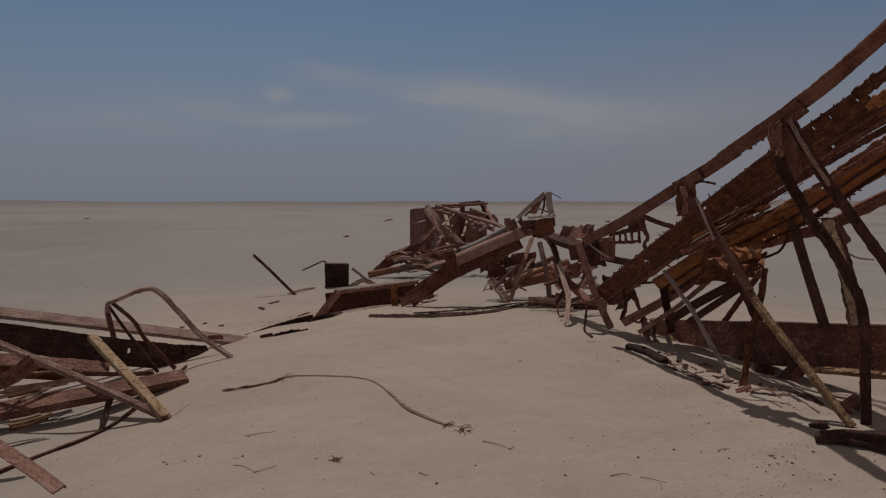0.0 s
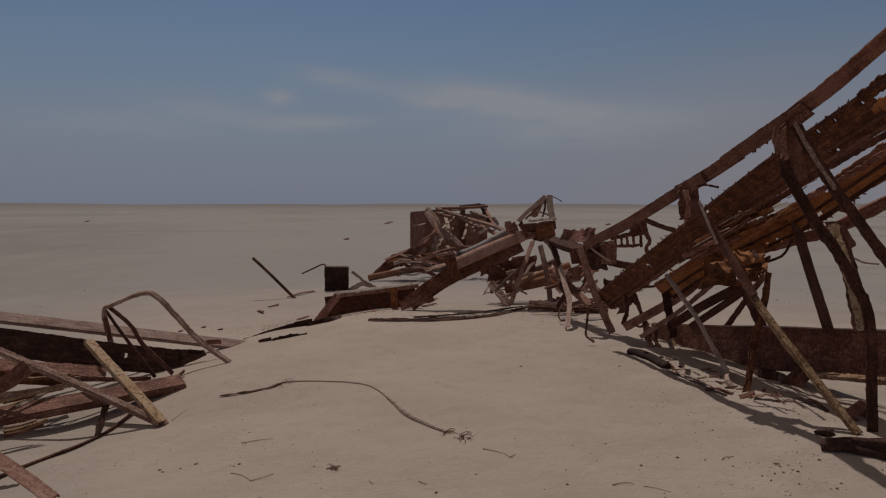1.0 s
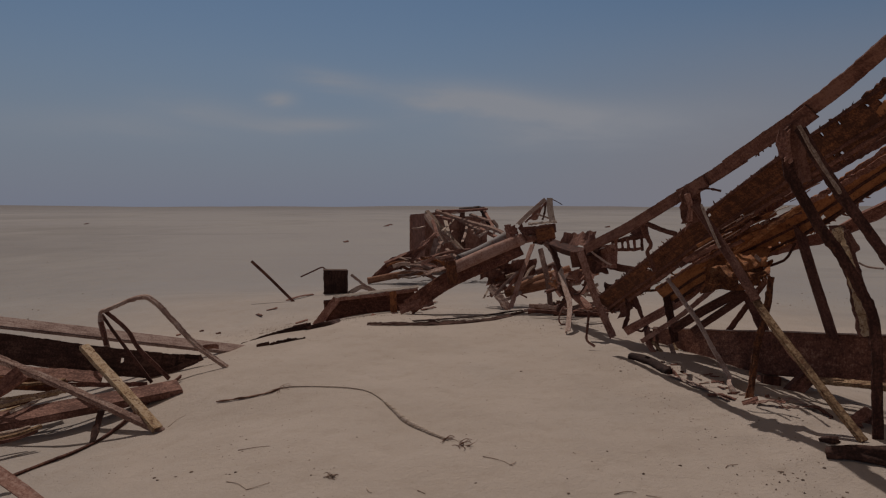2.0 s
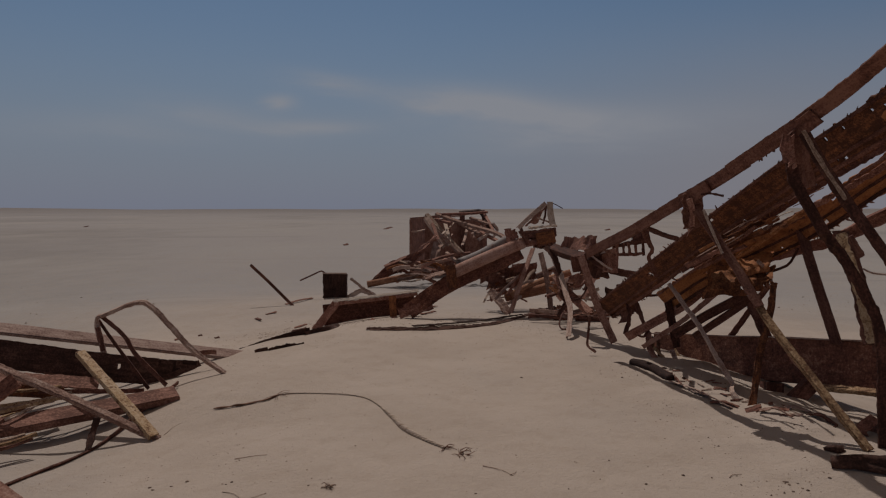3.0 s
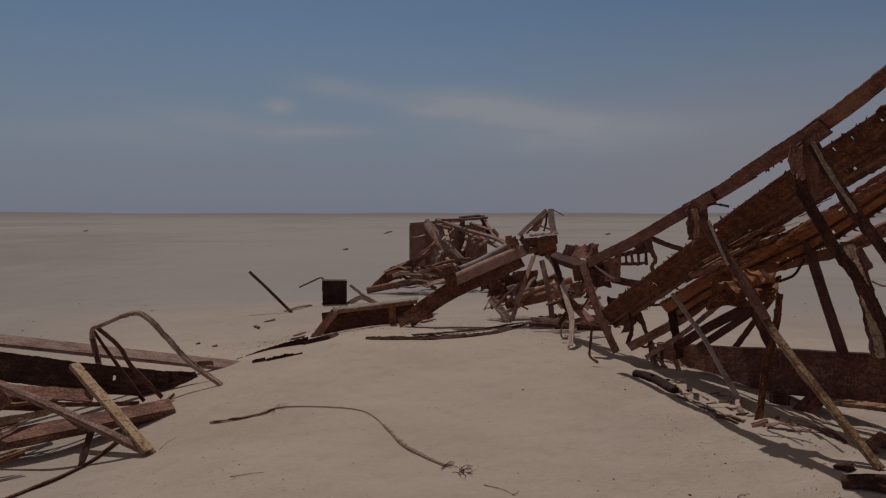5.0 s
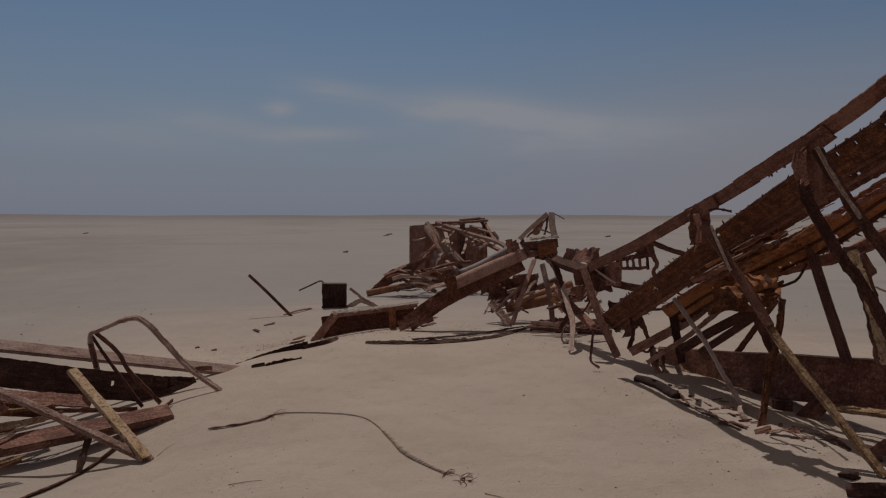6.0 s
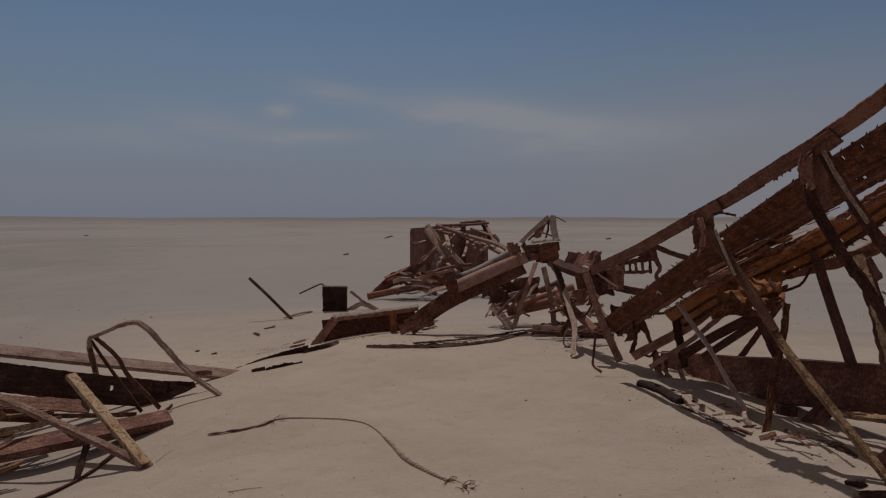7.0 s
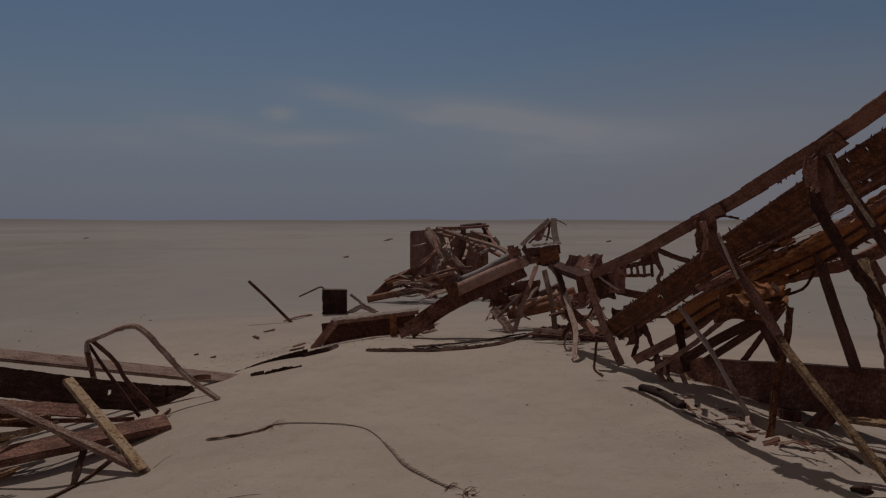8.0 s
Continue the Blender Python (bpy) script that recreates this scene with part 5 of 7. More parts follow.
member("steel_rod", [(-3.771, 6.300, -0.195), (-3.689, 6.400, -0.203), (-3.602, 6.500, -0.190)], "angle_low", 0.024, 0.016, PLATE_CREAM, label="thin pale scaled rod in a bundle among the beams", category="rod", rag=0.006, face=(0, -0.5, 1), group="rods between the beams")
member("steel_stake", [(-3.093, 6.750, -0.111), (-3.082, 6.639, -0.209), (-3.067, 6.500, -0.332)], "flat", 0.055, 0.05, RUST_SHADE_BLACK, label="short rusted stake under the long bar", category="stake", rag=0.02, step=0.03)
# no bar here: a dark strip shaped as the shadow line on the sand
member("steel_bar", [on(-2.80, 7.95, 0.05), on(-2.93, 7.30, 0.03), on(-3.05, 6.55, 0.012), on(-3.30, 5.74, 0.012), on(-3.50, 5.10, 0.012)], "flat", 0.035, 0.05, RUST_DARK, roll=-70, label="long dark strip laid on the sand as a cast shadow by the box beam", category="bar", rag=0.01)
member("steel_bar", [(-3.224, 4.900, 0.200), (-2.706, 4.680, -0.001), (-2.410, 4.520, -0.102)], "angle", 0.085, 0.03, RUST_RED, label="broad reddish angle iron poking up from the sand", category="bar", rag=0.008, face=(0, -0.5, 1))
member("twisted_scrap", [(-3.587, 5.600, 0.260), (-3.406, 5.704, 0.332), (-3.265, 5.800, 0.446)], "channel", 0.1, 0.06, RUST_DARK, label="twisted dark steel offcut on top of the bars", category="scrap", rag=0.03, holes=0.1, step=0.03)
member("torn_plate", [(-2.845, 8.600, 0.080), (-2.721, 8.656, 0.108), (-2.618, 8.700, 0.099)], "flat", 0.05, 0.05, RUST_DARK, label="torn plate edge at the rail end", category="plate", rag=0.02)

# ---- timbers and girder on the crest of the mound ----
member("half_buried_plank", [on(-2.60, 9.69, -0.050), on(-2.20, 10.38, -0.010), on(-1.87, 10.59, 0.030)], "flat", 0.12, 0.08, RUST_SHADE_BLACK, label="dark plank half buried along the crest of sand", category="plank", rag=0.02, holes=0.1)
member("half_buried_plank", [on(-1.91, 10.48, 0.000), on(-1.65, 10.82, 0.020), on(-1.57, 11.43, 0.000)], "box", 0.1, 0.1, RUST_SHADE_BLACK, label="dark broken timber end under the girder", category="plank", rag=0.03, holes=0.1, step=0.03)
member("half_buried_plank", [on(-2.32, 9.30, -0.020), on(-2.18, 9.38, -0.010)], "flat", 0.11, 0.06, RUST_SHADE_BLACK, label="dark stub of timber showing through sand", category="plank", rag=0.03, step=0.02)
member("half_buried_plank", [on(-2.16, 9.36, -0.020), on(-2.00, 9.51, -0.010), on(-1.81, 9.77, -0.030)], "flat", 0.09, 0.06, RUST_SHADE_BLACK, label="dark stub of timber showing through sand", category="plank", rag=0.03, step=0.02)

girder = thing("box_girder", (-2.07, 13.20, -0.35), "short dark box girder with sand drifted on top", "girder")
girder_web = member("web", [(-2.10, 13.20, -0.15), (-1.44, 13.32, -0.09), (-0.49, 13.50, 0.05)], "box", 0.42, 0.4, RUST_PITTED, girder, rag=0.015, t=0.03, step=0.08)
member("flange", [(-2.23, 13.00, -0.36), (-2.02, 13.06, -0.09), (-1.87, 13.10, 0.11)], "flat", 0.14, 0.1, RUST, girder, rag=0.02)
member("flange", [(-1.91, 13.10, 0.15), (-1.23, 13.24, 0.21), (-0.43, 13.40, 0.30)], "flat", 0.085, 0.1, SAND, girder, rag=0.04, holes=0.25, face=(0, -0.4, 1), label="pale blown sand lying ragged on the top flange")
member("lip", [(-1.90, 13.06, 0.10), (-1.23, 13.20, 0.165), (-0.45, 13.36, 0.25)], "angle_low", 0.05, 0.06, RUST, girder, rag=0.03, holes=0.12, step=0.03)
member("lip", [(-2.06, 13.05, -0.36), (-1.4, 13.15, -0.27), (-0.62, 13.3, -0.14)], "flat", 0.05, 0.06, RUST_DARK, girder, rag=0.03, step=0.03)
member("stiffener", [(-0.88, 13.10, 0.24), (-0.86, 13.10, -0.16)], "flat", 0.12, 0.1, RUST_ORANGE, girder_web, rag=0.01)
member("foot", [(-1.20, 12.90, -0.13), (-1.26, 12.60, -0.27)], "flat", 0.06, 0.1, RUST, girder, rag=0.01)
member("foot", [(-0.87, 12.90, -0.11), (-0.67, 12.60, -0.24)], "flat", 0.05, 0.1, RUST, girder, rag=0.01)

boom = thing("pipe_boom", (-0.46, 12.80, -0.05), "thick rusted pipe boom with bracket lying on debris", "boom")
member("boom_beam", [(-0.59, 12.80, 0.00), (0.17, 13.00, 0.49), (1.39, 13.30, 1.01)], "channel", 0.25, 0.15, RUST_PITTED, boom, rag=0.05, holes=0.06, cells=8, t=0.03)
boom_pipe = tube("pipe", [(0.16, 12.75, 0.67), (0.75, 13.01, 0.91), (1.42, 13.30, 1.16)], 0.105, RUST_RED, boom, wall=0.02, sides=20)
tube("pipe", [(0.29, 13.10, 0.81), (0.67, 13.35, 0.95), (1.18, 13.70, 1.20)], 0.085, PIPE_GREY, boom, wall=0.01, label="blue-grey steel pipe")
member("bracket", [(0.13, 12.60, 0.81), (0.18, 12.60, 0.43)], "channel", 0.16, 0.3, RUST_ORANGE, boom_pipe, rag=0.02)
member("bracket", [(0.01, 12.80, 0.80), (0.16, 12.70, 0.67)], "flat", 0.12, 0.3, RUST_ORANGE, boom, rag=0.02)
member("collar", [(1.16, 13.40, 1.41), (1.24, 13.20, 1.06)], "flat", 0.12, 0.1, RUST, boom_pipe, rag=0.05, holes=0.1)
member("deck_plate", [(-0.30, 12.90, 0.56), (-0.13, 12.98, 0.62), (0.18, 13.10, 0.69)], "flat", 0.13, 0.1, RUST_PINK, boom, rag=0.05, holes=0.05, face=(0, -0.3, 1))
member("lug", [(-0.74, 12.70, -0.02), (-0.17, 12.90, 0.11)], "flat", 0.16, 0.1, RUST, boom, rag=0.04)
member("steel_cable", [on(-1.10, 10.82, 0.020), on(-0.67, 10.78, 0.020), on(0.14, 11.01, 0.025), on(0.86, 11.79, 0.020), on(1.52, 13.21, 0.030), on(2.19, 14.35, 0.050)], "angle_low", 0.06, 0.04, RUST_SHADE_BLACK, label="long rusted strip lying along the sand crest", category="strip", rag=0.035, holes=0.08, face=(0, -0.7, 0.8), step=0.04)
member("steel_cable", [on(-0.44, 11.10, 0.020), on(0.52, 11.98, 0.020), on(1.42, 13.26, 0.030)], "flat", 0.05, 0.05, RUST_SHADE_BLACK, label="thin rusted strip on the sand", category="strip", rag=0.02, holes=0.1, roll=-70)

# ---- rig head with its tripod ----

head = thing("rig_head", (1.20, 12.90, -0.01), "rusted tripod head with torn plates, a pale post and its sunlit top coloured cream", "rig head")
member("leg", [(1.63, 13.50, 1.05), (1.40, 13.07, 0.56), (1.15, 12.60, 0.01)], "angle_low", 0.09, 0.05, RUST_RED, head, rag=0.012, face=(-0.3, -0.1, 1))
member("leg", [(1.76, 13.40, 0.98), (1.81, 13.14, 0.65), (1.84, 12.93, 0.38), (1.85, 12.60, -0.06)], "angle_low", 0.09, 0.05, RUST_PINK, head, rag=0.009, face=(-0.5, -0.3, 1))
member("beam", [(1.41, 13.30, 1.30), (1.72, 13.30, 1.33), (2.02, 13.30, 1.37)], "angle_low", 0.14, 0.16, RUST, head, rag=0.03, holes=0.06, cells=6)
member("beam", [(1.66, 13.20, 1.23), (1.98, 13.20, 1.29)], "box", 0.2, 0.22, RUST_ORANGE, head, rag=0.03)
# the head's sunlit top, lightened by a thin cream strip
member("top_plate", [(1.52, 13.20, 1.43), (1.76, 13.20, 1.45), (2.02, 13.20, 1.47)], "flat", 0.05, 0.1, PLATE_CREAM, head, rag=0.03, holes=0.05, step=0.02, face=(0, -0.8, 1))
member("torn_strip", [(1.25, 13.30, 1.40), (1.29, 13.30, 1.26), (1.27, 13.30, 1.10)], "flat", 0.12, 0.1, RUST, head, rag=0.07, holes=0.3, step=0.02, cells=7)
member("torn_strip", [(1.40, 13.40, 1.46), (1.43, 13.30, 1.30), (1.50, 13.20, 1.19)], "flat", 0.08, 0.1, RUST_DARK, head, rag=0.05, holes=0.2, step=0.02)
member("frame_bar", [(1.35, 13.30, 1.42), (1.56, 13.40, 1.62), (1.87, 13.60, 1.87)], "angle", 0.07, 0.05, RUST_PINK, head, rag=0.025, step=0.02)
member("frame_bar", [(1.46, 13.20, 1.46), (1.67, 13.30, 1.64), (1.88, 13.50, 1.82)], "flat", 0.035, 0.05, RUST_DARK, head, rag=0.02, step=0.02)
sheet("web_plate", (1.57, 13.50, 1.50), (0.16, 0.05, 0.02), (0.1, 0.05, 0.2), RUST, head, crumple=0.03, holes=0.25, rag=0.06, cells=14)
member("post", [(1.93, 13.50, 1.89), (1.93, 13.40, 1.68), (1.96, 13.30, 1.46)], "angle", 0.1, 0.07, PLATE_CREAM, head, rag=0.02, step=0.03)
member("frame_bar", [(1.84, 13.40, 1.78), (1.83, 13.40, 1.64), (1.78, 13.30, 1.50)], "flat", 0.035, 0.05, RUST_BLACK, head, rag=0.015, step=0.02)
member("frame_bar", [(1.66, 13.40, 1.62), (1.80, 13.40, 1.56), (1.91, 13.40, 1.53)], "flat", 0.03, 0.05, RUST_PINK, head, rag=0.015, step=0.02)
member("beam", [(1.23, 13.30, 1.10), (1.45, 13.30, 1.14), (1.67, 13.30, 1.18)], "channel", 0.09, 0.08, RUST, head, rag=0.02, step=0.03)
member("post", [(1.94, 13.25, 1.22), (1.95, 13.20, 1.09), (1.98, 13.20, 0.95)], "angle", 0.1, 0.06, RUST_DARK, head, rag=0.02, step=0.03)
member("beam", [(1.62, 13.35, 1.10), (1.80, 13.35, 1.09), (1.98, 13.35, 1.12)], "flat", 0.07, 0.06, RUST_DARK, head, rag=0.03, step=0.03)
tube("wire", [(1.94, 13.50, 1.88), (2.04, 13.50, 1.84), (2.16, 13.50, 1.77)], 0.008, RUST_BLACK, head, sides=6)
tagged(shards([(1.42, 13.20, 1.23), (1.71, 13.20, 1.15), (2.00, 13.20, 1.17)], RUST_DARK, head, 14, 0.06, seed=7), kind="stuff")

# ---- scrap heap behind ----
member("scrap_pipe", [(0.87, 14.60, -0.03), (1.80, 14.28, 0.21), (2.88, 13.90, 0.54)], "flat", 0.02, 0.02, RUST, label="thin strip along a pipe", category="scrap", group="scrap heap behind the girder")
tube("scrap_pipe", [(1.21, 14.30, 0.09), (1.88, 14.10, 0.25), (2.88, 13.80, 0.57)], 0.10, PIPE_RED, label="dented rust-brown pipe on the scrap heap", category="pipe", group="scrap heap behind the girder", wall=0.012)
tube("scrap_pipe", [(-2.47, 24.30, -0.69), (-1.54, 24.30, -0.51), (-0.40, 24.30, -0.32)], 0.11, PIPE_RED, label="pale weathered pipe on the scrap heap", category="pipe", group="scrap heap behind the girder", wall=0.012)
member("scrap_plate", [(0.89, 13.90, 0.25), (1.21, 13.50, -0.12)], "flat", 0.15, 0.1, RUST_PINK, label="pale slanting plate on the scrap heap", category="plate", rag=0.03, group="scrap heap behind the girder")
member("scrap_plate", [(0.92, 14.40, 0.39), (1.14, 13.60, -0.11)], "flat", 0.09, 0.1, RUST_DARK, label="dark slanting bar on the scrap heap", category="bar", rag=0.03, group="scrap heap behind the girder")
member("scrap_strip", [(2.09, 14.67, 0.55), (2.30, 14.61, 0.56), (2.45, 14.56, 0.48)], "flat", 0.034, 0.032, RUST_ORANGE, label="bent rusted angle in the heap", category="scrap", rag=0.011, roll=-7, face=(0, -1, 0.2), group="scrap heap behind the girder")
member("scrap_bar", [(1.11, 13.90, -0.04), (1.33, 14.02, 0.03), (1.50, 14.12, 0.12)], "channel", 0.049, 0.032, RUST_GREY, label="rusted scrap bar tangled in the heap", category="scrap", rag=0.011, roll=16, face=(0, -1, 0.2), group="scrap heap behind the girder")
member("scrap_strip", [(0.79, 14.22, -0.01), (0.96, 14.57, 0.24), (1.09, 14.90, 0.49)], "angle", 0.032, 0.032, PLATE_CREAM, label="dark corroded strip in the heap", category="scrap", rag=0.011, roll=-9, face=(0, -1, 0.2), group="scrap heap behind the girder")
member("scrap_strip", [(1.18, 14.48, 0.51), (1.31, 14.48, 0.50), (1.47, 14.48, 0.51)], "channel", 0.057, 0.032, RUST, label="dark corroded strip in the heap", category="scrap", rag=0.011, roll=29, face=(0, -1, 0.2), group="scrap heap behind the girder")
member("scrap_angle", [(0.86, 14.31, 0.24), (1.08, 14.48, 0.33), (1.26, 14.68, 0.51)], "flat", 0.032, 0.032, RUST_ORANGE, label="rusted scrap bar tangled in the heap", category="scrap", rag=0.011, roll=-10, face=(0, -1, 0.2), group="scrap heap behind the girder")
member("scrap_strip", [(2.13, 14.55, 0.36), (2.15, 14.32, 0.19), (2.24, 14.08, 0.03)], "angle", 0.057, 0.032, RUST, label="dark corroded strip in the heap", category="scrap", rag=0.011, roll=22, face=(0, -1, 0.2), group="scrap heap behind the girder")
member("scrap_strip", [(2.01, 14.75, 0.40), (2.12, 14.86, 0.45), (2.24, 15.02, 0.60)], "channel", 0.047, 0.032, RUST, label="bent rusted angle in the heap", category="scrap", rag=0.011, roll=27, face=(0, -1, 0.2), group="scrap heap behind the girder")
member("scrap_strip", [(1.62, 14.55, 0.11), (1.95, 14.59, 0.12), (2.23, 14.62, 0.16)], "angle", 0.045, 0.032, RUST_ORANGE, label="dark corroded strip in the heap", category="scrap", rag=0.011, roll=-21, face=(0, -1, 0.2), group="scrap heap behind the girder")
member("scrap_angle", [(1.32, 13.71, 0.29), (1.50, 13.81, 0.39), (1.69, 13.89, 0.43)], "channel", 0.034, 0.032, RUST_GREY, label="rusted scrap bar tangled in the heap", category="scrap", rag=0.011, roll=12, face=(0, -1, 0.2), group="scrap heap behind the girder")
member("scrap_bar", [(1.22, 14.21, 0.39), (1.35, 14.24, 0.43), (1.41, 14.26, 0.43)], "channel", 0.053, 0.032, PLATE_CREAM, label="bent rusted angle in the heap", category="scrap", rag=0.011, roll=27, face=(0, -1, 0.2), group="scrap heap behind the girder")
member("scrap_angle", [(1.08, 14.68, 0.13), (1.32, 14.83, 0.25), (1.54, 14.97, 0.34)], "channel", 0.034, 0.032, RUST, label="bent rusted angle in the heap", category="scrap", rag=0.011, roll=-22, face=(0, -1, 0.2), group="scrap heap behind the girder")
member("scrap_strip", [(1.95, 13.47, 0.34), (2.03, 13.59, 0.44), (2.19, 13.78, 0.56)], "flat", 0.054, 0.032, RUST_GREY, label="bent rusted angle in the heap", category="scrap", rag=0.011, roll=-1, face=(0, -1, 0.2), group="scrap heap behind the girder")
member("scrap_angle", [(1.21, 13.98, 0.15), (1.43, 14.33, 0.41), (1.63, 14.60, 0.61)], "flat", 0.057, 0.032, RUST, label="bent rusted angle in the heap", category="scrap", rag=0.011, roll=20, face=(0, -1, 0.2), group="scrap heap behind the girder")
member("scrap_strip", [(1.57, 14.11, 0.39), (1.67, 14.26, 0.53), (1.79, 14.39, 0.60)], "channel", 0.045, 0.032, PLATE_CREAM, label="rusted scrap bar tangled in the heap", category="scrap", rag=0.011, roll=-27, face=(0, -1, 0.2), group="scrap heap behind the girder")
member("scrap_angle", [(1.44, 14.96, 0.45), (1.58, 14.82, 0.35), (1.72, 14.68, 0.24)], "flat", 0.03, 0.032, RUST, label="bent rusted angle in the heap", category="scrap", rag=0.011, roll=-27, face=(0, -1, 0.2), group="scrap heap behind the girder")
member("scrap_bar", [(1.17, 14.92, 0.14), (1.43, 14.78, 0.05), (1.67, 14.65, -0.06)], "flat", 0.031, 0.032, RUST, label="dark corroded strip in the heap", category="scrap", rag=0.011, roll=-6, face=(0, -1, 0.2), group="scrap heap behind the girder")
member("scrap_angle", [(1.06, 14.46, 0.55), (1.12, 14.38, 0.47), (1.19, 14.33, 0.46)], "flat", 0.036, 0.032, RUST_GREY, label="rusted scrap bar tangled in the heap", category="scrap", rag=0.011, roll=-28, face=(0, -1, 0.2), group="scrap heap behind the girder")
member("scrap_bar", [(0.95, 13.39, 0.15), (1.16, 13.62, 0.33), (1.42, 13.89, 0.52)], "channel", 0.033, 0.032, RUST_GREY, label="dark corroded strip in the heap", category="scrap", rag=0.011, roll=8, face=(0, -1, 0.2), group="scrap heap behind the girder")
member("scrap_strip", [(2.08, 12.21, 0.04), (2.38, 12.27, 0.11), (2.68, 12.33, 0.12)], "angle", 0.061, 0.038, RUST_PINK, label="dark rusted bar lying on the sand", category="scrap", rag=0.014, roll=-7, face=(0, -1, 0.2), group="scrap heap behind the girder")
member("scrap_angle", [(2.22, 12.68, -0.05), (2.46, 12.72, -0.01), (2.67, 12.75, -0.00)], "channel", 0.051, 0.038, RUST_DARK, label="dark rusted bar lying on the sand", category="scrap", rag=0.014, roll=8, face=(-0.2, -0.35, 1), group="scrap heap behind the girder")
member("scrap_strip", [(1.58, 12.58, 0.02), (1.84, 12.60, 0.01), (2.05, 12.61, 0.04)], "angle", 0.034, 0.038, RUST_ORANGE, label="rusted strip lying at the mast foot", category="scrap", rag=0.014, roll=18, face=(-0.2, -0.35, 1), group="scrap heap behind the girder")
member("scrap_bar", [(1.69, 12.55, -0.00), (1.87, 12.51, -0.01), (2.03, 12.48, -0.05)], "angle", 0.069, 0.038, RUST_GREY, label="rusted strip lying at the mast foot", category="scrap", rag=0.014, roll=-27, face=(0, -1, 0.2), group="scrap heap behind the girder")
member("scrap_bar", [(1.71, 12.15, -0.01), (2.01, 12.22, 0.04), (2.31, 12.28, 0.08)], "flat", 0.054, 0.038, PLATE_CREAM, label="dark rusted bar lying on the sand", category="scrap", rag=0.014, roll=-25, face=(-0.2, -0.35, 1), group="scrap heap behind the girder")
member("scrap_bar", [(1.83, 12.31, -0.08), (1.93, 12.29, -0.10), (2.10, 12.27, -0.10)], "angle", 0.066, 0.038, RUST_BLACK, label="dark rusted bar lying on the sand", category="scrap", rag=0.014, roll=-17, face=(0, -1, 0.2), group="scrap heap behind the girder")
member("scrap_angle", [(2.23, 12.17, -0.04), (2.48, 12.22, 0.03), (2.74, 12.27, 0.03)], "flat", 0.048, 0.038, RUST_DARK, label="rusted strip lying at the mast foot", category="scrap", rag=0.014, roll=25, face=(-0.2, -0.35, 1), group="scrap heap behind the girder")
member("scrap_strip", [(2.17, 12.18, -0.03), (2.46, 12.17, -0.04), (2.72, 12.16, -0.05)], "angle", 0.068, 0.038, RUST, label="dark rusted bar lying on the sand", category="scrap", rag=0.014, roll=22, face=(0, -1, 0.2), group="scrap heap behind the girder")
member("scrap_strip", [(2.19, 12.76, -0.03), (2.50, 12.78, -0.02), (2.86, 12.79, -0.02)], "angle", 0.038, 0.038, RUST_GREY, label="rusted strip lying at the mast foot", category="scrap", rag=0.014, roll=-30, face=(-0.2, -0.35, 1), group="scrap heap behind the girder")
member("scrap_bar", [(1.93, 12.48, -0.17), (2.28, 12.55, -0.15), (2.58, 12.62, -0.08)], "flat", 0.058, 0.038, RUST, label="rusted strip lying at the mast foot", category="scrap", rag=0.014, roll=8, face=(-0.2, -0.35, 1), group="scrap heap behind the girder")
member("scrap_bar", [(1.41, 12.10, 0.12), (1.76, 12.02, 0.10), (2.06, 11.95, 0.01)], "flat", 0.062, 0.038, RUST_PINK, label="rusted strip lying at the mast foot", category="scrap", rag=0.014, roll=19, face=(0, -1, 0.2), group="scrap heap behind the girder")
member("scrap_bar", [(1.40, 12.11, 0.03), (1.73, 12.07, 0.01), (2.11, 12.04, -0.02)], "angle", 0.047, 0.038, RUST_DARK, label="rusted strip lying at the mast foot", category="scrap", rag=0.014, roll=25, face=(0, -1, 0.2), group="scrap heap behind the girder")
member("scrap_bar", [(2.35, 12.27, 0.02), (2.49, 12.31, 0.03), (2.64, 12.34, 0.07)], "flat", 0.034, 0.038, RUST_ORANGE, label="rusted strip lying at the mast foot", category="scrap", rag=0.014, roll=-16, face=(-0.2, -0.35, 1), group="scrap heap behind the girder")
member("scrap_angle", [(2.05, 12.22, 0.06), (2.25, 12.19, 0.05), (2.46, 12.16, 0.02)], "flat", 0.054, 0.038, RUST_GREY, label="rusted strip lying at the mast foot", category="scrap", rag=0.014, roll=-24, face=(-0.2, -0.35, 1), group="scrap heap behind the girder")
member("scrap_angle", [(1.51, 12.44, -0.16), (1.83, 12.47, -0.18), (2.07, 12.50, -0.12)], "angle", 0.066, 0.038, RUST, label="dark rusted bar lying on the sand", category="scrap", rag=0.014, roll=11, face=(-0.2, -0.35, 1), group="scrap heap behind the girder")
member("scrap_angle", [(1.43, 12.35, -0.03), (1.71, 12.41, 0.02), (2.01, 12.47, 0.05)], "angle", 0.047, 0.038, RUST_BLACK, label="dark rusted bar lying on the sand", category="scrap", rag=0.014, roll=6, face=(-0.2, -0.35, 1), group="scrap heap behind the girder")
member("scrap_bar", [(-1.49, 24.11, -0.27), (-1.38, 24.18, -0.19), (-1.23, 24.26, -0.15)], "angle", 0.08, 0.059, RUST_DARK, label="rusted scrap bar beside the pipe", category="scrap", rag=0.021, roll=-14, face=(-0.2, -0.35, 1), group="scrap heap behind the girder")
member("scrap_strip", [(-0.81, 24.02, -0.29), (-0.54, 23.99, -0.36), (-0.30, 23.97, -0.32)], "flat", 0.086, 0.059, RUST, label="rusted scrap bar beside the pipe", category="scrap", rag=0.021, roll=27, face=(-0.2, -0.35, 1), group="scrap heap behind the girder")
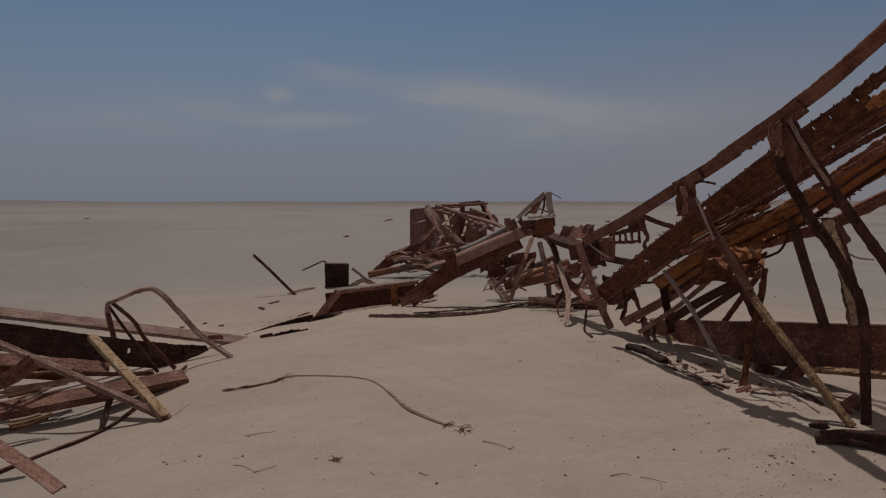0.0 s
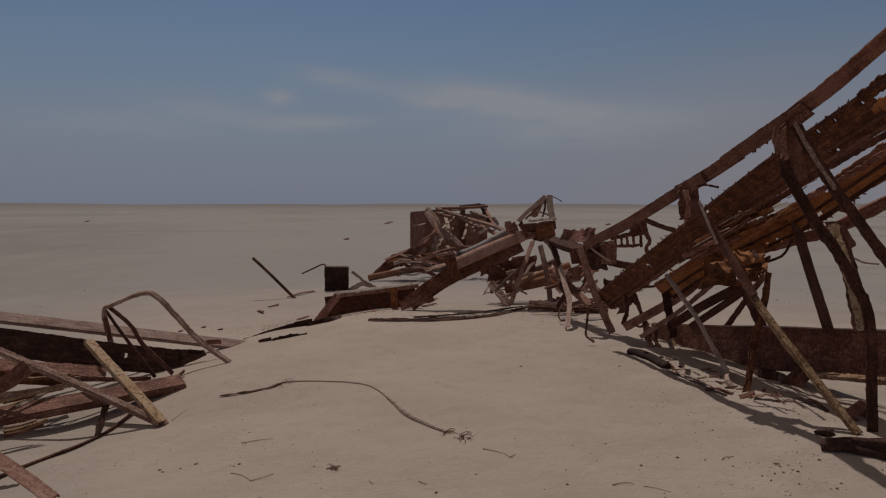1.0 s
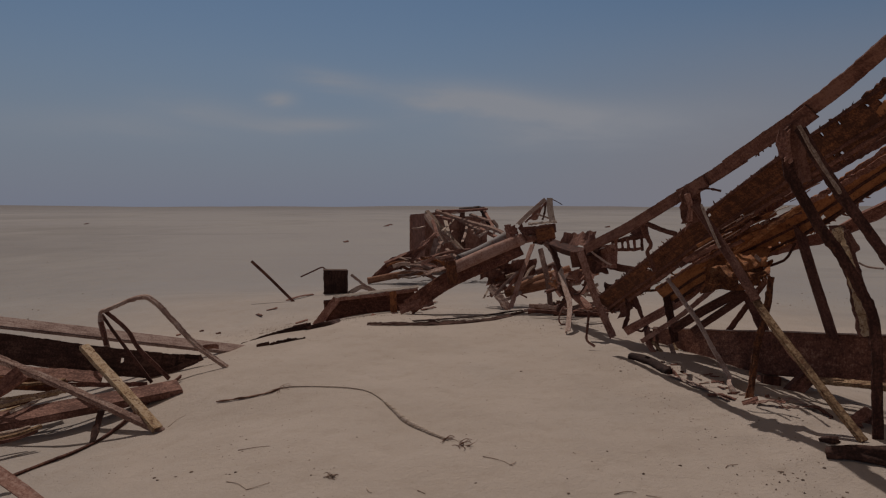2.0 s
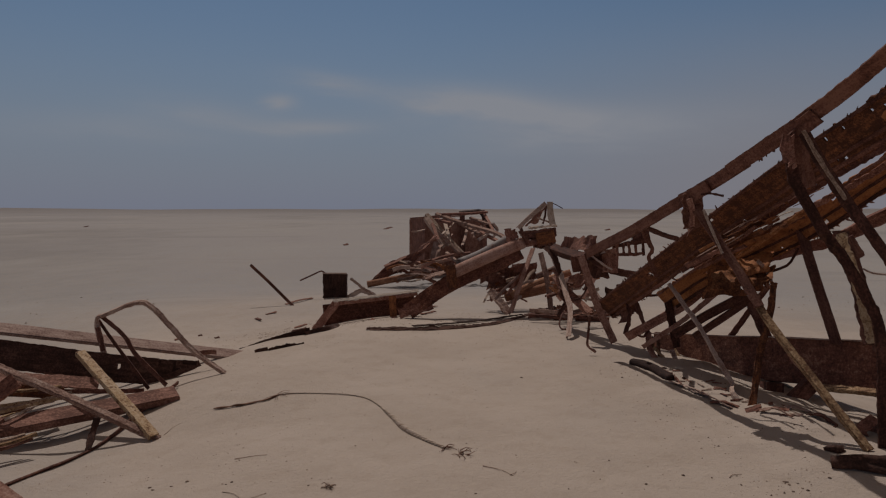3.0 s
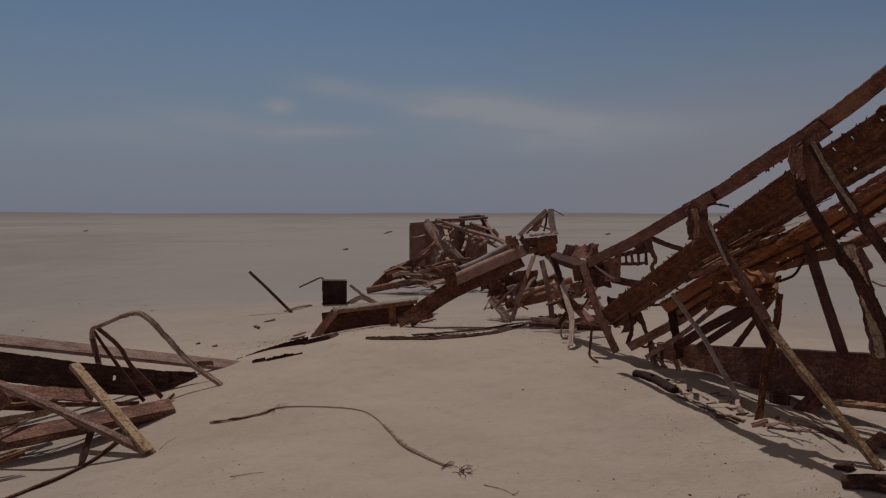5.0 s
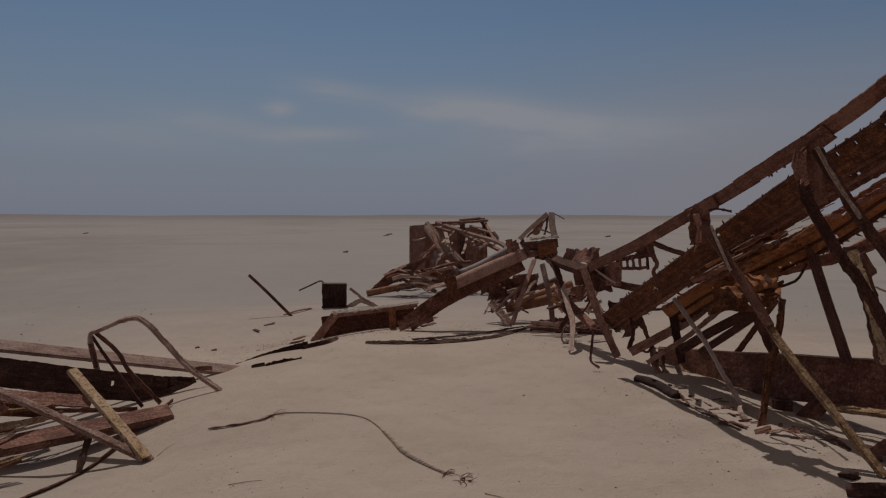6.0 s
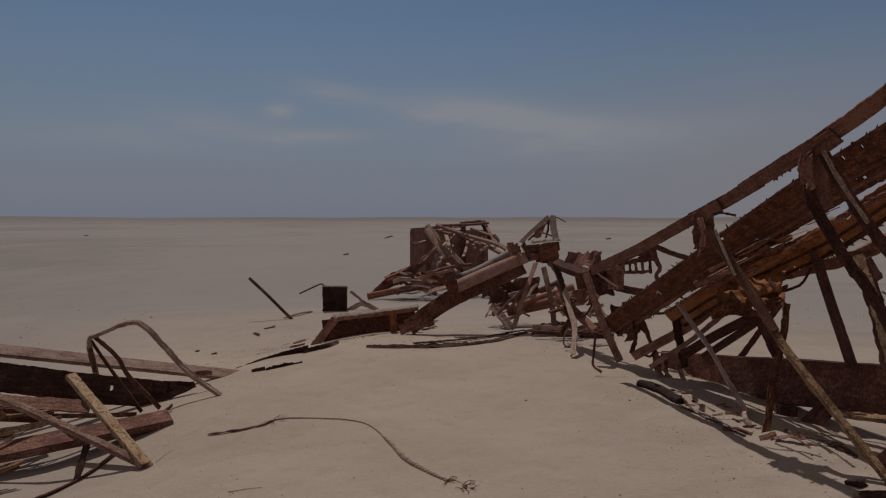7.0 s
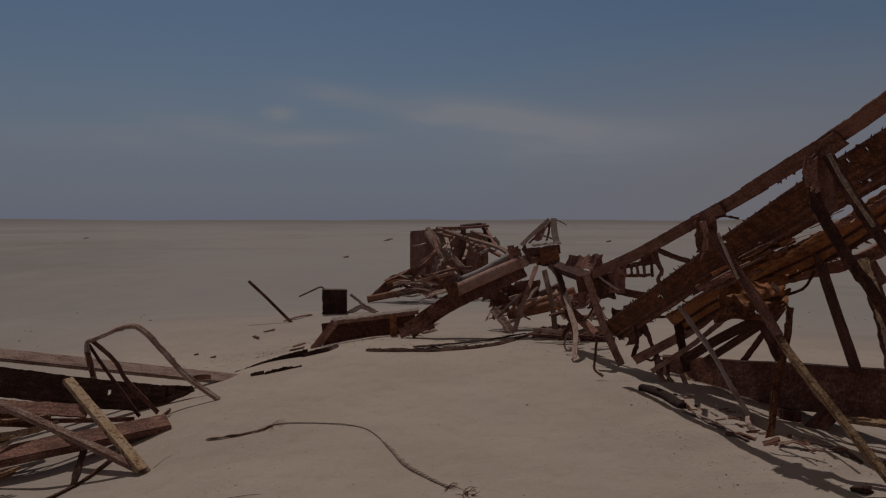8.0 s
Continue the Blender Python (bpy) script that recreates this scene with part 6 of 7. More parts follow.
member("scrap_angle", [(-1.48, 24.77, 0.01), (-1.14, 24.71, 0.04), (-0.91, 24.67, -0.07)], "channel", 0.075, 0.059, RUST_GREY, label="dark corroded strip in the scrap", category="scrap", rag=0.021, roll=9, face=(-0.2, -0.35, 1), group="scrap heap behind the girder")
member("scrap_bar", [(-1.53, 24.78, -0.67), (-1.45, 24.83, -0.63), (-1.23, 24.96, -0.54)], "angle", 0.09, 0.059, RUST, label="rusted scrap bar beside the pipe", category="scrap", rag=0.021, roll=11, face=(-0.2, -0.35, 1), group="scrap heap behind the girder")
member("scrap_bar", [(-0.90, 23.97, -0.07), (-0.48, 24.12, 0.04), (-0.18, 24.22, 0.11)], "channel", 0.105, 0.059, RUST_PINK, label="dark corroded strip in the scrap", category="scrap", rag=0.021, roll=-21, face=(-0.2, -0.35, 1), group="scrap heap behind the girder")
member("scrap_strip", [(-1.71, 23.51, -0.17), (-1.25, 23.70, -0.07), (-0.91, 23.84, 0.08)], "angle", 0.088, 0.059, RUST_DARK, label="rusted scrap bar beside the pipe", category="scrap", rag=0.021, roll=-18, face=(0, -1, 0.2), group="scrap heap behind the girder")
member("scrap_bar", [(-0.73, 24.32, 0.08), (-0.50, 24.21, 0.01), (-0.17, 24.06, -0.12)], "angle", 0.081, 0.059, RUST_ORANGE, label="rusted scrap bar beside the pipe", category="scrap", rag=0.021, roll=12, face=(0, -1, 0.2), group="scrap heap behind the girder")
member("scrap_strip", [(-1.44, 23.60, -0.47), (-1.07, 23.71, -0.43), (-0.68, 23.83, -0.30)], "channel", 0.067, 0.059, RUST_GREY, label="rusted scrap bar beside the pipe", category="scrap", rag=0.021, roll=14, face=(0, -1, 0.2), group="scrap heap behind the girder")
member("scrap_bar", [(-1.55, 24.78, 0.08), (-1.17, 24.65, -0.02), (-0.88, 24.55, -0.10)], "flat", 0.089, 0.059, PLATE_CREAM, label="rusted scrap bar beside the pipe", category="scrap", rag=0.021, roll=-4, face=(-0.2, -0.35, 1), group="scrap heap behind the girder")
member("scrap_strip", [(-0.75, 25.44, -0.26), (-0.58, 25.48, -0.19), (-0.29, 25.55, -0.18)], "flat", 0.053, 0.059, RUST_BLACK, label="dark corroded strip in the scrap", category="scrap", rag=0.021, roll=-24, face=(-0.2, -0.35, 1), group="scrap heap behind the girder")
member("scrap_bar", [(-1.22, 24.08, -0.05), (-1.06, 24.08, -0.02), (-0.95, 24.08, -0.05)], "angle", 0.107, 0.059, RUST_DARK, label="dark corroded strip in the scrap", category="scrap", rag=0.021, roll=-24, face=(0, -1, 0.2), group="scrap heap behind the girder")
member("scrap_angle", [(-0.96, 25.31, -0.20), (-0.69, 25.48, -0.02), (-0.38, 25.64, 0.05)], "angle", 0.084, 0.059, RUST, label="rusted scrap bar beside the pipe", category="scrap", rag=0.021, roll=-17, face=(-0.2, -0.35, 1), group="scrap heap behind the girder")
member("scrap_angle", [(-0.67, 23.74, -0.08), (-0.35, 23.89, 0.08), (-0.04, 24.02, 0.13)], "flat", 0.102, 0.059, RUST_GREY, label="dark corroded strip in the scrap", category="scrap", rag=0.021, roll=-2, face=(-0.2, -0.35, 1), group="scrap heap behind the girder")
member("scrap_strip", [(-0.75, 24.90, -0.43), (-0.47, 24.99, -0.34), (-0.17, 25.08, -0.29)], "channel", 0.087, 0.059, RUST, label="rusted scrap bar beside the pipe", category="scrap", rag=0.021, roll=-1, face=(-0.2, -0.35, 1), group="scrap heap behind the girder")
member("scrap_angle", [(-0.66, 23.90, -0.47), (-0.46, 23.98, -0.39), (-0.14, 24.10, -0.33)], "channel", 0.079, 0.059, RUST_PINK, label="dark corroded strip in the scrap", category="scrap", rag=0.021, roll=-24, face=(-0.2, -0.35, 1), group="scrap heap behind the girder")
member("scrap_bar", [(-1.13, 24.80, -0.24), (-0.95, 24.94, -0.06), (-0.68, 25.08, -0.03)], "channel", 0.086, 0.059, RUST_DARK, label="dark corroded strip in the scrap", category="scrap", rag=0.021, roll=8, face=(-0.2, -0.35, 1), group="scrap heap behind the girder")
member("scrap_bar", [(-1.84, 24.15, -0.17), (-1.58, 24.24, -0.06), (-1.26, 24.33, -0.04)], "channel", 0.053, 0.059, RUST_ORANGE, label="rusted scrap bar beside the pipe", category="scrap", rag=0.021, roll=-11, face=(-0.2, -0.35, 1), group="scrap heap behind the girder")
member("scrap_angle", [(-1.18, 24.24, -0.14), (-0.77, 24.18, -0.16), (-0.37, 24.12, -0.23)], "channel", 0.088, 0.059, RUST_GREY, label="rusted scrap bar beside the pipe", category="scrap", rag=0.021, roll=6, face=(-0.2, -0.35, 1), group="scrap heap behind the girder")
member("scrap_bar", [(-1.08, 24.22, -0.29), (-0.78, 24.25, -0.27), (-0.50, 24.27, -0.25)], "flat", 0.095, 0.059, RUST, label="rusted scrap bar beside the pipe", category="scrap", rag=0.021, roll=24, face=(-0.2, -0.35, 1), group="scrap heap behind the girder")
member("scrap_bar", [(-1.70, 24.72, -0.56), (-1.33, 24.79, -0.58), (-1.01, 24.85, -0.47)], "flat", 0.09, 0.059, RUST_BLACK, label="rusted scrap bar beside the pipe", category="scrap", rag=0.021, roll=17, face=(-0.2, -0.35, 1), group="scrap heap behind the girder")
member("scrap_angle", [(-1.35, 24.51, -0.41), (-1.13, 24.63, -0.32), (-0.98, 24.72, -0.25)], "channel", 0.094, 0.059, RUST_DARK, label="rusted scrap bar beside the pipe", category="scrap", rag=0.021, roll=-21, face=(-0.2, -0.35, 1), group="scrap heap behind the girder")
member("scrap_strip", [(-1.90, 24.23, -0.08), (-1.51, 24.44, 0.07), (-1.22, 24.61, 0.21)], "angle", 0.082, 0.059, RUST, label="dark corroded strip in the scrap", category="scrap", rag=0.021, roll=23, face=(-0.2, -0.35, 1), group="scrap heap behind the girder")
member("scrap_strip", [(-1.21, 23.57, -0.30), (-0.74, 23.54, -0.28), (-0.41, 23.51, -0.35)], "flat", 0.092, 0.059, RUST_GREY, label="rusted scrap bar beside the pipe", category="scrap", rag=0.021, roll=4, face=(-0.2, -0.35, 1), group="scrap heap behind the girder")
member("scrap_bar", [(-0.69, 23.47, -0.09), (-0.44, 23.64, 0.04), (-0.25, 23.76, 0.13)], "flat", 0.097, 0.059, RUST, label="dark corroded strip in the scrap", category="scrap", rag=0.021, roll=14, face=(0, -1, 0.2), group="scrap heap behind the girder")
member("scrap_strip", [(-1.58, 23.51, -0.16), (-1.31, 23.55, -0.08), (-1.04, 23.60, -0.09)], "channel", 0.102, 0.059, RUST_PINK, label="rusted scrap bar beside the pipe", category="scrap", rag=0.021, roll=25, face=(0, -1, 0.2), group="scrap heap behind the girder")
member("scrap_angle", [(-0.73, 24.85, -0.47), (-0.42, 24.81, -0.53), (-0.19, 24.78, -0.52)], "flat", 0.07, 0.059, RUST_DARK, label="rusted scrap bar beside the pipe", category="scrap", rag=0.021, roll=-18, face=(-0.2, -0.35, 1), group="scrap heap behind the girder")
member("scrap_bar", [(-0.72, 24.43, 0.02), (-0.36, 24.36, 0.02), (-0.04, 24.30, -0.08)], "channel", 0.06, 0.059, RUST_ORANGE, label="rusted scrap bar beside the pipe", category="scrap", rag=0.021, roll=17, face=(0, -1, 0.2), group="scrap heap behind the girder")
member("scrap_bar", [(-1.15, 25.12, -0.16), (-0.75, 24.96, -0.26), (-0.35, 24.79, -0.41)], "flat", 0.094, 0.059, RUST_GREY, label="dark corroded strip in the scrap", category="scrap", rag=0.021, roll=-14, face=(-0.2, -0.35, 1), group="scrap heap behind the girder")
member("scrap_strip", [(-1.36, 23.84, -0.49), (-1.02, 23.84, -0.55), (-0.71, 23.84, -0.48)], "flat", 0.065, 0.059, PLATE_CREAM, label="rusted scrap bar beside the pipe", category="scrap", rag=0.021, roll=22, face=(-0.2, -0.35, 1), group="scrap heap behind the girder")
member("scrap_bar", [(-1.77, 24.72, -0.29), (-1.63, 24.70, -0.28), (-1.36, 24.66, -0.33)], "flat", 0.07, 0.059, RUST_BLACK, label="dark corroded strip in the scrap", category="scrap", rag=0.021, roll=10, face=(-0.2, -0.35, 1), group="scrap heap behind the girder")
member("scrap_angle", [(-1.09, 25.35, -0.54), (-0.63, 25.24, -0.55), (-0.22, 25.13, -0.71)], "channel", 0.103, 0.059, RUST_DARK, label="dark corroded strip in the scrap", category="scrap", rag=0.021, roll=-11, face=(0, -1, 0.2), group="scrap heap behind the girder")
member("scrap_strip", [(-1.40, 24.69, -0.23), (-1.05, 24.51, -0.36), (-0.79, 24.38, -0.46)], "flat", 0.106, 0.059, RUST, label="dark corroded strip in the scrap", category="scrap", rag=0.021, roll=-24, face=(0, -1, 0.2), group="scrap heap behind the girder")
member("scrap_angle", [(-1.32, 23.88, -0.54), (-1.22, 23.91, -0.48), (-1.02, 23.95, -0.48)], "angle", 0.071, 0.059, RUST_GREY, label="rusted scrap bar beside the pipe", category="scrap", rag=0.021, roll=8, face=(0, -1, 0.2), group="scrap heap behind the girder")
member("scrap_angle", [(-0.76, 24.66, -0.06), (-0.49, 24.54, -0.19), (-0.22, 24.44, -0.23)], "channel", 0.104, 0.059, RUST, label="rusted scrap bar beside the pipe", category="scrap", rag=0.021, roll=9, face=(-0.2, -0.35, 1), group="scrap heap behind the girder")
# dark plate that also puts in the shadow band under the heap
member("scrap_strip", [on(1.76, 13.93, 0.050), on(2.27, 12.73, 0.060), on(3.14, 13.13, 0.060)], "flat", 0.16, 0.1, RUST_BLACK, label="dark corroded strip and shadow band lying at the mast foot", category="scrap", rag=0.04, holes=0.1, roll=-50, step=0.04, group="scrap heap behind the girder")
member("scrap_strip", [(2.05, 12.41, 0.43), (2.20, 12.43, 0.45), (2.29, 12.45, 0.46)], "channel", 0.03, 0.032, RUST_PINK, label="dark corroded strip in the heap", category="scrap", rag=0.011, roll=-21, face=(-0.2, -0.35, 1), group="scrap heap behind the girder")
member("scrap_bar", [(1.76, 11.37, 0.57), (1.89, 11.28, 0.51), (2.05, 11.16, 0.42)], "angle", 0.048, 0.032, RUST_DARK, label="dark corroded strip in the heap", category="scrap", rag=0.011, roll=-1, face=(-0.2, -0.35, 1), group="scrap heap behind the girder")
member("scrap_strip", [(1.77, 12.40, 0.52), (2.01, 12.39, 0.49), (2.22, 12.39, 0.51)], "flat", 0.039, 0.032, RUST_ORANGE, label="rusted scrap bar tangled in the heap", category="scrap", rag=0.011, roll=-23, face=(-0.2, -0.35, 1), group="scrap heap behind the girder")
member("scrap_strip", [(2.46, 12.77, 0.67), (2.52, 12.52, 0.48), (2.59, 12.26, 0.29)], "angle", 0.031, 0.032, RUST_GREY, label="dark corroded strip in the heap", category="scrap", rag=0.011, roll=-8, face=(-0.2, -0.35, 1), group="scrap heap behind the girder")
member("scrap_bar", [(1.82, 11.69, 0.24), (1.90, 11.64, 0.22), (1.96, 11.59, 0.18)], "channel", 0.043, 0.032, RUST, label="dark corroded strip in the heap", category="scrap", rag=0.011, roll=-6, face=(0, -1, 0.2), group="scrap heap behind the girder")
member("scrap_angle", [(1.89, 12.52, 0.66), (2.02, 12.42, 0.56), (2.16, 12.33, 0.53)], "channel", 0.037, 0.032, RUST_BLACK, label="dark corroded strip in the heap", category="scrap", rag=0.011, roll=9, face=(-0.2, -0.35, 1), group="scrap heap behind the girder")
member("scrap_angle", [(1.77, 11.58, 0.25), (1.85, 11.58, 0.22), (1.96, 11.58, 0.25)], "angle", 0.052, 0.032, RUST_DARK, label="dark corroded strip in the heap", category="scrap", rag=0.011, roll=-1, face=(0, -1, 0.2), group="scrap heap behind the girder")
member("scrap_bar", [(1.76, 11.77, 0.81), (1.81, 11.61, 0.70), (1.81, 11.50, 0.61)], "channel", 0.045, 0.032, RUST, label="dark corroded strip in the heap", category="scrap", rag=0.011, roll=-14, face=(-0.2, -0.35, 1), group="scrap heap behind the girder")
member("scrap_strip", [(1.88, 12.12, 0.50), (2.00, 12.21, 0.55), (2.06, 12.30, 0.63)], "angle", 0.054, 0.032, RUST_GREY, label="rusted scrap bar tangled in the heap", category="scrap", rag=0.011, roll=-6, face=(-0.2, -0.35, 1), group="scrap heap behind the girder")
member("scrap_bar", [(2.09, 11.78, 0.55), (2.20, 11.84, 0.57), (2.27, 11.90, 0.64)], "angle", 0.039, 0.032, RUST, label="dark corroded strip in the heap", category="scrap", rag=0.011, roll=-30, face=(-0.2, -0.35, 1), group="scrap heap behind the girder")
member("scrap_angle", [(2.11, 11.60, 0.41), (2.24, 11.64, 0.42), (2.40, 11.69, 0.47)], "channel", 0.036, 0.032, RUST_PINK, label="rusted scrap bar tangled in the heap", category="scrap", rag=0.011, roll=7, face=(-0.2, -0.35, 1), group="scrap heap behind the girder")
member("scrap_strip", [(1.75, 11.34, 0.14), (1.89, 11.53, 0.26), (2.01, 11.72, 0.40)], "angle", 0.054, 0.032, RUST_DARK, label="rusted scrap bar tangled in the heap", category="scrap", rag=0.011, roll=18, face=(0, -1, 0.2), group="scrap heap behind the girder")
member("scrap_strip", [(1.72, 12.02, 0.51), (1.89, 11.87, 0.40), (2.04, 11.74, 0.31)], "flat", 0.046, 0.032, RUST_ORANGE, label="dark corroded strip in the heap", category="scrap", rag=0.011, roll=21, face=(-0.2, -0.35, 1), group="scrap heap behind the girder")
member("scrap_bar", [(2.16, 12.57, 0.31), (2.35, 12.53, 0.28), (2.57, 12.48, 0.25)], "channel", 0.032, 0.032, RUST_GREY, label="dark corroded strip in the heap", category="scrap", rag=0.011, roll=-13, face=(-0.2, -0.35, 1), group="scrap heap behind the girder")
member("scrap_angle", [(2.26, 11.84, 0.31), (2.37, 11.97, 0.42), (2.53, 12.09, 0.48)], "flat", 0.056, 0.032, PLATE_CREAM, label="dark corroded strip in the heap", category="scrap", rag=0.011, roll=4, face=(0, -1, 0.2), group="scrap heap behind the girder")
member("scrap_angle", [(1.81, 11.70, 0.46), (1.88, 11.58, 0.36), (1.96, 11.46, 0.29)], "channel", 0.035, 0.032, RUST_BLACK, label="rusted scrap bar tangled in the heap", category="scrap", rag=0.011, roll=30, face=(-0.2, -0.35, 1), group="scrap heap behind the girder")
member("scrap_bar", [(2.16, 11.51, 0.38), (2.30, 11.72, 0.53), (2.48, 12.00, 0.73)], "angle", 0.057, 0.032, RUST_DARK, label="dark corroded strip in the heap", category="scrap", rag=0.011, roll=9, face=(-0.2, -0.35, 1), group="scrap heap behind the girder")
member("scrap_strip", [(1.67, 12.05, 0.36), (1.87, 12.15, 0.41), (2.09, 12.26, 0.51)], "channel", 0.048, 0.032, RUST, label="rusted scrap bar tangled in the heap", category="scrap", rag=0.011, roll=6, face=(-0.2, -0.35, 1), group="scrap heap behind the girder")
sheet("scrap_sheet", (-2.50, 24.60, -0.72), (1.329, 0.400, 0.493), (0.737, 0.200, 0.736), RUST_DARK, crumple=0.08, holes=0.05, label="dark torn sheet standing on the sand", category="sheet", group="scrap heap behind the girder")
sheet("scrap_sheet", (0.85, 14.60, 0.19), (0.857, -0.200, 0.077), (0.131, 0.000, 0.464), RUST_DARK, crumple=0.15, holes=0.15, label="crumpled dark sheet in the scrap heap", category="sheet", group="scrap heap behind the girder")
sheet("crumpled_sheet", (1.80, 11.60, 1.12), (0.354, -0.900, 0.036), (0.067, 0.000, 0.215), RUST_DARK, mast, crumple=0.1, holes=0.03, rag=0.04, cells=20, freq=2.2)
sheet("scrap_sheet", (2.17, 10.20, 0.32), (0.217, -0.300, 0.014), (0.072, 0.000, 0.391), RUST_BLACK, crumple=0.06, holes=0.2, rag=0.08, label="dark torn upright sheet at the mast foot", category="sheet", group="scrap heap behind the girder")

tube("scrap_pipe", [(1.31, 14.20, 0.11), (1.79, 14.20, 0.33), (2.44, 14.20, 0.54)], 0.085, PIPE_RED, label="rust-brown pipe lying through the scrap heap", category="pipe", group="scrap heap behind the girder", wall=0.012)
tube("scrap_pipe", [(1.07, 14.60, 0.24), (1.63, 14.70, 0.36), (2.26, 14.80, 0.60)], 0.05, RUST_GREY, label="thin grey-brown pipe in the scrap heap", category="pipe", group="scrap heap behind the girder", wall=0.012)
sheet("scrap_sheet", (0.73, 14.40, 0.39), (0.5, -0.1, -0.1), (0.1, 0.1, 0.35), RUST_DARK, crumple=0.14, holes=0.28, rag=0.1, cells=20, label="crumpled rusted sheet torn open on the scrap heap", category="sheet", group="scrap heap behind the girder")
sheet("scrap_sheet", (0.82, 14.00, 0.06), (0.35, -0.1, 0.05), (0.05, 0.1, 0.22), RUST_BLACK, crumple=0.14, holes=0.28, rag=0.1, cells=20, label="crumpled rusted sheet torn open on the scrap heap", category="sheet", group="scrap heap behind the girder")
sheet("scrap_sheet", (1.72, 14.50, 0.16), (0.5, 0.1, 0.1), (0.1, 0, 0.25), RUST_BLACK, crumple=0.14, holes=0.28, rag=0.1, cells=20, label="crumpled rusted sheet torn open on the scrap heap", category="sheet", group="scrap heap behind the girder")
sheet("scrap_sheet", (2.16, 13.20, 0.31), (0.4, -0.2, 0.05), (0.1, 0.05, 0.3), RUST_DARK, crumple=0.14, holes=0.28, rag=0.1, cells=20, label="crumpled rusted sheet torn open on the scrap heap", category="sheet", group="scrap heap behind the girder")

# ---- open tank with bars thrown across it ----

tank = thing("wrecked_tank", (-1.31, 30.40, -1.09), "dark rusted open tank standing on the plain", "tank")
sheet("side_panel", (-1.31, 30.40, -1.09), (0.623, -1.800, 0.105), (0.005, 0.000, 2.477), RUST_DARK, tank, crumple=0.02, holes=0, rag=0.01)
tank_back = sheet("back_panel", (-1.31, 30.50, -1.10), (3.197, 1.000, -0.047), (0.005, 0.000, 2.508), RUST_DARK, tank, crumple=0.05, holes=0, rag=0.02)
member("rim", [(-1.32, 30.30, 1.37), (0.15, 30.78, 1.50), (1.77, 31.30, 1.69)], "angle", 0.12, 0.1, RUST, tank_back, rag=0.02)
member("corner_post", [(-1.28, 30.30, 1.37), (-1.28, 30.30, -1.08)], "angle", 0.16, 0.1, RUST, tank, rag=0.01)
member("corner_post", [(1.71, 31.20, 1.69), (1.82, 31.20, -1.12)], "angle", 0.16, 0.1, RUST, tank, rag=0.01)
member("rib", [(0.81, 30.90, 1.57), (0.86, 30.90, -1.09)], "channel", 0.2, 0.1, RUST_DARK, tank_back, rag=0.02)
member("crossed_bar", [(-0.60, 27.90, 1.61), (0.16, 27.11, 0.79), (0.85, 26.40, 0.06)], "angle_low", 0.15, 0.1, PLATE_CREAM, label="sunlit weathered bar thrown across the tank", category="bar", rag=0.014, step=0.1, face=(-0.1, -0.3, 1), group="bars thrown across the tank")
member("crossed_bar", [(-0.24, 27.90, 1.44), (0.07, 27.07, 1.35), (0.33, 26.40, 1.30)], "angle_low", 0.105, 0.07, RUST, label="sunlit weathered bar thrown across the tank", category="bar", rag=0.014, step=0.1, face=(-0.1, -0.3, 1), group="bars thrown across the tank")
member("crossed_bar", [(-0.07, 26.40, 1.62), (0.79, 27.15, 1.64), (1.66, 27.90, 1.70)], "angle_low", 0.105, 0.07, RUST, label="sunlit weathered bar thrown across the tank", category="bar", rag=0.014, step=0.1, face=(-0.1, -0.3, 1), group="bars thrown across the tank")
member("crossed_bar", [(-0.67, 27.90, 1.02), (-0.86, 27.19, 0.99), (-1.07, 26.40, 1.00)], "angle_low", 0.075, 0.05, RUST_PINK, label="sunlit weathered bar thrown across the tank", category="bar", rag=0.014, step=0.1, face=(-0.1, -0.3, 1), group="bars thrown across the tank")
member("crossed_bar", [(-0.12, 27.90, 0.43), (-0.26, 27.11, -0.09), (-0.43, 26.40, -0.55)], "angle_low", 0.18, 0.12, RUST_PINK, label="sunlit weathered bar thrown across the tank", category="bar", rag=0.014, step=0.1, face=(-0.1, -0.3, 1), group="bars thrown across the tank")
member("crossed_bar", [(-0.87, 26.40, 0.20), (-0.55, 27.13, 0.49), (-0.24, 27.90, 0.85)], "angle_low", 0.09, 0.06, RUST, label="sunlit weathered bar thrown across the tank", category="bar", rag=0.014, step=0.1, face=(-0.1, -0.3, 1), group="bars thrown across the tank")
member("crossed_bar", [(0.09, 27.90, 1.27), (0.20, 27.09, 0.86), (0.25, 26.40, 0.50)], "angle_low", 0.12, 0.08, PLATE_CREAM, label="sunlit weathered bar thrown across the tank", category="bar", rag=0.014, step=0.1, face=(-0.1, -0.3, 1), group="bars thrown across the tank")
member("crossed_bar", [(0.35, 27.90, 0.85), (0.10, 27.13, 0.59), (-0.17, 26.40, 0.38)], "angle_low", 0.105, 0.07, RUST_PINK, label="sunlit weathered bar thrown across the tank", category="bar", rag=0.014, step=0.1, face=(-0.1, -0.3, 1), group="bars thrown across the tank")
member("crossed_bar", [(0.67, 27.90, 1.27), (1.03, 27.08, 1.06), (1.33, 26.40, 0.90)], "angle_low", 0.112, 0.075, RUST_PINK, label="sunlit weathered bar thrown across the tank", category="bar", rag=0.014, step=0.1, face=(-0.1, -0.3, 1), group="bars thrown across the tank")
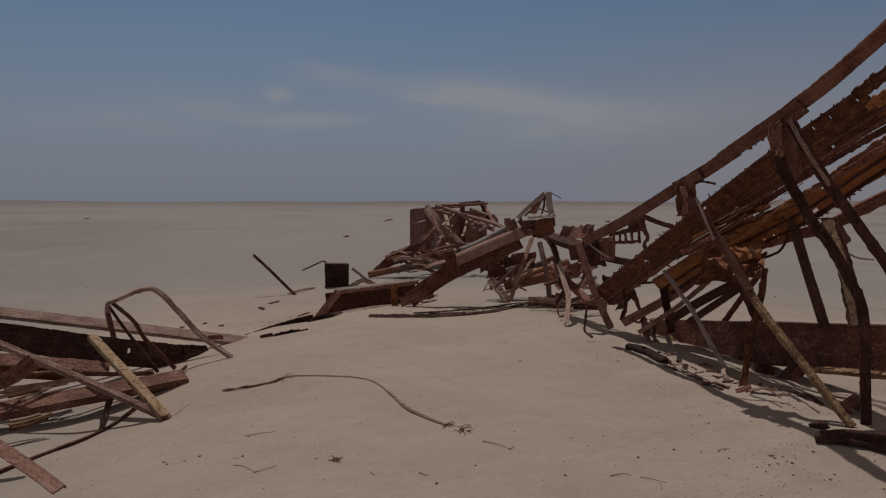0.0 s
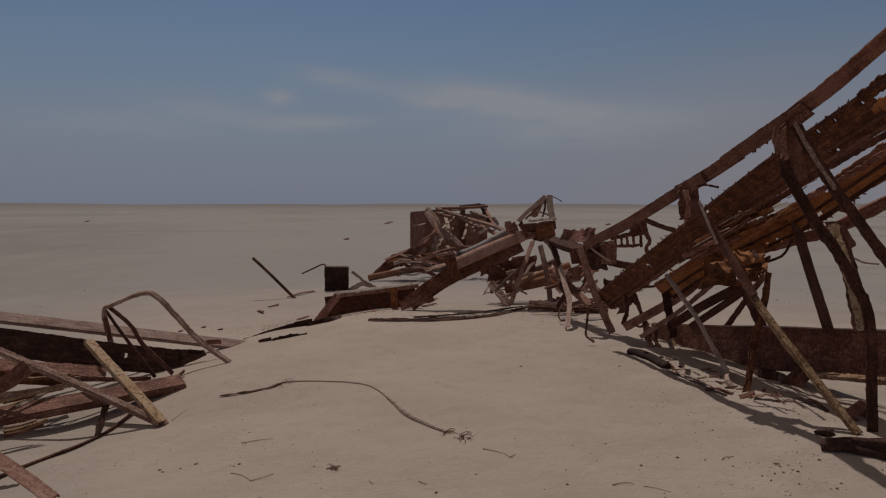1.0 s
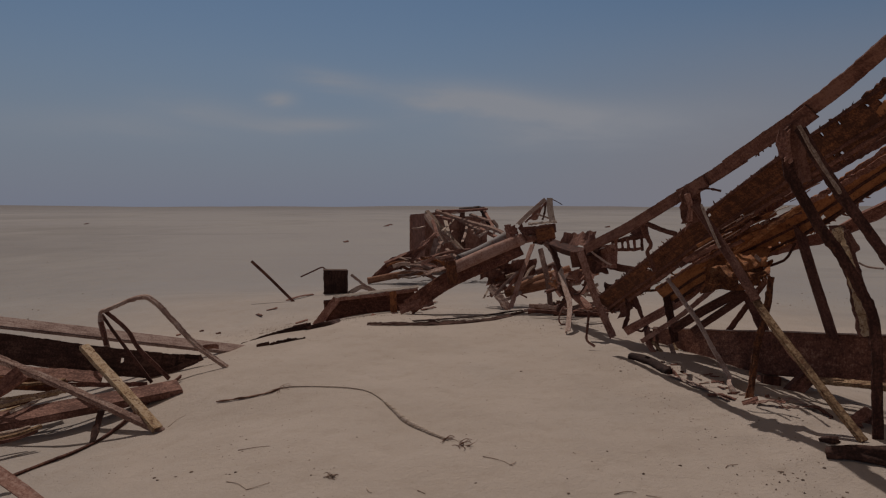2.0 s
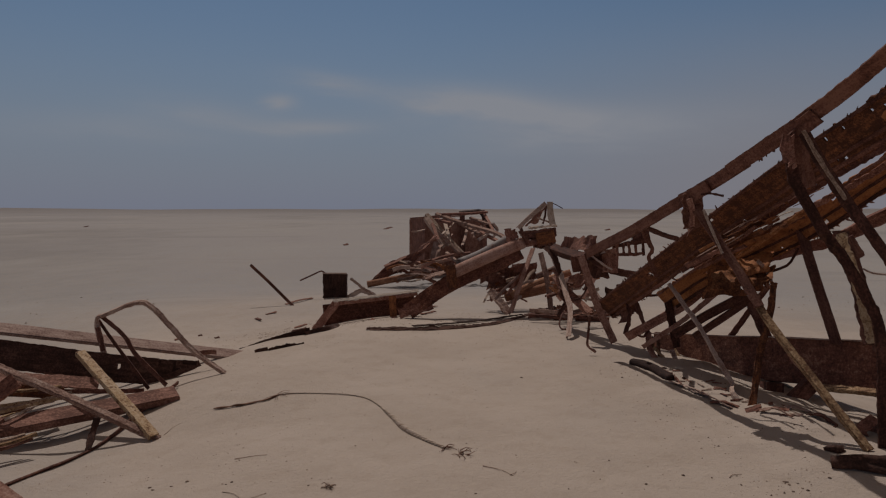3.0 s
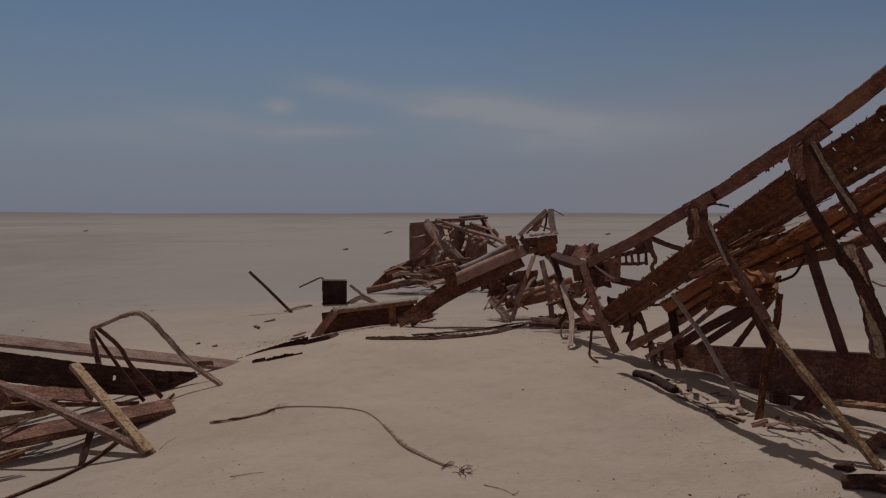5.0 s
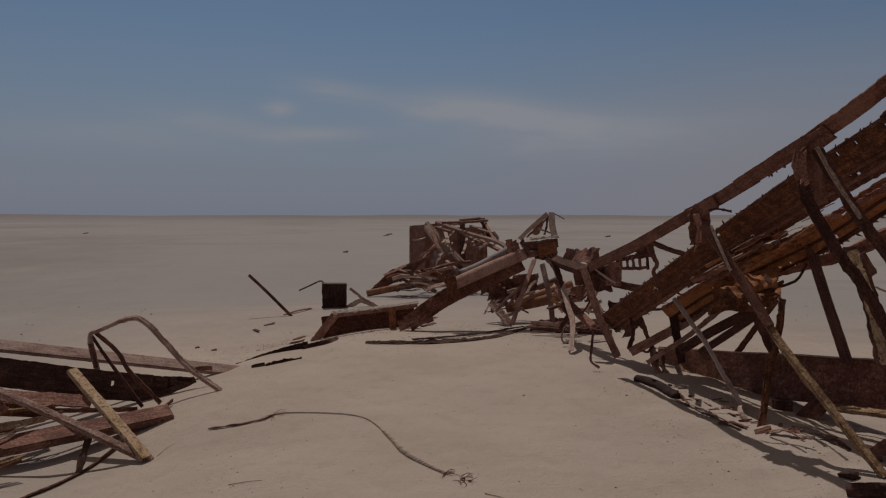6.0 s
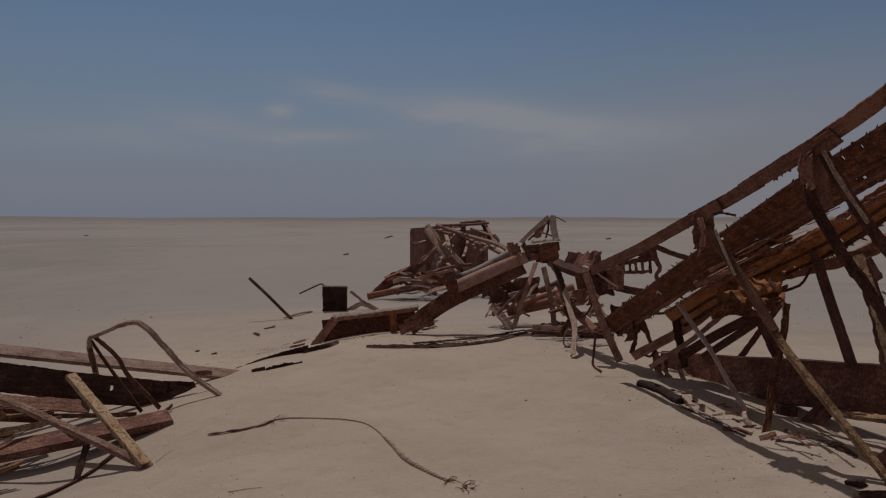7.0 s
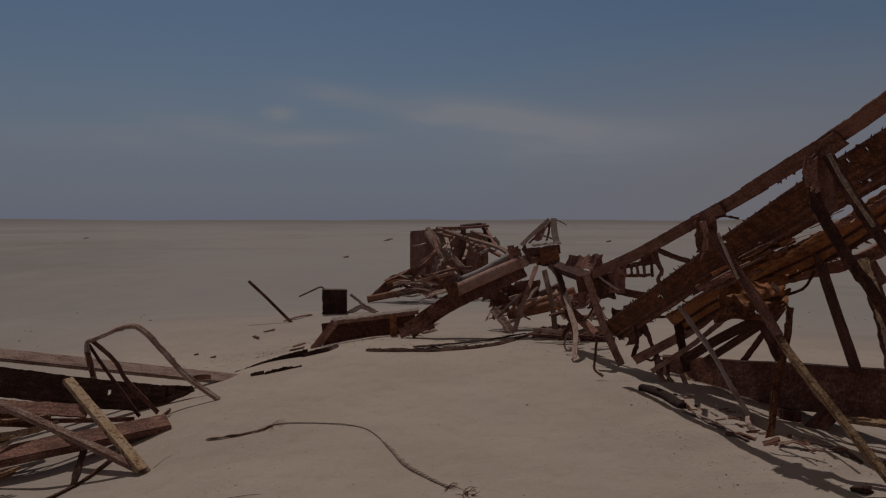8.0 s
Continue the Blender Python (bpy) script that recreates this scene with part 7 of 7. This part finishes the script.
member("crossed_bar", [(1.57, 27.90, 1.61), (1.71, 27.07, 1.28), (1.81, 26.40, 1.00)], "angle_low", 0.09, 0.06, RUST, label="sunlit weathered bar thrown across the tank", category="bar", rag=0.014, step=0.1, face=(-0.1, -0.3, 1), group="bars thrown across the tank")
member("crossed_bar", [(1.03, 26.40, 0.90), (1.36, 27.13, 1.11), (1.66, 27.90, 1.38)], "angle_low", 0.09, 0.06, RUST_PINK, label="sunlit weathered bar thrown across the tank", category="bar", rag=0.014, step=0.1, face=(-0.1, -0.3, 1), group="bars thrown across the tank")
member("crossed_bar", [(1.41, 27.90, 0.96), (1.90, 27.09, 0.70), (2.33, 26.40, 0.50)], "angle_low", 0.12, 0.08, RUST, label="sunlit weathered bar thrown across the tank", category="bar", rag=0.014, step=0.1, face=(-0.1, -0.3, 1), group="bars thrown across the tank")
member("crossed_bar", [(1.23, 26.40, 0.70), (1.54, 27.14, 0.85), (1.83, 27.90, 1.06)], "angle_low", 0.105, 0.07, RUST_PINK, label="sunlit weathered bar thrown across the tank", category="bar", rag=0.014, step=0.1, face=(-0.1, -0.3, 1), group="bars thrown across the tank")
member("crossed_bar", [(0.33, 26.40, 1.54), (0.67, 27.17, 1.57), (0.98, 27.90, 1.65)], "angle_low", 0.075, 0.05, RUST_PINK, label="sunlit weathered bar thrown across the tank", category="bar", rag=0.014, step=0.1, face=(-0.1, -0.3, 1), group="bars thrown across the tank")
member("crossed_bar", [(-0.50, 27.90, 1.53), (-0.31, 27.09, 1.08), (-0.17, 26.40, 0.70)], "angle_low", 0.105, 0.07, RUST, label="sunlit weathered bar thrown across the tank", category="bar", rag=0.014, step=0.1, face=(-0.1, -0.3, 1), group="bars thrown across the tank")
member("crossed_bar", [(0.90, 27.90, 1.02), (0.81, 27.09, 0.73), (0.69, 26.40, 0.50)], "angle_low", 0.09, 0.06, RUST_PINK, label="sunlit weathered bar thrown across the tank", category="bar", rag=0.014, step=0.1, face=(-0.1, -0.3, 1), group="bars thrown across the tank")
member("crossed_bar", [(0.48, 27.90, 1.36), (0.24, 27.13, 1.10), (-0.03, 26.40, 0.90)], "angle_low", 0.075, 0.05, PLATE_CREAM, label="sunlit weathered bar thrown across the tank", category="bar", rag=0.014, step=0.1, face=(-0.1, -0.3, 1), group="bars thrown across the tank")
member("crossed_bar", [(1.03, 27.90, 1.48), (1.39, 27.08, 1.35), (1.69, 26.40, 1.26)], "angle_low", 0.09, 0.06, RUST_PINK, label="sunlit weathered bar thrown across the tank", category="bar", rag=0.014, step=0.1, face=(-0.1, -0.3, 1), group="bars thrown across the tank")
member("crossed_bar", [(-0.87, 26.40, -0.10), (-0.26, 27.15, -0.10), (0.35, 27.90, -0.04)], "angle_low", 0.135, 0.09, RUST, label="sunlit weathered bar thrown across the tank", category="bar", rag=0.014, step=0.1, face=(-0.1, -0.3, 1), group="bars thrown across the tank")
member("crossed_bar", [(0.14, 27.90, 0.17), (0.38, 27.06, 0.01), (0.57, 26.40, -0.10)], "angle_low", 0.105, 0.07, RUST_PINK, label="sunlit weathered bar thrown across the tank", category="bar", rag=0.014, step=0.1, face=(-0.1, -0.3, 1), group="bars thrown across the tank")

member("crossed_bar", [(-0.60, 27.60, 1.49), (-0.24, 27.20, 0.98), (0.13, 26.80, 0.44)], "angle_low", 0.200, 0.120, RUST_PINK, label="sunlit weathered bar thrown across the tank", category="bar", rag=0.014, step=0.1, face=(-0.1, -0.3, 1), group="bars thrown across the tank")
member("crossed_bar", [(-0.23, 26.40, 0.62), (-0.35, 26.20, 0.09), (-0.46, 26.00, -0.47)], "angle_low", 0.200, 0.120, RUST_GREY, label="sunlit weathered bar thrown across the tank", category="bar", rag=0.014, step=0.1, face=(-0.1, -0.3, 1), group="bars thrown across the tank")
member("crossed_bar", [(-0.24, 27.60, 1.64), (0.75, 27.00, 1.29), (1.85, 26.00, 0.98), (2.26, 25.50, 0.74)], "angle_low", 0.140, 0.084, RUST_PINK, label="sunlit weathered bar thrown across the tank", category="bar", rag=0.014, step=0.1, face=(-0.1, -0.3, 1), group="bars thrown across the tank")
member("crossed_bar", [(-0.03, 26.60, 0.90), (0.33, 26.50, 0.52), (0.79, 26.40, 0.06)], "angle_low", 0.120, 0.072, RUST_PINK, label="sunlit weathered bar thrown across the tank", category="bar", rag=0.014, step=0.1, face=(-0.1, -0.3, 1), group="bars thrown across the tank")
member("crossed_bar", [(-0.84, 26.80, 0.40), (-0.53, 26.60, 0.61), (-0.21, 26.40, 0.84)], "angle_low", 0.090, 0.054, RUST, label="sunlit weathered bar thrown across the tank", category="bar", rag=0.014, step=0.1, face=(-0.1, -0.3, 1), group="bars thrown across the tank")
member("crossed_bar", [(0.61, 28.00, 1.68), (1.09, 28.00, 1.72), (1.46, 28.00, 1.70), (1.76, 27.50, 1.06)], "angle_low", 0.160, 0.096, RUST_SHADE_BLACK, label="sunlit weathered bar thrown across the tank", category="bar", rag=0.014, step=0.1, face=(-0.1, -0.3, 1), group="bars thrown across the tank")
member("crossed_bar", [(1.53, 27.00, 1.36), (1.27, 26.80, 0.99), (1.10, 26.60, 0.76)], "angle_low", 0.100, 0.060, RUST_PINK, label="sunlit weathered bar thrown across the tank", category="bar", rag=0.014, step=0.1, face=(-0.1, -0.3, 1), group="bars thrown across the tank")
member("crossed_bar", [(1.79, 26.60, 1.28), (1.94, 26.40, 1.04), (1.76, 26.20, 0.77)], "angle_low", 0.100, 0.060, RUST_GREY, label="sunlit weathered bar thrown across the tank", category="bar", rag=0.014, step=0.1, face=(-0.1, -0.3, 1), group="bars thrown across the tank")
member("crossed_bar", [(-0.74, 25.50, -0.10), (0.13, 25.80, 0.18), (0.96, 26.00, 0.27)], "angle_low", 0.120, 0.072, RUST_DARK, label="sunlit weathered bar thrown across the tank", category="bar", rag=0.014, step=0.1, face=(-0.1, -0.3, 1), group="bars thrown across the tank")
member("crossed_bar", [(0.34, 27.40, 1.39), (0.26, 27.20, 0.82), (0.34, 27.00, 0.25)], "angle_low", 0.090, 0.054, RUST, label="sunlit weathered bar thrown across the tank", category="bar", rag=0.014, step=0.1, face=(-0.1, -0.3, 1), group="bars thrown across the tank")

# ---- loose things on the sand beyond ----

crate = thing("steel_crate", (-2.73, 18.60, -0.60), "dark open steel box standing on the sand", "box")
crate_side = sheet("side", (-2.97, 18.50, -0.61), (0.562, 0.100, -0.013), (-0.008, 0.000, 0.774), RUST_SHADE_BLACK, crate, crumple=0.02, holes=0, rag=0.015)
sheet("side", (-3.00, 18.90, -0.66), (0.546, 0.100, -0.013), (0.006, 0.000, 0.791), RUST_SHADE_BLACK, crate, crumple=0.02, holes=0, rag=0.02)
sheet("end_plate", (-2.42, 18.60, -0.62), (-0.024, 0.400, -0.052), (0.005, 0.000, 0.779), RUST_SHADE_BLACK, crate, crumple=0.01, holes=0, rag=0.01)
member("rim", [(-2.97, 18.40, 0.18), (-2.38, 18.50, 0.17)], "flat", 0.03, 0.1, RUST_PINK, crate_side, rag=0.005)
member("handle", [(-3.57, 18.60, -0.02), (-3.26, 18.60, 0.12), (-3.03, 18.60, 0.22), (-2.93, 18.60, 0.15)], "flat", 0.035, 0.03, RUST_DARK, crate, rag=0.01)
member("leaning_rod", [(-4.49, 17.40, 0.46), (-4.01, 17.35, 0.02), (-3.48, 17.30, -0.50)], "angle", 0.06, 0.05, RUST_DARK, label="dark rod leaning up out of the sand", category="rod", rag=0.005)
member("sand_strip", [on(-3.68, 17.43, 0.010), on(-3.45, 17.85, 0.040), on(-3.23, 18.43, 0.020)], "flat", 0.06, 0.03, RUST_DARK, label="thin rusted strip lying on the sand", category="strip", rag=0.02, roll=-50)
member("sand_strip", [(-2.44, 18.80, -0.50), (-2.04, 18.80, -0.30), (-1.64, 18.80, -0.47)], "flat", 0.12, 0.03, RUST_PINK, label="bent pale strip behind the girder", category="strip", rag=0.03)
member("sand_strip", [(-2.33, 18.80, 0.01), (-2.03, 18.71, -0.20), (-1.68, 18.60, -0.45)], "flat", 0.07, 0.03, RUST_PINK, label="thin pale strip leaning behind the girder", category="strip", rag=0.02)
member("sand_strip", [on(-3.82, 16.10, 0.010), on(-3.64, 16.30, 0.030)], "flat", 0.05, 0.03, RUST_DARK, label="small dark scrap lying on the sand", category="scrap", rag=0.03, roll=-60, step=0.04, group="small scraps on the sand")
member("sand_strip", [on(-3.94, 15.69, 0.010), on(-3.76, 15.39, 0.030)], "flat", 0.05, 0.03, RUST_DARK, label="small dark scrap lying on the sand", category="scrap", rag=0.03, roll=-60, step=0.04, group="small scraps on the sand")
member("sand_strip", [on(-2.75, 13.81, 0.010), on(-2.53, 13.89, 0.030)], "flat", 0.05, 0.03, RUST_DARK, label="small dark scrap lying on the sand", category="scrap", rag=0.03, roll=-60, step=0.04, group="small scraps on the sand")
member("sand_strip", [on(-2.70, 13.33, 0.010), on(-2.43, 13.25, 0.030)], "flat", 0.05, 0.03, RUST_DARK, label="small dark scrap lying on the sand", category="scrap", rag=0.03, roll=-60, step=0.04, group="small scraps on the sand")
member("sand_strip", [on(-0.57, 14.32, 0.010), on(-0.13, 15.34, 0.030)], "flat", 0.05, 0.03, RUST_DARK, label="small dark scrap lying on the sand", category="scrap", rag=0.03, roll=-60, step=0.04, group="small scraps on the sand")
member("sand_strip", [on(-0.39, 13.47, 0.010), on(-0.14, 14.10, 0.030)], "flat", 0.05, 0.03, RUST_DARK, label="small dark scrap lying on the sand", category="scrap", rag=0.03, roll=-60, step=0.04, group="small scraps on the sand")
member("far_scrap", [on(-8.16, 109.06, 0.050), on(-7.72, 112.37, 0.100)], "channel", 0.3, 0.18, RUST_DARK, label="small dark scrap far out on the plain", category="scrap", rag=0.05, step=0.2, group="scraps on the plain")
member("far_scrap", [on(-8.17, 102.93, 0.050), on(-7.76, 105.85, 0.100)], "channel", 0.2, 0.12, RUST_DARK, label="small dark scrap far out on the plain", category="scrap", rag=0.05, step=0.2, group="scraps on the plain")
member("far_scrap", [on(-7.53, 56.14, 0.050), on(-7.31, 57.04, 0.100)], "channel", 0.12, 0.072, RUST_DARK, label="small dark scrap far out on the plain", category="scrap", rag=0.05, step=0.2, group="scraps on the plain")
member("far_scrap", [on(21.44, 97.34, 0.050), on(22.66, 100.09, 0.100)], "channel", 0.22, 0.132, RUST_DARK, label="small dark scrap far out on the plain", category="scrap", rag=0.05, step=0.2, group="scraps on the plain")
member("far_scrap", [on(-56.29, 115.79, 0.050), on(-57.39, 119.55, 0.100)], "channel", 0.15, 0.09, RUST_DARK, label="small dark scrap far out on the plain", category="scrap", rag=0.05, step=0.2, group="scraps on the plain")
member("sand_strip", [on(-4.12, 13.45, 0.010), on(-4.05, 13.51, 0.020)], "flat", 0.03, 0.03, RUST_DARK, label="small dark scrap lying on the sand", category="scrap", rag=0.02, step=0.03, roll=-50, group="small scraps on the sand")
member("sand_strip", [on(-4.75, 13.19, 0.010), on(-4.70, 13.27, 0.020)], "flat", 0.03, 0.03, RUST_DARK, label="small dark scrap lying on the sand", category="scrap", rag=0.02, step=0.03, roll=-50, group="small scraps on the sand")
member("sand_strip", [on(-4.52, 13.75, 0.010), on(-4.46, 13.80, 0.020)], "flat", 0.03, 0.03, RUST_DARK, label="small dark scrap lying on the sand", category="scrap", rag=0.02, step=0.03, roll=-50, group="small scraps on the sand")
ROPE_LINE = [on(-1.59, 7.22, 0.007), on(-1.44, 7.22, 0.007), on(-1.14, 7.20, 0.007), on(-0.86, 7.14, 0.007), on(-0.65, 6.93, 0.007), on(-0.44, 6.43, 0.007), on(-0.31, 6.06, 0.007), on(-0.17, 5.81, 0.007), on(0.02, 5.51, 0.007)]
ROPE_TAIL = [on(-2.15, 7.07, 0.004), on(-1.90, 7.05, 0.004), on(-1.69, 7.09, 0.004), on(-1.57, 7.20, 0.004)]
PEBBLES = [(-2.01, 5.2), (-1.96, 5.13), (-1.84, 5.15), (-1.75, 5.2), (-2.49, 5.56), (-1.42, 4.99), (-1.39, 5.02), (-1.45, 5.01), (1.94, 4.98), (1.6, 5.01), (1.3, 4.82), (1.87, 7.8), (2.22, 4.89), (2.22, 4.84), (2.3, 4.89), (2.29, 4.81), (2.31, 4.78), (2.17, 4.68), (2.48, 4.57), (2.41, 4.49), (1.16, 5.24), (-0.04, 4.35), (0.21, 4.65), (-0.69, 4.77), (-0.73, 4.74), (0.76, 4.48), (1.91, 4.83), (0.15, 5.43), (-3.74, 15.94), (0.83, 7.85), (-0.56, 8.58), (1.77, 4.96), (-0.84, 4.79), (2.51, 4.9)]
TWIGS = [(-1.53, 5.57, -1.28, 5.54), (-1.4, 4.84, -1.22, 4.66), (-1.22, 4.66, -1.09, 4.73), (-0.75, 4.73, -0.66, 4.77), (-0.73, 4.78, -0.67, 4.69), (1.03, 4.46, 1.17, 4.5), (1.22, 4.47, 1.36, 4.38), (0.28, 5.14, 0.47, 4.96), (-0.46, 4.57, -0.42, 4.48), (-0.14, 4.52, -0.1, 4.48), (1.88, 4.95, 1.98, 5.0), (-2.47, 6.69, -2.39, 6.9), (0.45, 4.97, 0.5, 5.04)]


# ---- the frayed rope ----
def strand(line, r, turn, phase, grow):
    """One strand wound round a line of points."""
    pts = []
    for i, p in enumerate(line):
        t = (line[min(i + 1, len(line) - 1)] - line[max(i - 1, 0)]).normalized()
        side = t.cross(Vector((0, 0, 1))).normalized()
        up = side.cross(t)
        k = r * grow(i / (len(line) - 1))
        g = phase + turn * i
        pts.append(p + side * k * math.cos(g) + up * k * math.sin(g))
    return pts


def rope_swell(u):
    """Worn thin over its first half, full in the middle of the second, thinning again at the frayed end."""
    return 0.36 + 1.05 * smooth(0.42, 0.72, u) - 0.65 * smooth(0.8, 1.0, u)


def rope():
    base = thing("rope", ROPE_LINE[-1], "frayed brown rope lying curved across the sand", "rope")
    line = centreline(ROPE_LINE, 0.01)
    for k in range(3):
        pts = strand(line, 0.009, 0.5, k * 2.094, rope_swell)
        tube("rope_strand", pts, 0.0085, ROPE, base, sides=6, step=0.012, bend=0.0, swell=rope_swell)
    tail = centreline(ROPE_TAIL, 0.03)
    for k in range(4):
        pts = [p + Vector((0.02 * noise.noise((i * 0.2, k, 1)), 0.05 * noise.noise((i * 0.15, k, 2)), 0.006 + 0.012 * noise.noise((i * 0.2, k, 3)))) for i, p in enumerate(tail)]
        tube("tail_strand", pts, 0.0045, TWIG, base, sides=5, step=0.03, bend=0.0, taper=1.5)
    rnd = random.Random(4)
    for centre, count, size in ((ROPE_LINE[-1], 12, 0.13), (ROPE_LINE[0], 9, 0.2)):
        for k in range(count):
            g = rnd.uniform(-2.6, 1.2)
            r = size * rnd.uniform(0.4, 1.0)
            p0 = Vector(centre)
            p2 = Vector(on(p0.x + r * math.cos(g), p0.y + r * math.sin(g), 0.004))
            mid = (p0 + p2) / 2 + Vector((0, 0, rnd.uniform(0.0, 0.02)))
            tube("frayed_end", [p0, mid, p2], 0.0028, TWIG, base, sides=5, step=0.03, bend=0.01, taper=0.4)


rope()


def tuft(x, y, count, size, seed, tone, label):
    """A dry tuft of broken fibres on the sand."""
    rnd = random.Random(seed)
    base = thing("dry_tuft", on(x, y), label, "tuft", "dry tufts on the sand")
    for k in range(count):
        g, r = rnd.uniform(0, 6.28), size * rnd.uniform(0.4, 1.0)
        x0, y0 = x + rnd.gauss(0, size * 0.25), y + rnd.gauss(0, size * 0.35)
        tip = on(x0 + r * math.cos(g), y0 + r * math.sin(g) * 0.8, rnd.uniform(0.004, 0.035))
        mid = on(x0 + 0.5 * r * math.cos(g + 0.4), y0 + 0.5 * r * math.sin(g + 0.4), rnd.uniform(0.008, 0.03))
        tube("fibre", [on(x0, y0, 0.004), mid, tip], 0.0036, tone, base, sides=5, step=0.02, bend=0.006, taper=0.4)


tuft(0.15, 5.38, 13, 0.09, 5, TWIG, "small tuft of dark dry fibres on the sand")
tuft(-0.70, 4.75, 9, 0.05, 6, STRAW, "flat tuft of pale broken straw on the sand")


# ---- small stones and dry twigs ----
def stone_mesh(seed):
    rnd = random.Random(seed)
    bm = bmesh.new()
    bmesh.ops.create_icosphere(bm, subdivisions=2, radius=1.0)
    for v in bm.verts:
        v.co *= 0.8 + 0.45 * noise.noise(v.co * 1.3 + Vector((seed * 5.1, 0, 0))) + rnd.uniform(-0.05, 0.05)
        v.co.z *= 0.6
    me = bpy.data.meshes.new("pebble")
    bm.to_mesh(me)
    bm.free()
    me.materials.append(STONE)
    return me


STONES = [stone_mesh(i) for i in range(5)]
rnd = random.Random(11)
for i, (x, y) in enumerate(PEBBLES):
    ob = new("pebble", STONES[i % 5])
    s = rnd.uniform(0.006, 0.013)
    ob.matrix_world = Matrix.LocRotScale(on(x, y, s * 0.3), Euler((0, 0, rnd.uniform(0, 6))), (s * rnd.uniform(1, 1.8), s, s))
    tagged(ob, "small dark pebble lying on pale sand", "pebble", "pebbles on the sand")
for x0, y0, x1, y1 in TWIGS:
    mid = on((x0 + x1) / 2 + rnd.uniform(-0.03, 0.03), (y0 + y1) / 2 + rnd.uniform(-0.03, 0.03), 0.006)
    tube("twig", [on(x0, y0, 0.004), mid, on(x1, y1, 0.003)], 0.0032, STRAW, None, "thin pale dry twig lying on the sand", "twig", "twigs on the sand", sides=5, step=0.03, taper=0.5)


def gravel():
    """Fine grit and gravel strewn over the near sand and the plain."""
    rnd = random.Random(21)
    verts, faces = [], []
    for i in range(13600):
        if i >= 9000:
            if i < 10800:
                # grit gathered along the foot of the mast
                y = rnd.uniform(3.9, 8.6)
                x = 2.55 - 0.02 * y + rnd.gauss(0, 0.5) - 0.35 * max(0.0, 5.6 - y)
            elif i < 12200:
                # crumbs of rust along the crest
                u = rnd.random()
                x, y = -4.2 + 2.6 * u + rnd.gauss(0, 0.25), 12.2 + 2.6 * u + rnd.gauss(0, 0.5)
            else:
                x, y = rnd.uniform(-2.2, 2.6), 12.5 + rnd.gauss(0, 1.0)
            s = 0.003 + 0.009 * rnd.random() ** 6 + (0.005 if i >= 10800 else 0.0)
            if noise.noise((x * 1.7, y * 1.7, 8.8)) < 0.0 and rnd.random() < 0.8:
                continue
        elif i < 5000:
            x, y = rnd.uniform(-4.5, 4.5), rnd.uniform(3.6, 11)
            s = 0.003 + 0.006 * rnd.random() ** 4
            if noise.noise((x * 0.9, y * 0.9, 3.3)) < 0.08 and rnd.random() < 0.85:
                continue
        else:
            y = 12 + 150 * rnd.random() ** 2
            x = rnd.uniform(-0.75, 0.75) * y
            s = 0.008 + 0.03 * rnd.random() ** 6
            if noise.noise((x * 0.08, y * 0.08, 1.3)) < 0.0:
                continue
        z = ground_z(x, y)
        b = len(verts)
        g = rnd.uniform(0, 6)
        for k in range(4):
            verts.append((x + s * rnd.uniform(0.7, 1.3) * math.cos(g + k * 1.571), y + s * rnd.uniform(0.7, 1.3) * math.sin(g + k * 1.571), z - 0.2 * s))
        verts.append((x, y, z + s * rnd.uniform(0.5, 0.9)))
        faces += [(b, b + 1, b + 4), (b + 1, b + 2, b + 4), (b + 2, b + 3, b + 4), (b + 3, b, b + 4)]
    me = bpy.data.meshes.new("gravel")
    me.from_pydata(verts, [], faces)
    me.materials.append(GRIT)
    tagged(new("gravel", me), "dark grit and gravel strewn over pale sand", "gravel", kind="stuff")


gravel()
